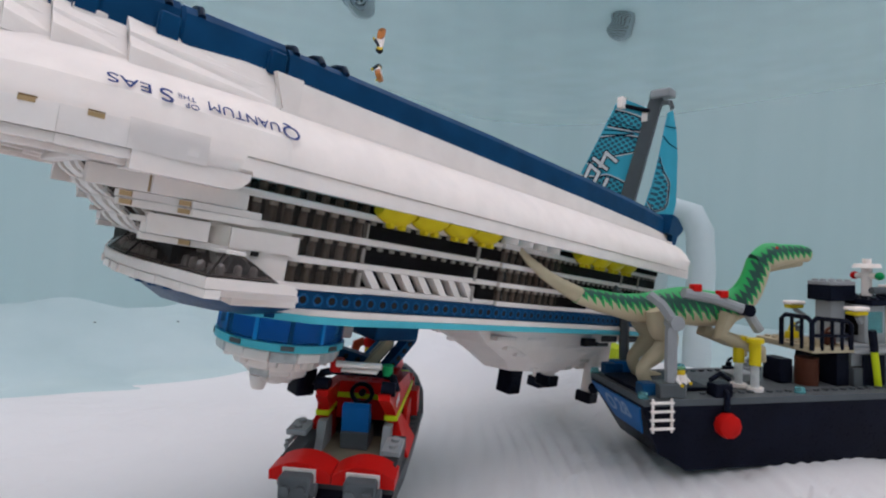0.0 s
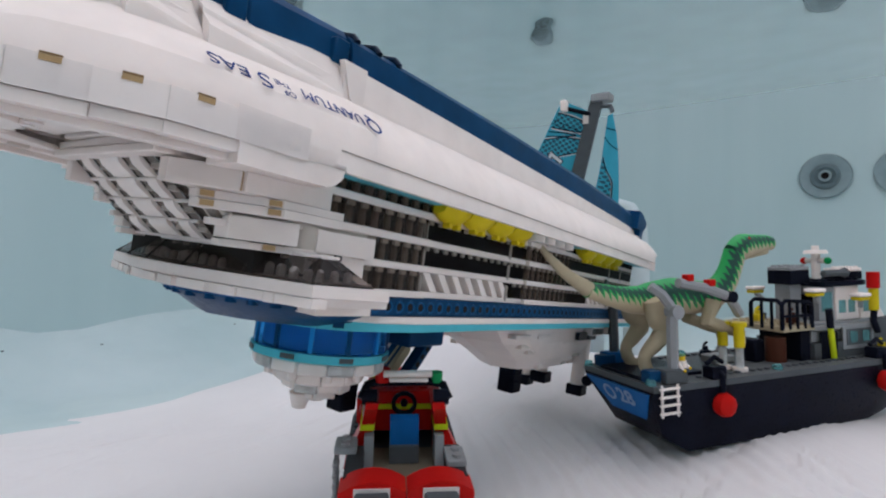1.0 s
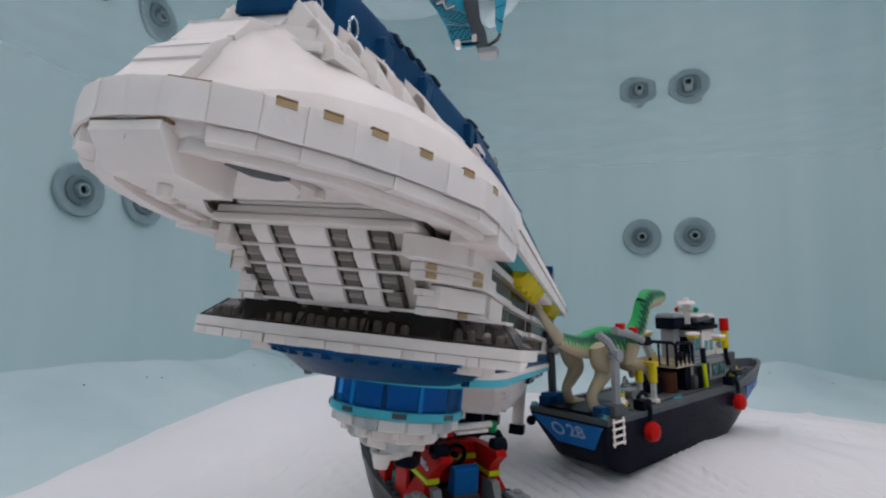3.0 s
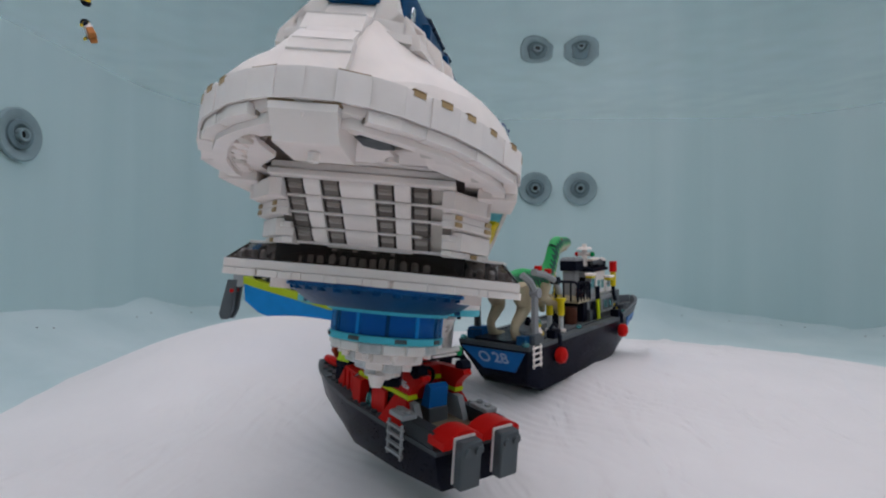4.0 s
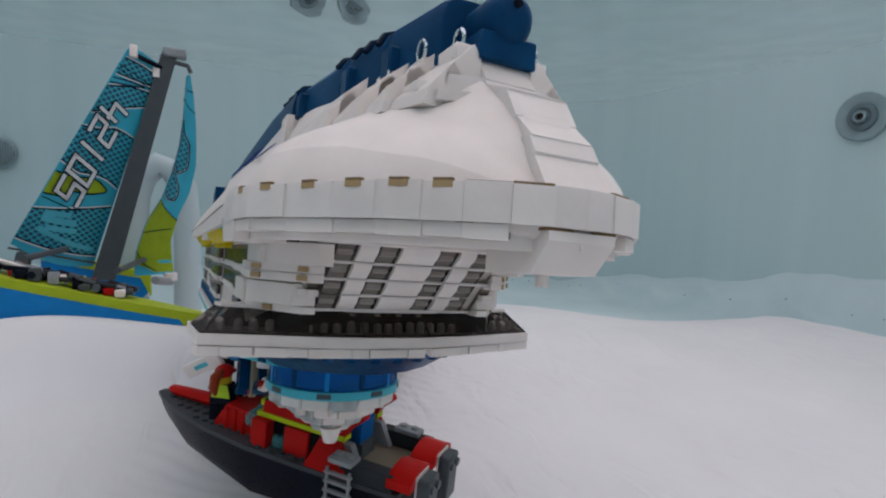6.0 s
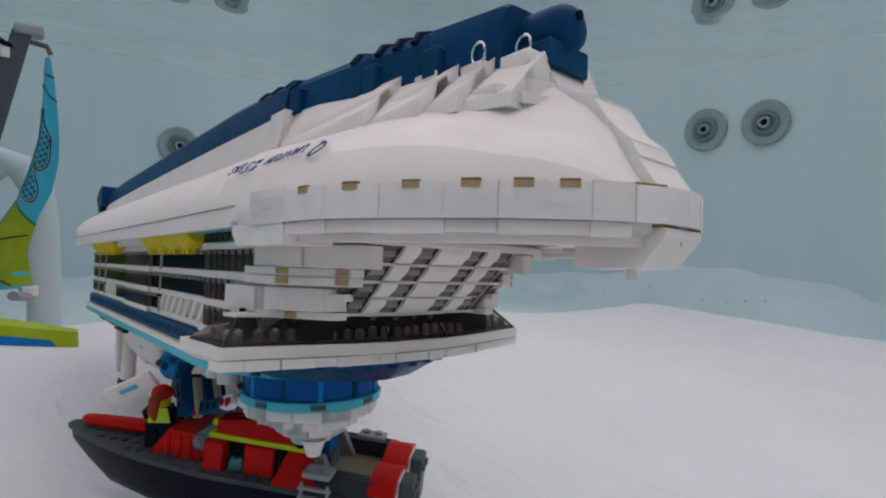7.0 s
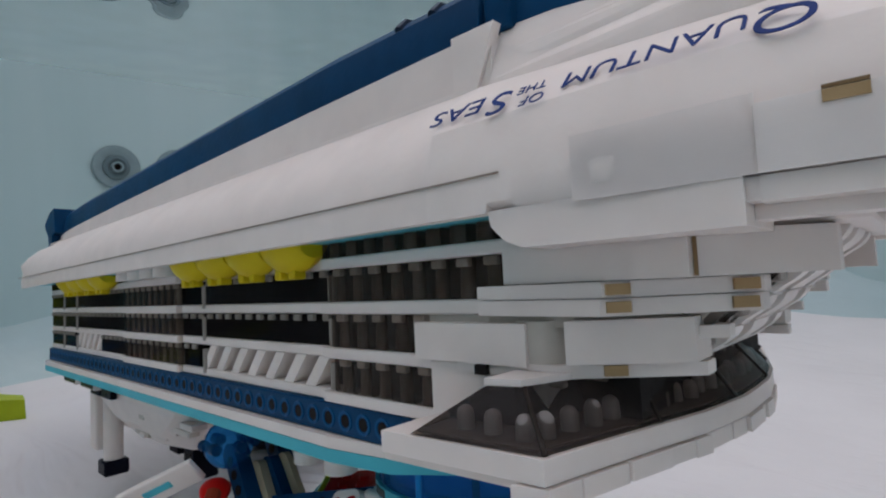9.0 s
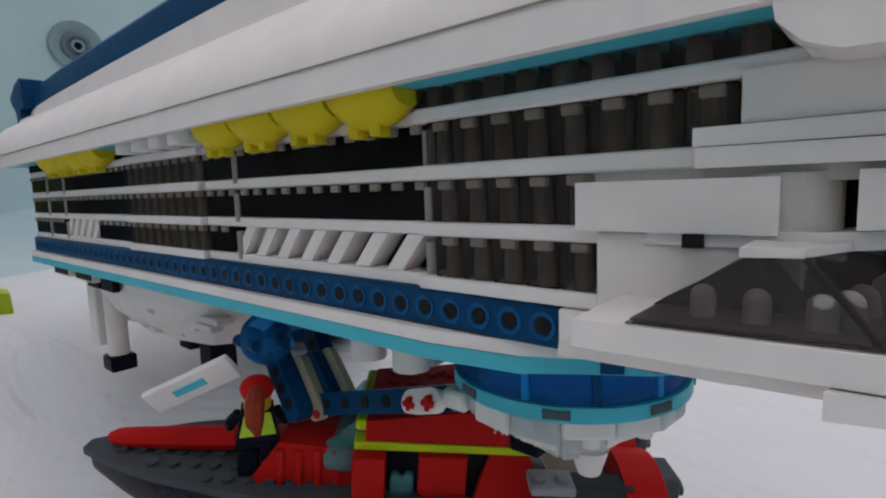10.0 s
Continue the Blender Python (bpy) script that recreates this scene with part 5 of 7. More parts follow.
part("foredeck_slope", fore, RED, fire, "red ribbed foredeck slope")
part("instrument_lump", ball(B(), (0.114, 0.0170, 0.0560), 0.0072, (1.2, 0.8, 1.0), seg=10), TCYAN, fire, "clear aqua faceted canopy")
part("seat", prism(B(), [(0.0390, 0.0545), (0.0385, 0.0700), (0.0415, 0.0718), (0.0445, 0.0710), (0.0480, 0.0545)], 'y', -0.0078, 0.0078), BLUE, fire, "blue pilot seat")
part("seat_base", box(B(), 0.037, 0.054, -0.0080, 0.0080, 0.0460, 0.0560), DGREY, fire)
wheel = B()
tube(wheel, [(0.0540, 0.0062 * math.cos(a), 0.0735 + 0.0058 * math.sin(a)) for a in [2 * math.pi * k / 14 for k in range(15)]], 0.0014, seg=6)
cyl(wheel, (0.0550, 0, 0.0735), 0.0020, 0.003, 'x')
part("steering_wheel", wheel, BLACK, fire)
bar = tube(B(), [(0.037, 0.0235, 0.0820), (0.041, 0.0205, 0.0885), (0.042, 0.0140, 0.0900), (0.042, -0.0140, 0.0900), (0.041, -0.0205, 0.0885), (0.037, -0.0235, 0.0820)], 0.0024, seg=8)
part("roll_bar", bar, BLACK, fire)
part("red_lamp", cyl(B(), (0.042, 0.0125, 0.0935), 0.0042, 0.0070), RED, fire)
part("green_lamp", cyl(B(), (0.042, -0.0170, 0.0925), 0.0032, 0.0055), GREENP, fire)
radar = box(B(), 0.036, 0.048, -0.0120, 0.0090, 0.0910, 0.0930, 0.0006)
cyl(radar, (0.038, -0.001, 0.0952), 0.0019, 0.026, 'y')
part("radar_bar", radar, WHITE, fire)
# bow water cannon
can = B()
loft(can, [[(x, 0.001 + w * math.cos(a), 0.0505 + h + w * 0.8 * math.sin(a)) for a in [2 * math.pi * k / 8 for k in range(8)]] for x, w, h in ((0.150, 0.0056, 0.001), (0.175, 0.0056, 0.000), (0.200, 0.0048, -0.001), (0.2075, 0.0040, -0.001), (0.2105, 0.0020, -0.001))])
cannon = part("bow_cannon", can, RED, fire)
part("cannon_hinge", cyl(B(), (0.152, 0.001, 0.0560), 0.0058, 0.0135, 'y', seg=14), RED, cannon)
part("cannon_pin", cyl(B(), (0.152, 0.0082, 0.0560), 0.0030, 0.0012, 'y', seg=12), BLUE, cannon)


def toy_figure(name, m, label, torso, legs, hair, arms, vest=None, hat=None, size=1.0):
    """A small jointed brick figure: plain shapes only, one mesh."""
    bm = B()
    mats = [torso, legs, hair, SKIN, arms, vest or torso, HAIR]
    for y in (-0.0040, 0.0040):
        box(bm, -0.0040, 0.0040, y - 0.0037, y + 0.0037, 0.0, 0.0115, 0.0006, 1)
    box(bm, -0.0040, 0.0040, -0.0079, 0.0079, 0.0115, 0.0140, 0.0005, 1)
    loft(bm, [[(x * 0.0042, y * w, z) for x, y in ((1, 1), (-1, 1), (-1, -1), (1, -1))] for w, z in ((0.0078, 0.0140), (0.0058, 0.0265))], mi=0)
    if vest:
        loft(bm, [[(x * 0.0045, y * w, z) for x, y in ((1, 1), (-1, 1), (-1, -1), (1, -1))] for w, z in ((0.0066, 0.0168), (0.0046, 0.0260))], mi=5)
    for s in (1, -1):
        tube(bm, [(0, s * 0.0066, 0.0245), (0.001, s * 0.0095, 0.0210), (0.006, s * 0.0100, 0.0165)], 0.0022, seg=8, mi=4)
        ball(bm, (0.0075, s * 0.0100, 0.0155), 0.0020, seg=8, mi=3)
    cyl(bm, (0, 0, 0.0307), 0.0050, 0.0085, seg=16, mi=3)
    ball(bm, (-0.0006, 0, 0.0345), 0.0063, (1, 1, 0.78), seg=14, mi=2)
    if hat == "tail":
        tube(bm, [(-0.005, 0, 0.0360), (-0.011, 0.001, 0.0330), (-0.0125, 0.001, 0.0270), (-0.0115, 0, 0.0215)], [0.0030, 0.0036, 0.0032, 0.0012], seg=8, mi=6)
        ball(bm, (0.004, 0, 0.0335), 0.0060, (1.1, 1, 0.25), mi=2)
    ob = solo(name, bm, mats, label, "toy figure")
    ob.matrix_world = m @ Matrix.Scale(size, 4)
    return ob


HAIR = plastic("auburn_plastic", (0.30, 0.045, 0.02), 0.35)
toy_figure("toy_firefighter", fire.matrix_world @ pose(0.146, 0.0145, 0.0468, 0, 0, 288), "toy figure in black with yellow vest, red cap and brown ponytail", BLACK, BLACK, RED, BLACK, HIVIS, "tail")

# ---- toy work boat ----
work = thing("work_boat", pose(0.412, -0.031, 0.013, 0, -3.0, -35.5), "black and grey toy work boat with a studded deck", "toy boat")
WL = 0.41
WW = [(0.0, 0.0465), (0.05, 0.0480), (0.24, 0.0480), (0.29, 0.0440), (0.335, 0.0350), (0.372, 0.0220), (0.398, 0.0100), (WL, 0.0015)]
part("hull", hull_shell(B(), [(0.000, 0.0455, 0.0440, 0.0440, 0.0405), (0.020, 0.0470, 0.0440, 0.030, 0.003), (0.038, 0.0472, 0.0440, 0.038, -0.007), (0.24, 0.0472, 0.0440, 0.038, -0.006), (0.29, 0.0430, 0.0440, 0.026, -0.003), (0.335, 0.0340, 0.0440, 0.014, 0.012), (0.372, 0.0210, 0.0440, 0.005, 0.026), (0.398, 0.0090, 0.0440, 0.001, 0.040), (0.406, 0.0012, 0.0442, 0.0005, 0.0438)]), BLACK, work)
bm = outline_prism(B(), WW, 0.0442, 0.0490)
stud_field(bm, 0.048, 0.384, -0.048, 0.048, 0.0490, lambda x, y: abs(y) < interp(WW, x) - 0.004 and (abs(y) > 0.028 or x > 0.28))
part("deck", bm, DGREY, work, "dark grey studded deck")
# raised bow bulwark
for s in (1, -1):
    bm = B()
    prof = [(0.255, 0.0478), (0.29, 0.0440), (0.335, 0.0350), (0.372, 0.0220), (0.398, 0.0100), (WL + 0.004, 0.0)]
    rings = []
    for i, (x, w) in enumerate(prof):
        h = 0.0495 + 0.0105 * min(1, i / 2)
        fl = 0.004 * min(1, i / 2)
        rings.append([(x, s * w, 0.0442), (x + fl, s * (w + fl), h), (x + fl - 0.003, s * (w + fl - 0.0036), h), (x - 0.003, s * max(0.0, w - 0.0036), 0.0442)])
    loft(bm, rings)
    part("bulwark", bm, DGREY, work)
    bm = B()
    rows = []
    for x, w, wb, zb, t in ((0.282, 0.0438, 0.028, -0.003, 0.95), (0.300, 0.0412, 0.022, 0.001, 0.25), (0.335, 0.0340, 0.014, 0.012, 0.05), (0.372, 0.0210, 0.005, 0.026, 0.10), (0.392, 0.0125, 0.002, 0.036, 0.60)):
        mid, wm = zb + (0.044 - zb) * 0.35, wb + (w - wb) * 0.55
        lo = (wm + (w - wm) * t, mid + (0.0438 - mid) * t)
        rows.append([(x, s * (w + 0.0014), 0.0436), (x, s * (lo[0] + 0.0014), lo[1]), (x, s * (lo[0] - 0.002), lo[1]), (x, s * (w - 0.002), 0.0436)])
    loft(bm, rows)
    bp = part("bow_panel", bm, BLUE, work, "blue bow panel with worn white marks")
    for x, y, z in ((0.322, 0.0352, 0.0360), (0.334, 0.0322, 0.0362), (0.346, 0.0288, 0.0368)):
        mk = part("panel_mark", box(B(), -0.0035, 0.0035, -0.0010, 0.0010, -0.0036, 0.0036, 0.0004), PALEINK, bp)
        mk.matrix_basis = pose(x, s * (y + 0.0006), z, s * -18, 0, s * -16)
# stern ramp, blue transom board
part("stern_ramp", box(B(), 0.004, 0.064, -0.0275, 0.0275, 0.0490, 0.0520, 0.0006), BLACK, work)
part("ramp_tile", box(B(), 0.006, 0.030, -0.0400, -0.0285, 0.0492, 0.0516, 0.0006), GREY, work)
bm = B()
loft(bm, [[(-0.0008 + o, 0.0415, 0.0420), (-0.0008 + o, -0.0415, 0.0420), (0.0130 + o, -0.0215, 0.0165), (0.0130 + o, 0.0215, 0.0165)] for o in (-0.0012, 0.003)])
transom = part("transom_board", bm, BLUE, work, "blue transom board with pale marks")
tv = Vector((-0.0138, 0, 0.0255)).normalized()
m = Matrix((Vector((0, -1, 0)), tv, Vector((0, -1, 0)).cross(tv))).transposed().to_4x4()
m.translation = Vector((0.0035, -0.0080, 0.0320))
lettering("number_lettering", "28", 0.0200, m, PALEINK, transom, bold=0.0004)
emb = B()
loft(emb, [[(r * math.cos(a), r * math.sin(a), z) for a in [2 * math.pi * k / 20 for k in range(20)]] for r, z in ((0.0076, 0), (0.0076, 0.0004), (0.0052, 0.0004), (0.0052, 0))], caps=False)
e = part("emblem", emb, PALEINK, transom)
m2 = m.copy()
m2.translation = Vector((0.0035, 0.0135, 0.0320))
e.matrix_basis = m2
# ladder, lamps, fenders
ladder(work, WHITE, 0.004, 0.0201, -0.0491, 0.026, 0.0505, 4)
for x, y in ((0.0015, -0.041), (0.0015, 0.041), (0.130, -0.0405), (0.285, -0.0365)):
    part("deck_lamp", cyl(B(), (x, y, 0.0512), 0.0040, 0.0040, r2=0.0032), TCYAN, work)
for x in (0.062, 0.247):
    fen = B()
    loft(fen, [[(x + r * math.cos(a), y, 0.0300 + r * math.sin(a)) for a in [2 * math.pi * k / 10 for k in range(10)]] for r, y in ((0.0055, -0.0455), (0.0088, -0.0475), (0.0096, -0.0510), (0.0085, -0.0550), (0.0045, -0.0575))])
    f = part("fender", fen, RED, work, "round red rubbery fender")
    hold = box(B(), x - 0.007, x + 0.007, -0.0480, -0.0360, 0.0490, 0.0590, 0.001)
    tube(hold, [(x, -0.044, 0.057), (x + 0.001, -0.0495, 0.052), (x, -0.0500, 0.040)], 0.0022, seg=8)
    tube(hold, [(x - 0.008, -0.042, 0.061), (x, -0.0425, 0.0660), (x + 0.008, -0.042, 0.061)], 0.0018, seg=8)
    part("fender_bracket", hold, BLACK, f)
part("stern_knob", ball(B(), (0.004, 0.0490, 0.0330), 0.0050), BLACK, work)
# clamps that hold the load
for s, dx in ((-1, 0.0), (1, 0.004)):
    arm = B()
    tube(arm, [(0.024 + dx, s * 0.0395, 0.049), (0.024 + dx, s * 0.0400, 0.098), (0.0275 + dx, s * 0.0395, 0.104)], 0.0044, seg=6)
    tube(arm, [(0.0265 + dx, s * 0.0395, 0.104), (0.018 + dx, s * 0.0370, 0.117), (0.0100 + dx, s * 0.0330, 0.1240)], 0.0040, seg=6)
    a = part("clamp_arm", arm, GREY if s < 0 else DGREY, work)
    part("arm_joint", cyl(B(), (0.0268 + dx, s * 0.0395, 0.1035), 0.0056, 0.010, 'y', seg=12), GREY, a)
    part("arm_base", box(B(), 0.012 + dx, 0.033 + dx, s * 0.031, s * 0.046, 0.0490, 0.0600, 0.001), BLUE if s > 0 else DGREY, a)
    box_ = box(B(), 0.002 + dx, 0.018 + dx, s * 0.0285, s * 0.040, 0.0492, 0.0590, 0.001)
    part("arm_step", box_, NAVY, a)
gun = tube(B(), [(0.040, -0.030, 0.1250), (0.066, -0.0300, 0.1200), (0.094, -0.0280, 0.1110), (0.1060, -0.0270, 0.0950)], 0.0040, seg=8)
g = part("clamp_bar", gun, GREY, work)
for x, z in ((0.050, 0.1260), (0.072, 0.1210)):
    part("red_cap", box(B(), x - 0.0035, x + 0.0035, -0.0335, -0.0265, z, z + 0.0055, 0.0006), RED, g)
part("bar_joint", cyl(B(), (0.094, -0.0280, 0.1110), 0.0048, 0.0100, 'y'), BLACK, g)
for y in (-0.020, -0.033):
    syr = cyl(B(), (0.098 if y < -0.03 else 0.094, y, 0.0780), 0.0042, 0.018)
    cyl(syr, (0.098 if y < -0.03 else 0.094, y, 0.0880), 0.0062, 0.0035)
    s_ = part("syringe", syr, YELLOW, work)
    part("needle", cyl(B(), (0.098 if y < -0.03 else 0.094, y, 0.0600), 0.0030, 0.020), TWHITE, s_)
    part("needle_base", cyl(B(), (0.098 if y < -0.03 else 0.094, y, 0.0510), 0.0060, 0.0030), WHITE, s_)
# cabin
cabin = part("cabin", box(B(), 0.188, 0.268, -0.0300, 0.0300, 0.0490, 0.0640), DGREY, work)
part("cabin_upper", box(B(), 0.190, 0.266, -0.0255, 0.0255, 0.0642, 0.0815), GREY, cabin)
part("cabin_ledge", box(B(), 0.188, 0.268, -0.0305, 0.0305, 0.0755, 0.0790, 0.0004), GREY, cabin)
for s in (1, -1):
    part("cabin_door", box(B(), 0.196, 0.216, s * 0.0290, s * 0.0306, 0.0500, 0.0740, 0.0004), BLACK, cabin)
    part("cabin_panel", box(B(), 0.222, 0.262, s * 0.0300, s * 0.0312, 0.0560, 0.0780, 0.0004), GREY, cabin)
    part("panel_frame", box(B(), 0.226, 0.258, s * 0.0312, s * 0.0318, 0.0600, 0.0745, 0.0003), DGREY, cabin)
    for x in (0.230, 0.246):
        part("panel_window", box(B(), x, x + 0.009, s * 0.0318, s * 0.0322, 0.0625, 0.0720, 0.0002), TCYAN, cabin)
part("cabin_door", box(B(), 0.176, 0.1876, -0.026, 0.016, 0.0490, 0.0764), BLACK, cabin)
bm = box(B(), 0.150, 0.1876, -0.0310, 0.0310, 0.0766, 0.0815)
stud_field(bm, 0.152, 0.184, -0.028, 0.028, 0.0815)
part("platform", bm, SAND, cabin)
part("wheelhouse", box(B(), 0.208, 0.228, -0.0200, 0.0200, 0.0816, 0.1130), GREY, cabin)
part("wheelhouse", box(B(), 0.2282, 0.258, -0.0215, 0.0215, 0.0816, 0.1130), WHITE, cabin)
part("wheelhouse_window", box(B(), 0.211, 0.225, -0.0204, 0.0204, 0.0900, 0.1080, 0.0006), TCYAN, cabin)
part("wheelhouse_console", box(B(), 0.2060, 0.2078, -0.0150, 0.0150, 0.0880, 0.1060, 0.0005), DARKGLASS, cabin)
part("bow_cabin", prism(B(), [(0.2582, 0.0816), (0.2582, 0.1040), (0.278, 0.1000), (0.290, 0.0816)], 'y', -0.0230, 0.0230), WHITE, cabin)
part("bow_cabin_base", box(B(), 0.2682, 0.300, -0.0260, 0.0260, 0.0490, 0.0814), DGREY, cabin)
for x in (0.2315, 0.2440, 0.2620, 0.2720):
    for s in (1, -1):
        y = 0.0215 if x < 0.258 else 0.0230
        part("cabin_window", box(B(), x, x + 0.0085, s * (y - 0.0006), s * (y + 0.0006), 0.088, 0.100, 0.0004), TCYAN, cabin)
for y in (-0.018, -0.005, 0.008):
    ob = part("cabin_window", box(B(), -0.0006, 0.0006, y, y + 0.010, -0.0065, 0.0065, 0.0003), TCYAN, cabin)
    ob.matrix_basis = pose(0.2850, 0, 0.0915, 0, -33, 0)
roof = box(B(), 0.2102, 0.264, -0.0240, 0.0240, 0.1132, 0.1180)
stud_field(roof, 0.212, 0.260, -0.024, 0.024, 0.1180)
part("roof", roof, BLACK, cabin)
for xa, ya, yb, zt in ((0.184, -0.0120, 0.0120, 0.1290), (0.242, -0.0200, 0.0000, 0.1260)):
    part("roof_locker", box(B(), xa, xa + 0.024, ya, yb, 0.1182 if xa > 0.2 else 0.1160, zt), BLACK, cabin)
    top = box(B(), xa, xa + 0.024, ya, yb, zt + 0.0001, zt + 0.0032)
    stud_field(top, xa, xa + 0.024, ya, yb, zt + 0.0032)
    part("locker_lid", top, GREY if xa < 0.2 else WHITE, cabin)
part("locker_column", box(B(), 0.188, 0.2020, -0.0080, 0.0080, 0.0816, 0.1158), GREY, cabin)
m_ = cyl(B(), (0.2246, -0.006, 0.1320), 0.0038, 0.024)
cyl(m_, (0.2246, -0.006, 0.1455), 0.0105, 0.0036, r2=0.0090)
cyl(m_, (0.2246, -0.006, 0.1490), 0.0032, 0.005)
cyl(m_, (0.2246, -0.006, 0.1370), 0.0024, 0.020, 'y')
mast = part("mast", m_, WHITE, work)
part("port_lamp", ball(B(), (0.2246, 0.0055, 0.1370), 0.0034), RED, mast)
part("starboard_lamp", ball(B(), (0.2246, -0.0175, 0.1370), 0.0034), GREENP, mast)
part("horn", tube(B(), [(0.212, -0.022, 0.1255), (0.232, -0.023, 0.1255), (0.238, -0.023, 0.1255)], [0.003, 0.003, 0.005], seg=8), DGREY, mast)
for x, y, z in ((0.182, 0.024, 0.110), (0.190, -0.030, 0.110), (0.240, -0.035, 0.104)):
    lb = box(B(), x - 0.0075, x + 0.0075, y - 0.0055, y + 0.0055, z, z + 0.0032, 0.001)
    l_ = part("floodlight", lb, WHITE, work)
    part("floodlight_glass", box(B(), x - 0.0066, x + 0.0066, y - 0.0047, y + 0.0047, z - 0.0034, z - 0.0002, 0.001), YELLOW, l_)
    part("floodlight_arm", tube(B(), [(x, y, z - 0.004), (x + 0.008, y * 0.85, z - 0.010)], 0.0020, seg=6), GREY, l_)
part("red_canister", cyl(B(), (0.262, -0.0320, 0.1180), 0.0052, 0.015), RED, work)
part("canister_stem", cyl(B(), (0.262, -0.0320, 0.1000), 0.0040, 0.020), YELLOW, work)
part("canister_hook", tube(B(), [(0.262, -0.0320, 0.090), (0.258, -0.0340, 0.080), (0.262, -0.0350, 0.070)], 0.0026, seg=8), BLACK, work)
part("striped_pole", tube(B(), [(0.206, -0.0340, 0.049), (0.201, -0.0350, 0.078)], 0.0025, seg=8), NEON, work, "yellow and black pole")
part("pole_top", tube(B(), [(0.201, -0.0350, 0.0782), (0.198, -0.0360, 0.095)], 0.0030, seg=8), BLACK, work)
railing = part("railing", tube(B(), [(0.149, -0.031, 0.079), (0.149, -0.031, 0.1010), (0.153, -0.031, 0.1045), (0.180, -0.031, 0.1020), (0.184, -0.031, 0.099), (0.184, -0.031, 0.079)], 0.0019, seg=6), BLACK, work)
part("end_rail", tube(B(), [(0.149, 0.000, 0.079), (0.149, 0.000, 0.1010), (0.149, -0.004, 0.1045), (0.149, -0.027, 0.1045), (0.149, -0.031, 0.1010)], 0.0019, seg=6), BLACK, railing)
part("middle_rail", tube(B(), [(0.149, -0.031, 0.091), (0.184, -0.031, 0.090)], 0.0014, seg=6), BLACK, railing)
for x in (0.158, 0.167, 0.176):
    part("baluster", tube(B(), [(x, -0.031, 0.079), (x, -0.031, 0.1035)], 0.0014, seg=6), BLACK, railing)
for y in (-0.021, -0.011):
    part("baluster", tube(B(), [(0.149, y, 0.079), (0.149, y, 0.1045)], 0.0014, seg=6), BLACK, railing)
part("brown_barrel", cyl(B(), (0.158, -0.016, 0.0600), 0.0085, 0.022), BROWN, work)
part("tool_box", box(B(), 0.136, 0.148, -0.014, 0.006, 0.0492, 0.0690, 0.001), BLACK, work)
part("winch", box(B(), 0.100, 0.122, -0.006, 0.012, 0.0492, 0.0560, 0.001), GREY, work)
for x, y, z, mat in ((0.118, 0.024, 0.049, BLACK), (0.132, 0.020, 0.049, GREY), (0.142, 0.028, 0.049, DGREY), (0.160, 0.012, 0.049, GREY), (0.172, -0.022, 0.0818, BROWN), (0.164, 0.006, 0.0818, YELLOW), (0.176, 0.014, 0.0818, DGREY), (0.270, -0.033, 0.049, YELLOW), (0.286, -0.030, 0.049, BLACK), (0.300, -0.020, 0.049, WHITE)):
    gear = box(B(), x - 0.0045, x + 0.0045, y - 0.0035, y + 0.0035, z, z + 0.0070, 0.0008)
    cyl(gear, (x, y, z + 0.0085), 0.0024, 0.0040, seg=10)
    tube(gear, [(x, y + 0.0030, z + 0.006), (x + 0.004, y + 0.0055, z + 0.011), (x + 0.007, y + 0.0050, z + 0.013)], 0.0013, seg=6)
    part("deck_gear", gear, mat, work)
coil = B()
for k in range(3):
    tube(coil, [(0.338 + (0.0105 - 0.001 * k) * math.cos(a), (0.0105 - 0.001 * k) * math.sin(a), 0.0520 + 0.002 * k) for a in [2 * math.pi * q / 18 for q in range(19)]], 0.0017, seg=6)
part("hose_coil", coil, YELLOW, work)
for x, y in ((0.318, 0.014), (0.318, -0.022)):
    part("bollard", cyl(B(), (x, y, 0.0530), 0.0045, 0.008), DGREY, work)
toy_figure("toy_infant", work.matrix_world @ pose(0.032, -0.0395, 0.049, 0, 0, -60), "tiny toy figure in white with pale blue hood", WHITE, GREY, TCYAN, WHITE, None, None, 0.62)

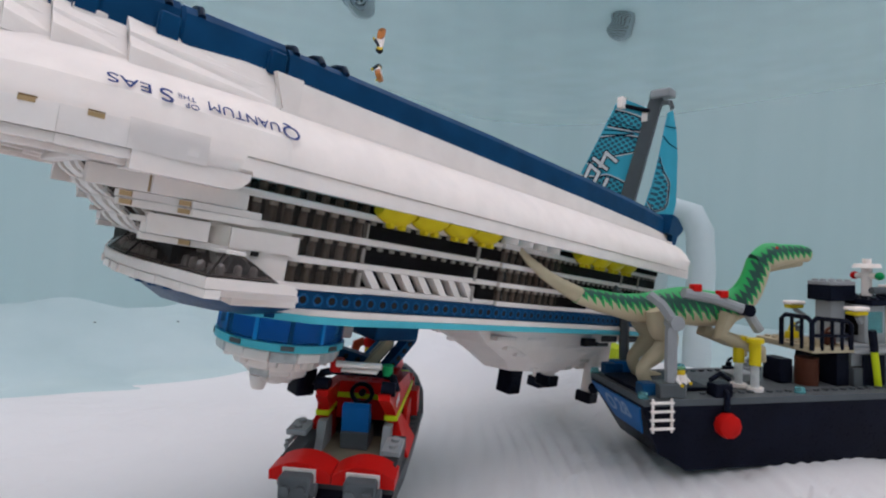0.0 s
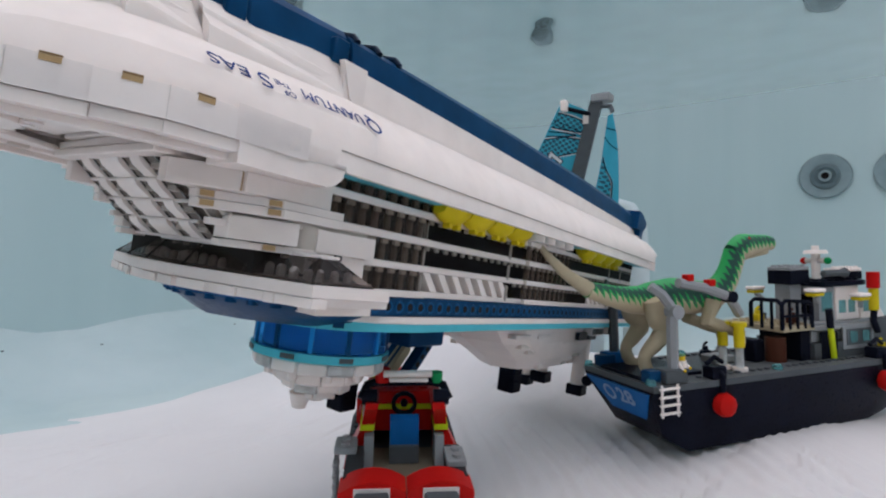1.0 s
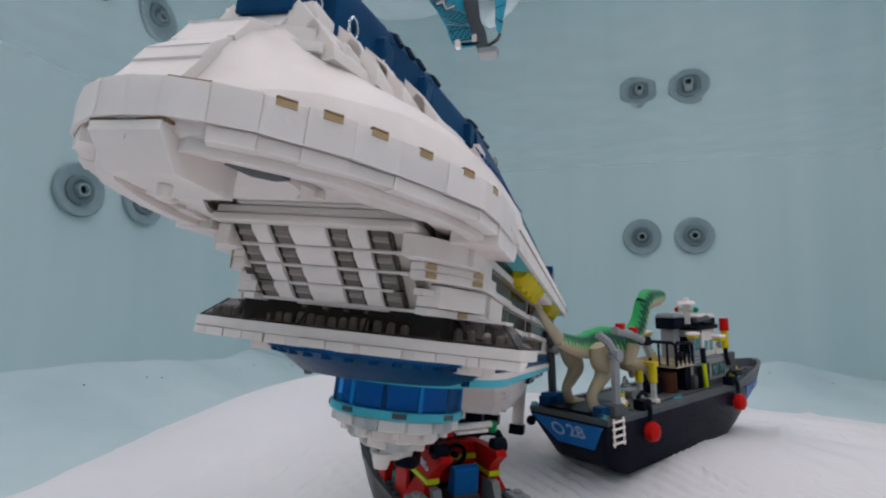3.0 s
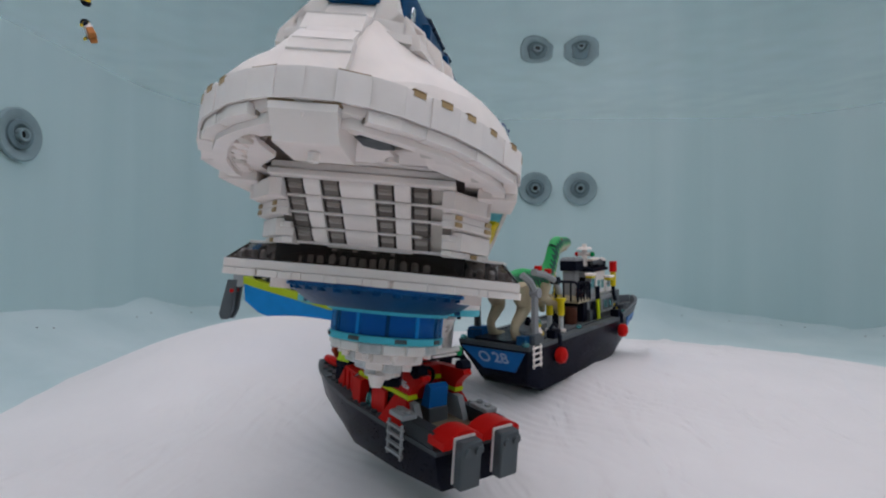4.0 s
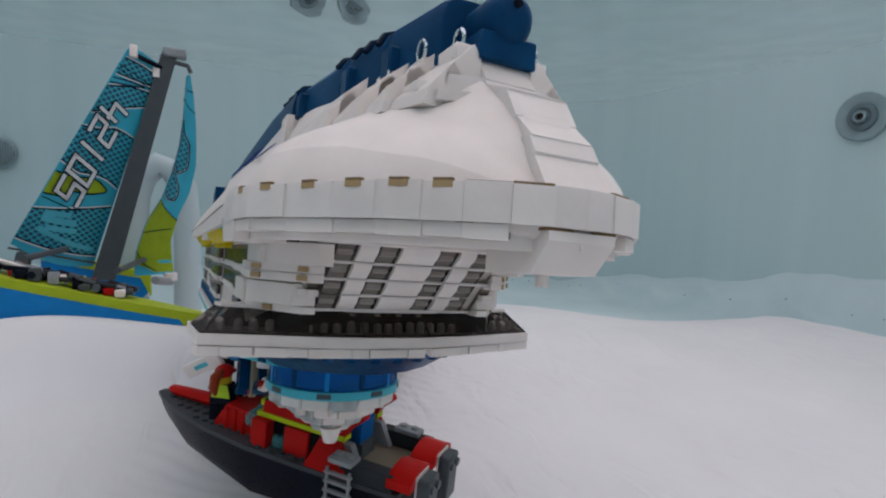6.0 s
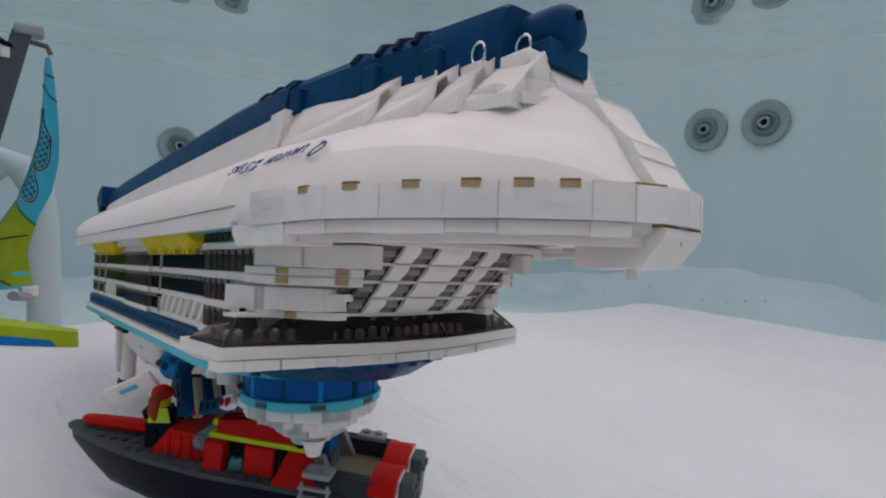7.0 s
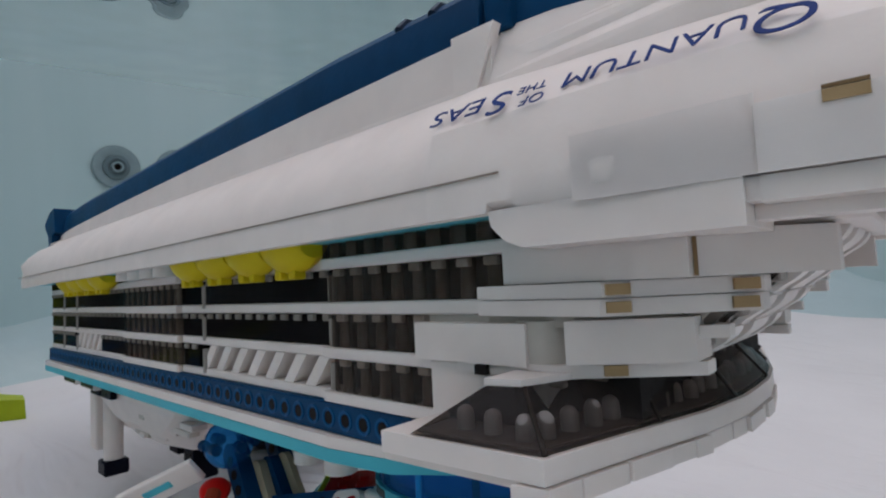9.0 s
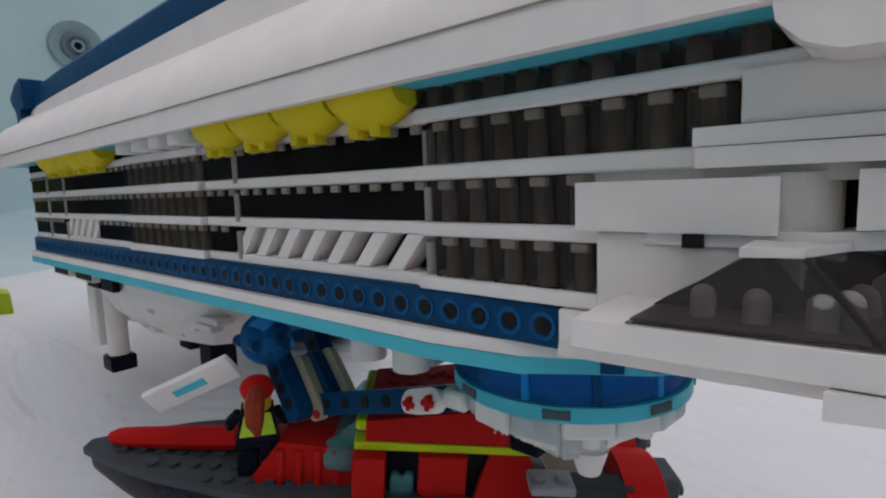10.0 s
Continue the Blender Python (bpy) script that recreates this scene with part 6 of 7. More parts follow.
# ---- toy dinosaur held by the clamps ----
def dino_material():
    m, nt, b = base_mat("dinosaur_plastic")
    tc = nt.nodes.new("ShaderNodeTexCoord")
    geo = nt.nodes.new("ShaderNodeNewGeometry")

    def dot(sock, v):
        n = nt.nodes.new("ShaderNodeVectorMath")
        n.operation = 'DOT_PRODUCT'
        nt.links.new(sock, n.inputs[0])
        n.inputs[1].default_value = v
        return n.outputs["Value"]

    def calc(op, a, c, d=None):
        n = nt.nodes.new("ShaderNodeMath")
        n.operation = op
        for i, v in enumerate((a, c, d)):
            if v is None:
                continue
            if isinstance(v, (int, float)):
                n.inputs[i].default_value = v
            else:
                nt.links.new(v, n.inputs[i])
        return n.outputs[0]

    # zigzag flames along the flanks: bright back, dark band, bright tips, tan belly
    along = dot(tc.outputs["Object"], (0.788, -0.616, 0.75))
    w = nt.nodes.new("ShaderNodeTexNoise")
    w.inputs["Scale"].default_value, w.inputs["Detail"].default_value = 160, 2
    nt.links.new(tc.outputs["Object"], w.inputs["Vector"])
    along = calc('MULTIPLY_ADD', w.outputs["Fac"], 0.004, along)
    zig = calc('PINGPONG', along, 0.0032)
    up = dot(geo.outputs["Normal"], (-0.55, 0.43, 0.95))
    up = calc('MULTIPLY_ADD', zig, 150.0, up)
    up = calc('MULTIPLY_ADD', w.outputs["Fac"], 0.35, up)
    green, dark = (0.006, 0.34, 0.075), (0.014, 0.065, 0.048)
    skin = ramp(nt, up, [(0.10, (0.53, 0.44, 0.29)), (0.13, green), (0.33, green), (0.36, dark), (0.95, dark), (0.98, green)])
    nt.links.new(skin.outputs[0], b.inputs["Base Color"])
    b.inputs["Roughness"].default_value = 0.42
    return m


DINO = dino_material()
bm = B()
tube(bm, [(0.293, -0.012, 0.169), (0.302, -0.017, 0.1585), (0.316, -0.021, 0.149), (0.334, -0.025, 0.1405), (0.352, -0.028, 0.134)], [0.0014, 0.0028, 0.0040, 0.0050, 0.0062], seg=16, squash=0.72, mi=1)
tube(bm, *smooth([(0.350, -0.0277, 0.1345), (0.352, -0.028, 0.134), (0.384, -0.037, 0.128), (0.412, -0.044, 0.125), (0.434, -0.052, 0.126), (0.450, -0.063, 0.128), (0.464, -0.076, 0.127), (0.476, -0.089, 0.129), (0.484, -0.098, 0.139), (0.488, -0.103, 0.153), (0.490, -0.106, 0.168)],
     [0.0060, 0.0064, 0.0088, 0.0115, 0.0145, 0.0156, 0.0148, 0.0132, 0.0114, 0.0102, 0.0098], 3), seg=16, squash=0.72)
tube(bm, *smooth([(0.487, -0.104, 0.166), (0.497, -0.110, 0.172), (0.510, -0.117, 0.174), (0.523, -0.124, 0.176), (0.531, -0.129, 0.176), (0.534, -0.1305, 0.176)], [0.0085, 0.0112, 0.0092, 0.0076, 0.0064, 0.0040]), seg=14, squash=0.75)
tube(bm, [(0.494, -0.108, 0.164), (0.509, -0.116, 0.1665), (0.526, -0.1265, 0.1690)], [0.0058, 0.0046, 0.0030], seg=8, squash=0.8, mi=1)
fx, fy = 0.788, -0.616
for lx, ly, off in ((0.424, -0.048, -0.015), (0.434, -0.041, 0.014)):
    o = Vector((0.616 * off, 0.788 * off, 0))
    hip = Vector((lx, ly, 0.122)) + o
    st = 0.006 if off > 0 else -0.004
    def at(f, z):
        return hip + Vector((fx * (f + st * (-z / 0.057)), fy * (f + st * (-z / 0.057)), z))
    pts = [at(-0.002, 0.004), at(0.004, -0.010), at(0.009, -0.021), at(0.002, -0.031), at(-0.007, -0.041), at(-0.005, -0.051), at(0.001, -0.057)]
    tube(bm, *smooth(pts, [0.0090, 0.0105, 0.0084, 0.0064, 0.0050, 0.0050, 0.0058]), seg=12, mi=1)
    tube(bm, [at(-0.006, -0.0555), at(0.004, -0.0570), at(0.014, -0.0580), at(0.019, -0.0585)], [0.0048, 0.0062, 0.0052, 0.0030], seg=10, mi=1)
    for q in (-0.004, 0.004):
        p = at(0.018, -0.0585) + Vector((0.616 * q, 0.788 * q, 0))
        tube(bm, [p, p + Vector((fx * 0.006, fy * 0.006, -0.001))], [0.0028, 0.0012], seg=6, mi=1)
for off in (-0.011, 0.011):
    o = Vector((0.616 * off, 0.788 * off, 0))
    sh = Vector((0.472, -0.085, 0.124)) + o
    tube(bm, [sh, sh + Vector((-0.006, 0.004, -0.016)), sh + Vector((0.012, -0.010, -0.023)), sh + Vector((0.022, -0.017, -0.027)), sh + Vector((0.024, -0.018, -0.036))], [0.0072, 0.0062, 0.0054, 0.0048, 0.0034], seg=10, mi=1)
ball(bm, (0.4965, -0.1155, 0.1785), 0.0019, mi=2)
solo("toy_dinosaur", bm, [DINO, SAND, RED], "green and tan striped long-tailed toy dinosaur standing on deck", "toy dinosaur")

# ---- toy catamaran ----
cat = thing("toy_catamaran", Matrix(), "blue and lime toy catamaran with tall printed sails", "toy boat")


def cat_hull(a, b, zt, name="hull"):
    """A slab hull from stern a to bow b: blue below, lime above."""
    a, b = Vector(a), Vector(b)
    d = (b - a).normalized()
    ln = (b - a).length
    side = Vector((-d.y, d.x, 0)).normalized()
    def pts(w, prof):
        return [[a + d * (u * ln) + Vector((0, 0, z)) + side * s for s in (w * k, -w * k)] for u, z, k in prof]
    bm = B()
    rings = []
    for u, k, zb in ((0.0, 0.75, 0.016), (0.10, 0.95, 0.004), (0.4, 1.0, -0.002), (0.75, 0.95, 0.000), (0.93, 0.7, 0.006), (1.0, 0.45, 0.018)):
        c = a + d * (u * ln)
        w = 0.022 * k
        rings.append([c + side * w + Vector((0, 0, zt - 0.012)), c + side * w * 0.8 + Vector((0, 0, zb)), c - side * w * 0.8 + Vector((0, 0, zb)), c - side * w + Vector((0, 0, zt - 0.012))])
    loft(bm, rings)
    h = part(name, bm, SKYBLUE, cat)
    bm = B()
    rings = []
    for u, k in ((-0.005, 0.75), (0.10, 0.97), (0.4, 1.02), (0.75, 0.97), (0.93, 0.72), (1.03, 0.45)):
        c = a + d * (u * ln)
        w = 0.0225 * k
        z0 = zt - 0.0118 - (0.030 if u > 1 else 0.0)
        rings.append([c + side * w + Vector((0, 0, zt)), c + side * w + Vector((0, 0, z0)), c - side * w + Vector((0, 0, z0)), c - side * w + Vector((0, 0, zt))])
    loft(bm, rings)
    part("gunwale", bm, LIME, h, "lime green gunwale")
    return h


cat_hull((0.690, 0.372, 0.062), (0.668, 0.108, -0.006), 0.056)
cat_hull((0.930, 0.330, 0.055), (0.925, 0.180, 0.020), 0.056)
for hx, hy in ((0.692, 0.388), (0.930, 0.346)):
    for k in (-1, 1):
        bl = B()
        x0 = hx + k * 0.010
        prism(bl, [(hy, 0.112), (hy + 0.016, 0.112), (hy + 0.030, 0.055), (hy + 0.026, 0.046), (hy + 0.016, 0.046), (hy + 0.008, 0.060)], 'x', x0 - 0.0035, x0 + 0.0035)
        part("rudder_blade", bl, DGREY, cat)
    part("rudder_axle", cyl(B(), (hx, hy + 0.008, 0.094), 0.0032, 0.034, 'x'), RED, cat)
    part("rudder_bracket", box(B(), hx - 0.012, hx + 0.012, hy - 0.012, hy + 0.008, 0.100, 0.124, 0.002), GREY, cat)
for (ax, ay), (bx, by) in (((0.684, 0.30), (0.915, 0.262)), ((0.676, 0.20), (0.888, 0.162))):
    part("cross_beam", tube(B(), [(ax, ay, 0.108 + (ay - 0.2) * 0.16), (bx, by, 0.110 + (ay - 0.2) * 0.16)], 0.0045, seg=8), DGREY, cat)
rng = random.Random(5)
pal = [BLACK, DGREY, GREY, CHAR, DGREY, WHITE, LIME, BLACK, DGREY, CHAR, RED, GREY, BLACK]
for k in range(84):
    u = rng.random() * 0.72
    x, y = 0.690 - 0.020 * u + rng.uniform(-0.012, 0.012), 0.360 - 0.24 * u
    z = 0.118 - 0.062 * u
    bm = B()
    if k % 3 == 0:
        tube(bm, [(x, y - 0.014, z + 0.006), (x + 0.004, y + 0.014, z + 0.012 + rng.uniform(-0.004, 0.006))], 0.0034, seg=7)
    elif k % 3 == 1:
        box(bm, x - 0.004, x + 0.004, y - 0.006, y + 0.006, z - 0.002, z + 0.005 + rng.uniform(0, 0.010), 0.001)
    else:
        cyl(bm, (x, y, z + 0.005), 0.0046, 0.018, 'xyz'[k % 2])
    part("deck_fitting", bm, pal[k % len(pal)], cat)
MT, MB = Vector((0.824, 0.141, 0.430)), Vector((0.836, 0.235, 0.075))
mv = (MT - MB)
bm = B()
rings = []
for u in (0.0, 0.25, 0.5, 0.75, 1.0):
    c = MB + mv * u
    w = 0.016 - 0.005 * u
    rings.append([c + Vector(q) for q in ((-w * 0.5, -w, 0), (w * 0.5, -w * 0.7, 0), (w * 0.5, w * 0.7, 0), (-w * 0.5, w, 0))])
loft(bm, rings)
mast_ob = part("mast", bm, DGREY, cat)
part("mast_head", box(B(), 0.812, 0.836, 0.118, 0.150, 0.424, 0.437, 0.002), GREY, mast_ob)
part("mast_arm", tube(B(), [(0.824, 0.138, 0.418), (0.812, 0.116, 0.412), (0.810, 0.112, 0.402)], 0.0035, seg=8), DGREY, mast_ob)


def sail_material(name, col, dot_col=None):
    """Printed sailcloth with a faint weave, and a slanted screen of dots if asked."""
    m, nt, b = base_mat(name)
    tc = nt.nodes.new("ShaderNodeTexCoord")
    n = noise_node(nt, 14, 2)
    field = ramp(nt, n.outputs["Fac"], [(0.3, tuple(c * 0.86 for c in col)), (0.7, tuple(min(1, c * 1.1) for c in col))])
    if dot_col is None:
        nt.links.new(field.outputs[0], b.inputs["Base Color"])
    else:
        sep = nt.nodes.new("ShaderNodeSeparateXYZ")
        nt.links.new(tc.outputs["Object"], sep.inputs[0])
        com = nt.nodes.new("ShaderNodeCombineXYZ")
        nt.links.new(sep.outputs["Y"], com.inputs["X"])
        nt.links.new(sep.outputs["Z"], com.inputs["Y"])
        mp = nt.nodes.new("ShaderNodeMapping")
        mp.inputs["Rotation"].default_value = (0, 0, 0.55)
        nt.links.new(com.outputs[0], mp.inputs["Vector"])
        vor = nt.nodes.new("ShaderNodeTexVoronoi")
        vor.voronoi_dimensions = '2D'
        vor.inputs["Scale"].default_value, vor.inputs["Randomness"].default_value = 158, 0.0
        nt.links.new(mp.outputs[0], vor.inputs["Vector"])
        dots = ramp(nt, vor.outputs["Distance"], [(0.36, (1, 1, 1)), (0.43, (0, 0, 0))])
        mix = nt.nodes.new("ShaderNodeMix")
        mix.data_type = 'RGBA'
        nt.links.new(dots.outputs[0], mix.inputs["Factor"])
        nt.links.new(field.outputs[0], mix.inputs["A"])
        mix.inputs["B"].default_value = (*dot_col, 1)
        nt.links.new(mix.outputs["Result"], b.inputs["Base Color"])
    b.inputs["Roughness"].default_value = 0.45
    return m


SAILM = sail_material("aqua_sailcloth", (0.035, 0.42, 0.58))
DOTM = sail_material("dotted_sailcloth", (0.030, 0.38, 0.50), (0.010, 0.07, 0.12))
PALELINE = plastic("white_sail_print", (0.72, 0.76, 0.78), 0.5)
PALEAQUA = plastic("pale_aqua_print", (0.10, 0.48, 0.60), 0.5)
LIMESAIL = plastic("lime_sailcloth", (0.35, 0.46, 0.03), 0.5, 0.15)
TL, TRt, LL, LR = Vector((0.795, 0.192, 0.429)), Vector((0.824, 0.156, 0.4115)), Vector((0.774, 0.335, 0.136)), Vector((0.842, 0.250, 0.096))
nrm_s = (LL - TL).cross(TRt - TL).normalized()
bm = B()


def sail_pt(u, v):
    left = TL + (LL - TL) * v
    right = TRt + (LR - TRt) * v
    p = left + (right - left) * u
    return p + nrm_s * (0.003 * math.sin(math.pi * u) * math.sin(math.pi * v)) + Vector((0, 0, -0.012)) * (v ** 6) * math.sin(math.pi * u)


def sail_patch(name, mat, u0, u1, v0, v1, lift, nu, nv, parent, label=""):
    bm = B()
    for sgn in (0, 1):
        vs = [[bm.verts.new(sail_pt(u0 + (u1 - u0) * i / nu, v0 + (v1 - v0) * j / nv) + nrm_s * (lift if sgn else -lift)) for j in range(nv + 1)] for i in range(nu + 1)]
        for i in range(nu):
            for j in range(nv):
                bm.faces.new((vs[i][j], vs[i + 1][j], vs[i + 1][j + 1], vs[i][j + 1]))
        if sgn:
            for i in range(nu):
                for j in (0, nv):
                    bm.faces.new((vs[i][j], vs[i + 1][j], old[i + 1][j], old[i][j]))
            for j in range(nv):
                for i in (0, nu):
                    bm.faces.new((vs[i][j], vs[i][j + 1], old[i][j + 1], old[i][j]))
        old = vs
    return part(name, bm, mat, parent, label)


sail = sail_patch("main_sail", SAILM, 0, 1, 0, 1, 0.0006, 10, 24, cat, "aqua printed sail with dots and dark lines")


def jib_pt(u, v):
    """The jib: u from the luff to the leech, v from the head down."""
    ends = ((0.0, (0.815, 0.113, 0.400), (0.808, 0.118, 0.395)), (0.11, (0.821, 0.108, 0.367), (0.803, 0.1205, 0.364)), (0.23, (0.822, 0.105, 0.328), (0.796, 0.123, 0.325)), (0.35, (0.822, 0.104, 0.290), (0.791, 0.128, 0.286)), (0.46, (0.826, 0.105, 0.257), (0.788, 0.137, 0.250)), (0.59, (0.825, 0.114, 0.215), (0.785, 0.152, 0.205)), (0.71, (0.820, 0.131, 0.178), (0.785, 0.172, 0.170)), (0.84, (0.820, 0.1425, 0.137), (0.788, 0.186, 0.128)), (0.93, (0.820, 0.1405, 0.106), (0.792, 0.190, 0.102)), (1.0, (0.803, 0.1375, 0.087), (0.795, 0.190, 0.085)))
    lead = Vector([interp([(e[0], e[1][k]) for e in ends], v) for k in range(3)])
    trail = Vector([interp([(e[0], e[2][k]) for e in ends], v) for k in range(3)])
    return lead.lerp(trail, u) + Vector((0.7, 0.6, 0)) * (0.010 * math.sin(math.pi * u) * math.sin(math.pi * min(v * 1.15, 1)))


JIBN = Vector((0.66, 0.72, 0.15)).normalized()


def print_field(surf, nrm, name, mat, cols, parent, lift=0.0010, nu=14, nv=10):
    """A printed field on a cloth, bounded above and below: cols of (u, v above, v below)."""
    bm = B()
    for sgn in (1, -1):
        vs = []
        for i in range(nu + 1):
            u = cols[0][0] + (cols[-1][0] - cols[0][0]) * i / nu
            a, c = interp([(q[0], q[1]) for q in cols], u), interp([(q[0], q[2]) for q in cols], u)
            vs.append([bm.verts.new(surf(u, a + (c - a) * j / nv) + nrm * lift * sgn) for j in range(nv + 1)])
        for i in range(nu):
            for j in range(nv):
                bm.faces.new((vs[i][j], vs[i + 1][j], vs[i + 1][j + 1], vs[i][j + 1]))
    return part(name, bm, mat, parent)


def print_line(surf, nrm, name, mat, pts, w, parent, lift=0.0016):
    """A printed line on a cloth through (u, v) points, smoothed."""
    path = []
    for a, c in zip(pts, pts[1:]):
        path += [(a[0] + (c[0] - a[0]) * k / 8, a[1] + (c[1] - a[1]) * k / 8) for k in range(8)]
    path.append(pts[-1])
    for _ in range(4):
        path = [path[0]] + [((p[0] + 2 * q[0] + r[0]) / 4, (p[1] + 2 * q[1] + r[1]) / 4) for p, q, r in zip(path, path[1:], path[2:])] + [path[-1]]
    bm = B()
    for sgn in (1, -1):
        row = []
        for i, (u, v) in enumerate(path):
            p = surf(u, v)
            q, r = surf(*path[max(i - 1, 0)]), surf(*path[min(i + 1, len(path) - 1)])
            d = (r - q).normalized().cross(nrm) * w
            row.append((bm.verts.new(p + d + nrm * lift * sgn), bm.verts.new(p - d + nrm * lift * sgn)))
        for (p0, p1), (q0, q1) in zip(row, row[1:]):
            bm.faces.new((p0, q0, q1, p1))
    return part(name, bm, mat, parent)


for cols in ([(0.05, 0.06, 0.15), (0.5, 0.05, 0.135), (0.98, 0.05, 0.115)], [(0.02, 0.21, 0.355), (0.48, 0.160, 0.275), (0.98, 0.14, 0.215)], [(0.0, 0.42, 0.60), (0.3, 0.40, 0.62), (0.53, 0.365, 0.60), (0.75, 0.365, 0.60), (0.97, 0.37, 0.62)], [(0.0, 0.825, 0.97), (0.5, 0.76, 0.95), (0.97, 0.705, 0.95)]):
    print_field(sail_pt, nrm_s, "dotted_field", DOTM, cols, sail)
    for k in (1, 2):
        print_line(sail_pt, nrm_s, "white_line", PALELINE, [(q[0], q[k]) for q in cols], 0.0014, sail, 0.0013)
        print_line(sail_pt, nrm_s, "dark_line", RIBM, [(q[0], q[k] + (0.005 if k == 1 else -0.005)) for q in cols], 0.0010, sail)
for cols in ([(0.01, 0.65, 0.755), (0.30, 0.64, 0.735)], [(0.36, 0.63, 0.70), (0.6, 0.615, 0.685), (0.80, 0.640, 0.655)]):
    print_field(sail_pt, nrm_s, "lime_panel", LIMESAIL, cols, sail, 0.0012)
    print_line(sail_pt, nrm_s, "dark_line", RIBM, [(q[0], q[1]) for q in cols] + [(q[0], q[2]) for q in reversed(cols)], 0.0011, sail, 0.0018)
for pts, w in (([(0.0, 0.105), (0.96, 0.11)], 0.0007), ([(0.0, 0.125), (0.97, 0.125)], 0.0006), ([(0.03, 0.17), (0.45, 0.145), (0.86, 0.132), (0.45, 0.165), (0.03, 0.195)], 0.0010), ([(0.02, 0.77), (0.5, 0.775)], 0.0007)):
    print_line(sail_pt, nrm_s, "dark_line", RIBM, pts, w, sail, 0.0018)
for a, b, w in (((0.14, 0.825), (0.46, 0.800), 0.0040), ((0.14, 0.850), (0.56, 0.826), 0.0050), ((0.22, 0.880), (0.60, 0.856), 0.0040), ((0.14, 0.895), (0.92, 0.920), 0.0036)):
    print_line(sail_pt, nrm_s, "pale_bar", PALEAQUA, [a, b], w, sail, 0.0020)
GLYPHS = (
    (((0, 1), (0, 0.42)), ((0, 0.42), (1, 0.42)), ((0.85, 0.75), (0.85, 0))),
    (((0, 1), (1, 1)), ((1, 1), (1, 0.5)), ((1, 0.5), (0, 0.5)), ((0, 0.5), (0, 0)), ((0, 0), (1, 0))),
    (((0.5, 1), (0.5, 0)),),
    (((0, 1), (1, 1)), ((1, 1), (1, 0)), ((1, 0), (0, 0)), ((0, 0), (0, 1))),
    (((1, 1), (0, 1)), ((0, 1), (0, 0.5)), ((0, 0.5), (1, 0.5)), ((1, 0.5), (1, 0)), ((1, 0), (0, 0))),
)
for s in (1, -1):
    # the sail number runs down the cloth, in angular outlined digits
    dn = (sail_pt(0.32, 0.73) - sail_pt(0.40, 0.26)).normalized()
    zax = nrm_s * s
    xax = (dn - zax * dn.dot(zax)).normalized()
    m = Matrix((xax, zax.cross(xax), zax)).transposed().to_4x4()
    m.translation = sail_pt(0.34, 0.490)
    for k, glyph in enumerate(GLYPHS):
        for mat, width, lift in ((RIBM, 0.0086, 0.0026), (WINK, 0.0052, 0.0032)):
            bm = B()
            for (ax, ay), (bx, by) in glyph:
                p0, p1 = [Vector((-0.0760 + 0.0325 * k + 0.0235 * px_ + 0.010 * py_, -0.0180 + 0.034 * py_, 0)) for px_, py_ in ((ax, ay), (bx, by))]
                dd = (p1 - p0).normalized()
                nn = Vector((-dd.y, dd.x, 0)) * width / 2
                p0, p1 = p0 - dd * width * 0.45, p1 + dd * width * 0.45
                prism(bm, [(q.x, q.y) for q in (p0 + nn, p1 + nn, p1 - nn, p0 - nn)], 'z', lift, lift + 0.0003)
            part("sail_number", bm, mat, sail).matrix_basis = m
part("sail_batten", tube(B(), [TL + Vector((0.0, 0.0, -0.012)), TRt + Vector((0.0, -0.006, -0.006))], 0.0036, seg=8), BLACK, sail)
for p_ in (TL + Vector((0, -0.004, -0.010)), TRt + Vector((0, 0.004, -0.012))):
    part("batten_clip", box(B(), p_.x - 0.006, p_.x + 0.006, p_.y - 0.005, p_.y + 0.005, p_.z - 0.009, p_.z + 0.009, 0.001), WHITE, sail)
part("boom", tube(B(), [(0.842, 0.235, 0.098), (0.776, 0.338, 0.130)], 0.0016, seg=8), DGREY, cat)
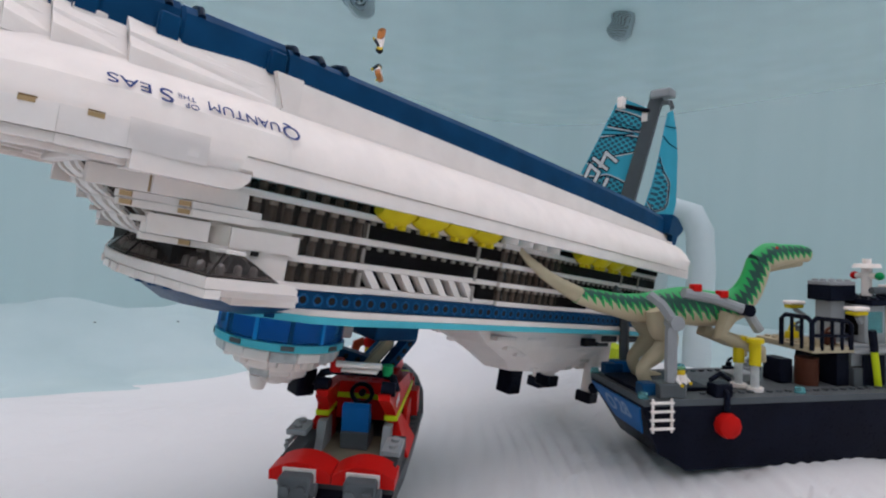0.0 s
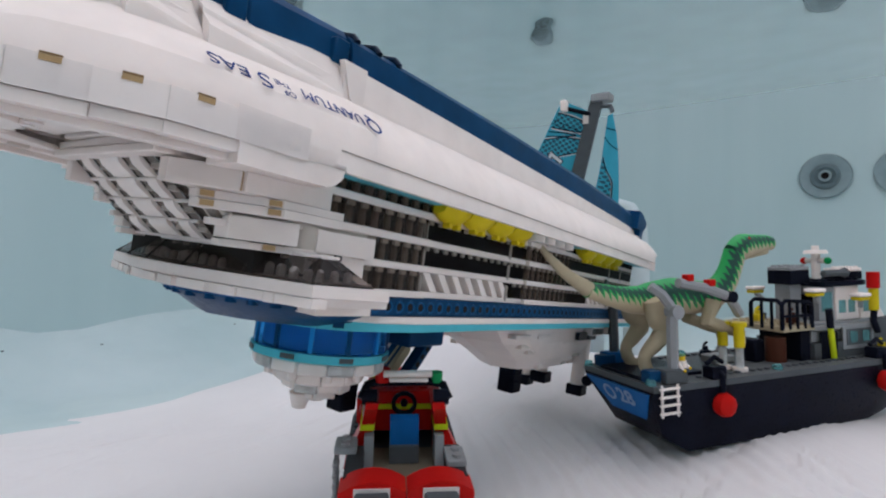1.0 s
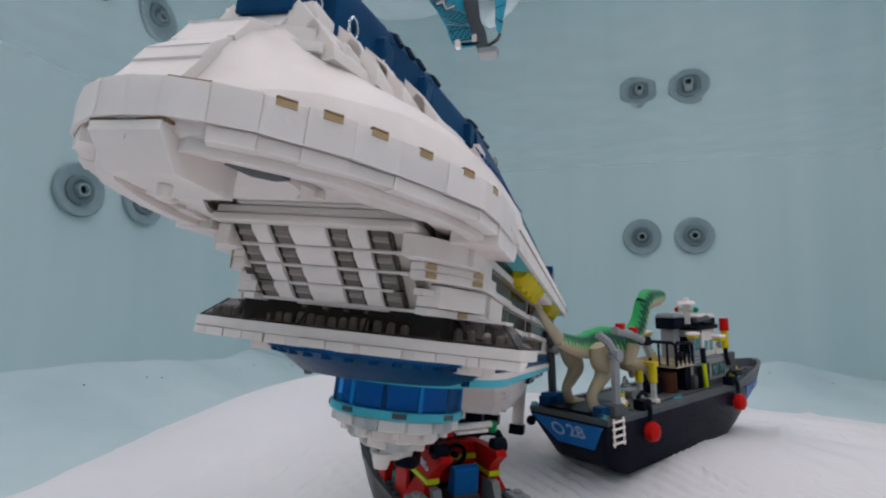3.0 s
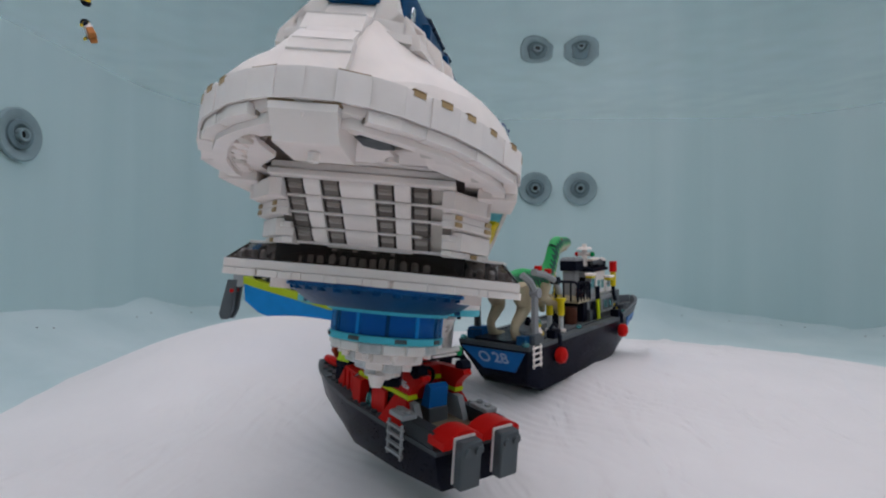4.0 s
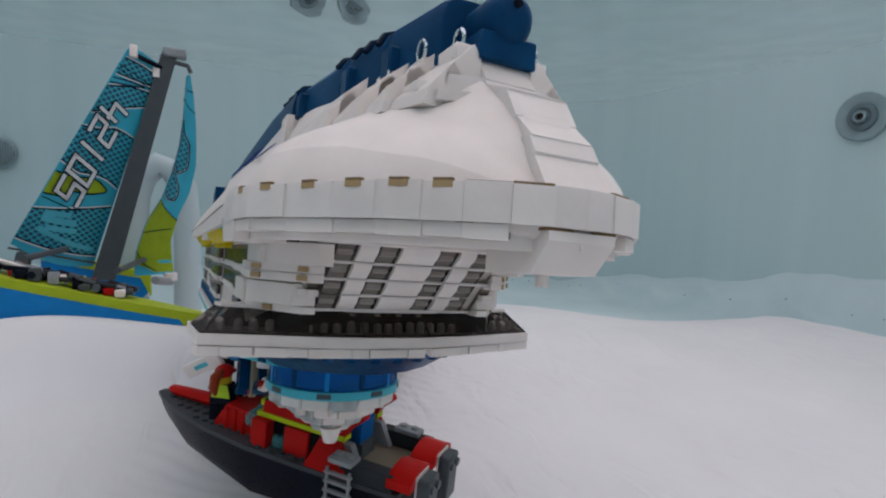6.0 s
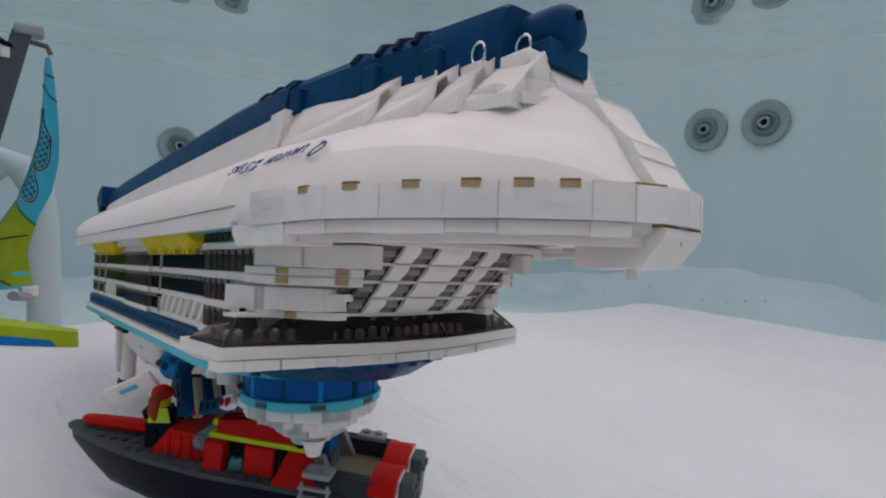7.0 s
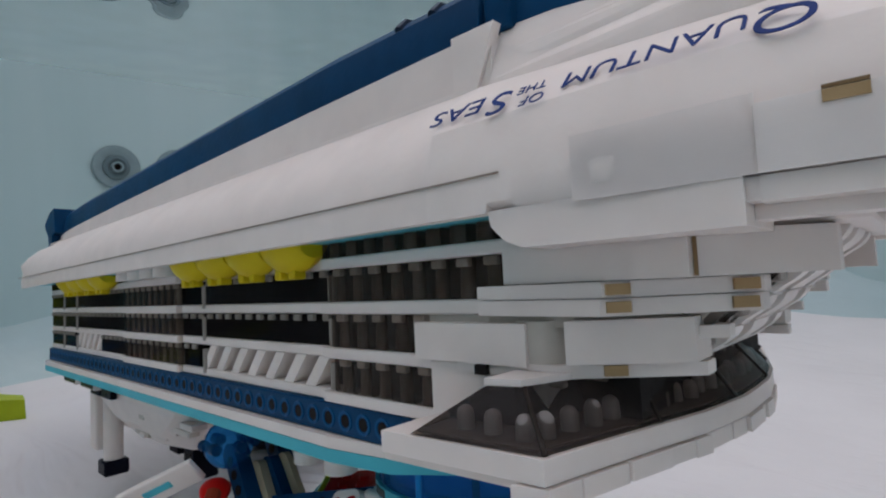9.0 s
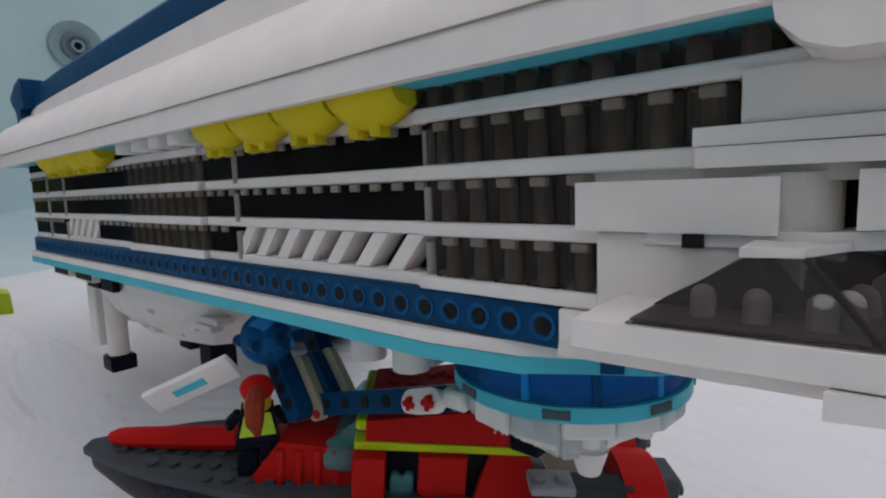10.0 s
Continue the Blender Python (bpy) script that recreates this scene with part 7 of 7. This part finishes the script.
# jib: aqua above, lime below, with outlined dotted fields
bm = B()
for off in (-0.0005, 0.0005):
    vs = [[bm.verts.new(jib_pt(i / 8, j / 36) + JIBN * off) for j in range(37)] for i in range(9)]
    for i in range(8):
        for j in range(36):
            bm.faces.new((vs[i][j], vs[i + 1][j], vs[i + 1][j + 1], vs[i][j + 1]))
jib = part("jib_sail", bm, SAILM, cat, "aqua and lime printed jib")
print_field(jib_pt, JIBN, "lime_panel", LIMESAIL, [(0.0, 0.735, 0.99), (0.5, 0.665, 0.985), (1.0, 0.60, 0.92)], jib)
for cols in ([(0.25, 0.345, 0.475), (0.6, 0.285, 0.490), (0.97, 0.225, 0.435)], [(0.35, 0.565, 0.625), (0.6, 0.500, 0.610), (0.97, 0.455, 0.575)]):
    print_field(jib_pt, JIBN, "dotted_field", DOTM, cols, jib)
    loop = [(q[0], q[1]) for q in reversed(cols)] + [(q[0], q[2]) for q in cols]
    print_line(jib_pt, JIBN, "white_line", PALELINE, loop, 0.0017, jib, 0.0013)
    print_line(jib_pt, JIBN, "dark_line", RIBM, loop, 0.0011, jib, 0.0018)
for pts in ([(0.0, 0.19), (1.0, 0.125)], [(0.0, 0.09), (1.0, 0.07)], [(0.0, 0.735), (0.5, 0.665), (1.0, 0.60)], [(0.45, 0.98), (0.8, 0.93), (1.0, 0.86)], [(0.1, 0.775), (1.0, 0.765)]):
    print_line(jib_pt, JIBN, "dark_line", RIBM, pts, 0.0009, jib)
part("jib_roller", cyl(B(), (0.800, 0.141, 0.082), 0.0090, 0.012), WHITE, cat)
part("bowsprit", tube(B(), [(0.80, 0.142, 0.074), (0.74, 0.16, 0.085)], 0.006, seg=8), GREY, cat)
part("bowsprit", tube(B(), [(0.80, 0.142, 0.074), (0.86, 0.15, 0.085)], 0.006, seg=8), GREY, cat)

# ---- small figure drifting in the water, and the tub hose ----
fl = toy_figure("drifting_toy_figure", pose(0.607, 0.592, 0.489, 40, 20, 130), "small toy figure in white and orange drifting near the water surface", WHITE, plastic("orange_plastic", (0.55, 0.20, 0.06), 0.4), BLACK, BLACK, None, None, 1.2)
hose = tube(B(), [(0.985, 0.205, -0.02), (0.985, 0.205, 0.13), (0.985, 0.202, 0.205), (0.983, 0.190, 0.243), (0.980, 0.165, 0.265), (0.978, 0.140, 0.255), (0.976, 0.124, 0.225), (0.975, 0.118, 0.16), (0.975, 0.118, -0.02)], 0.023, seg=14)
solo("tub_hose", hose, HOSE, "frosted white bent hose standing on the tub floor", "hose")
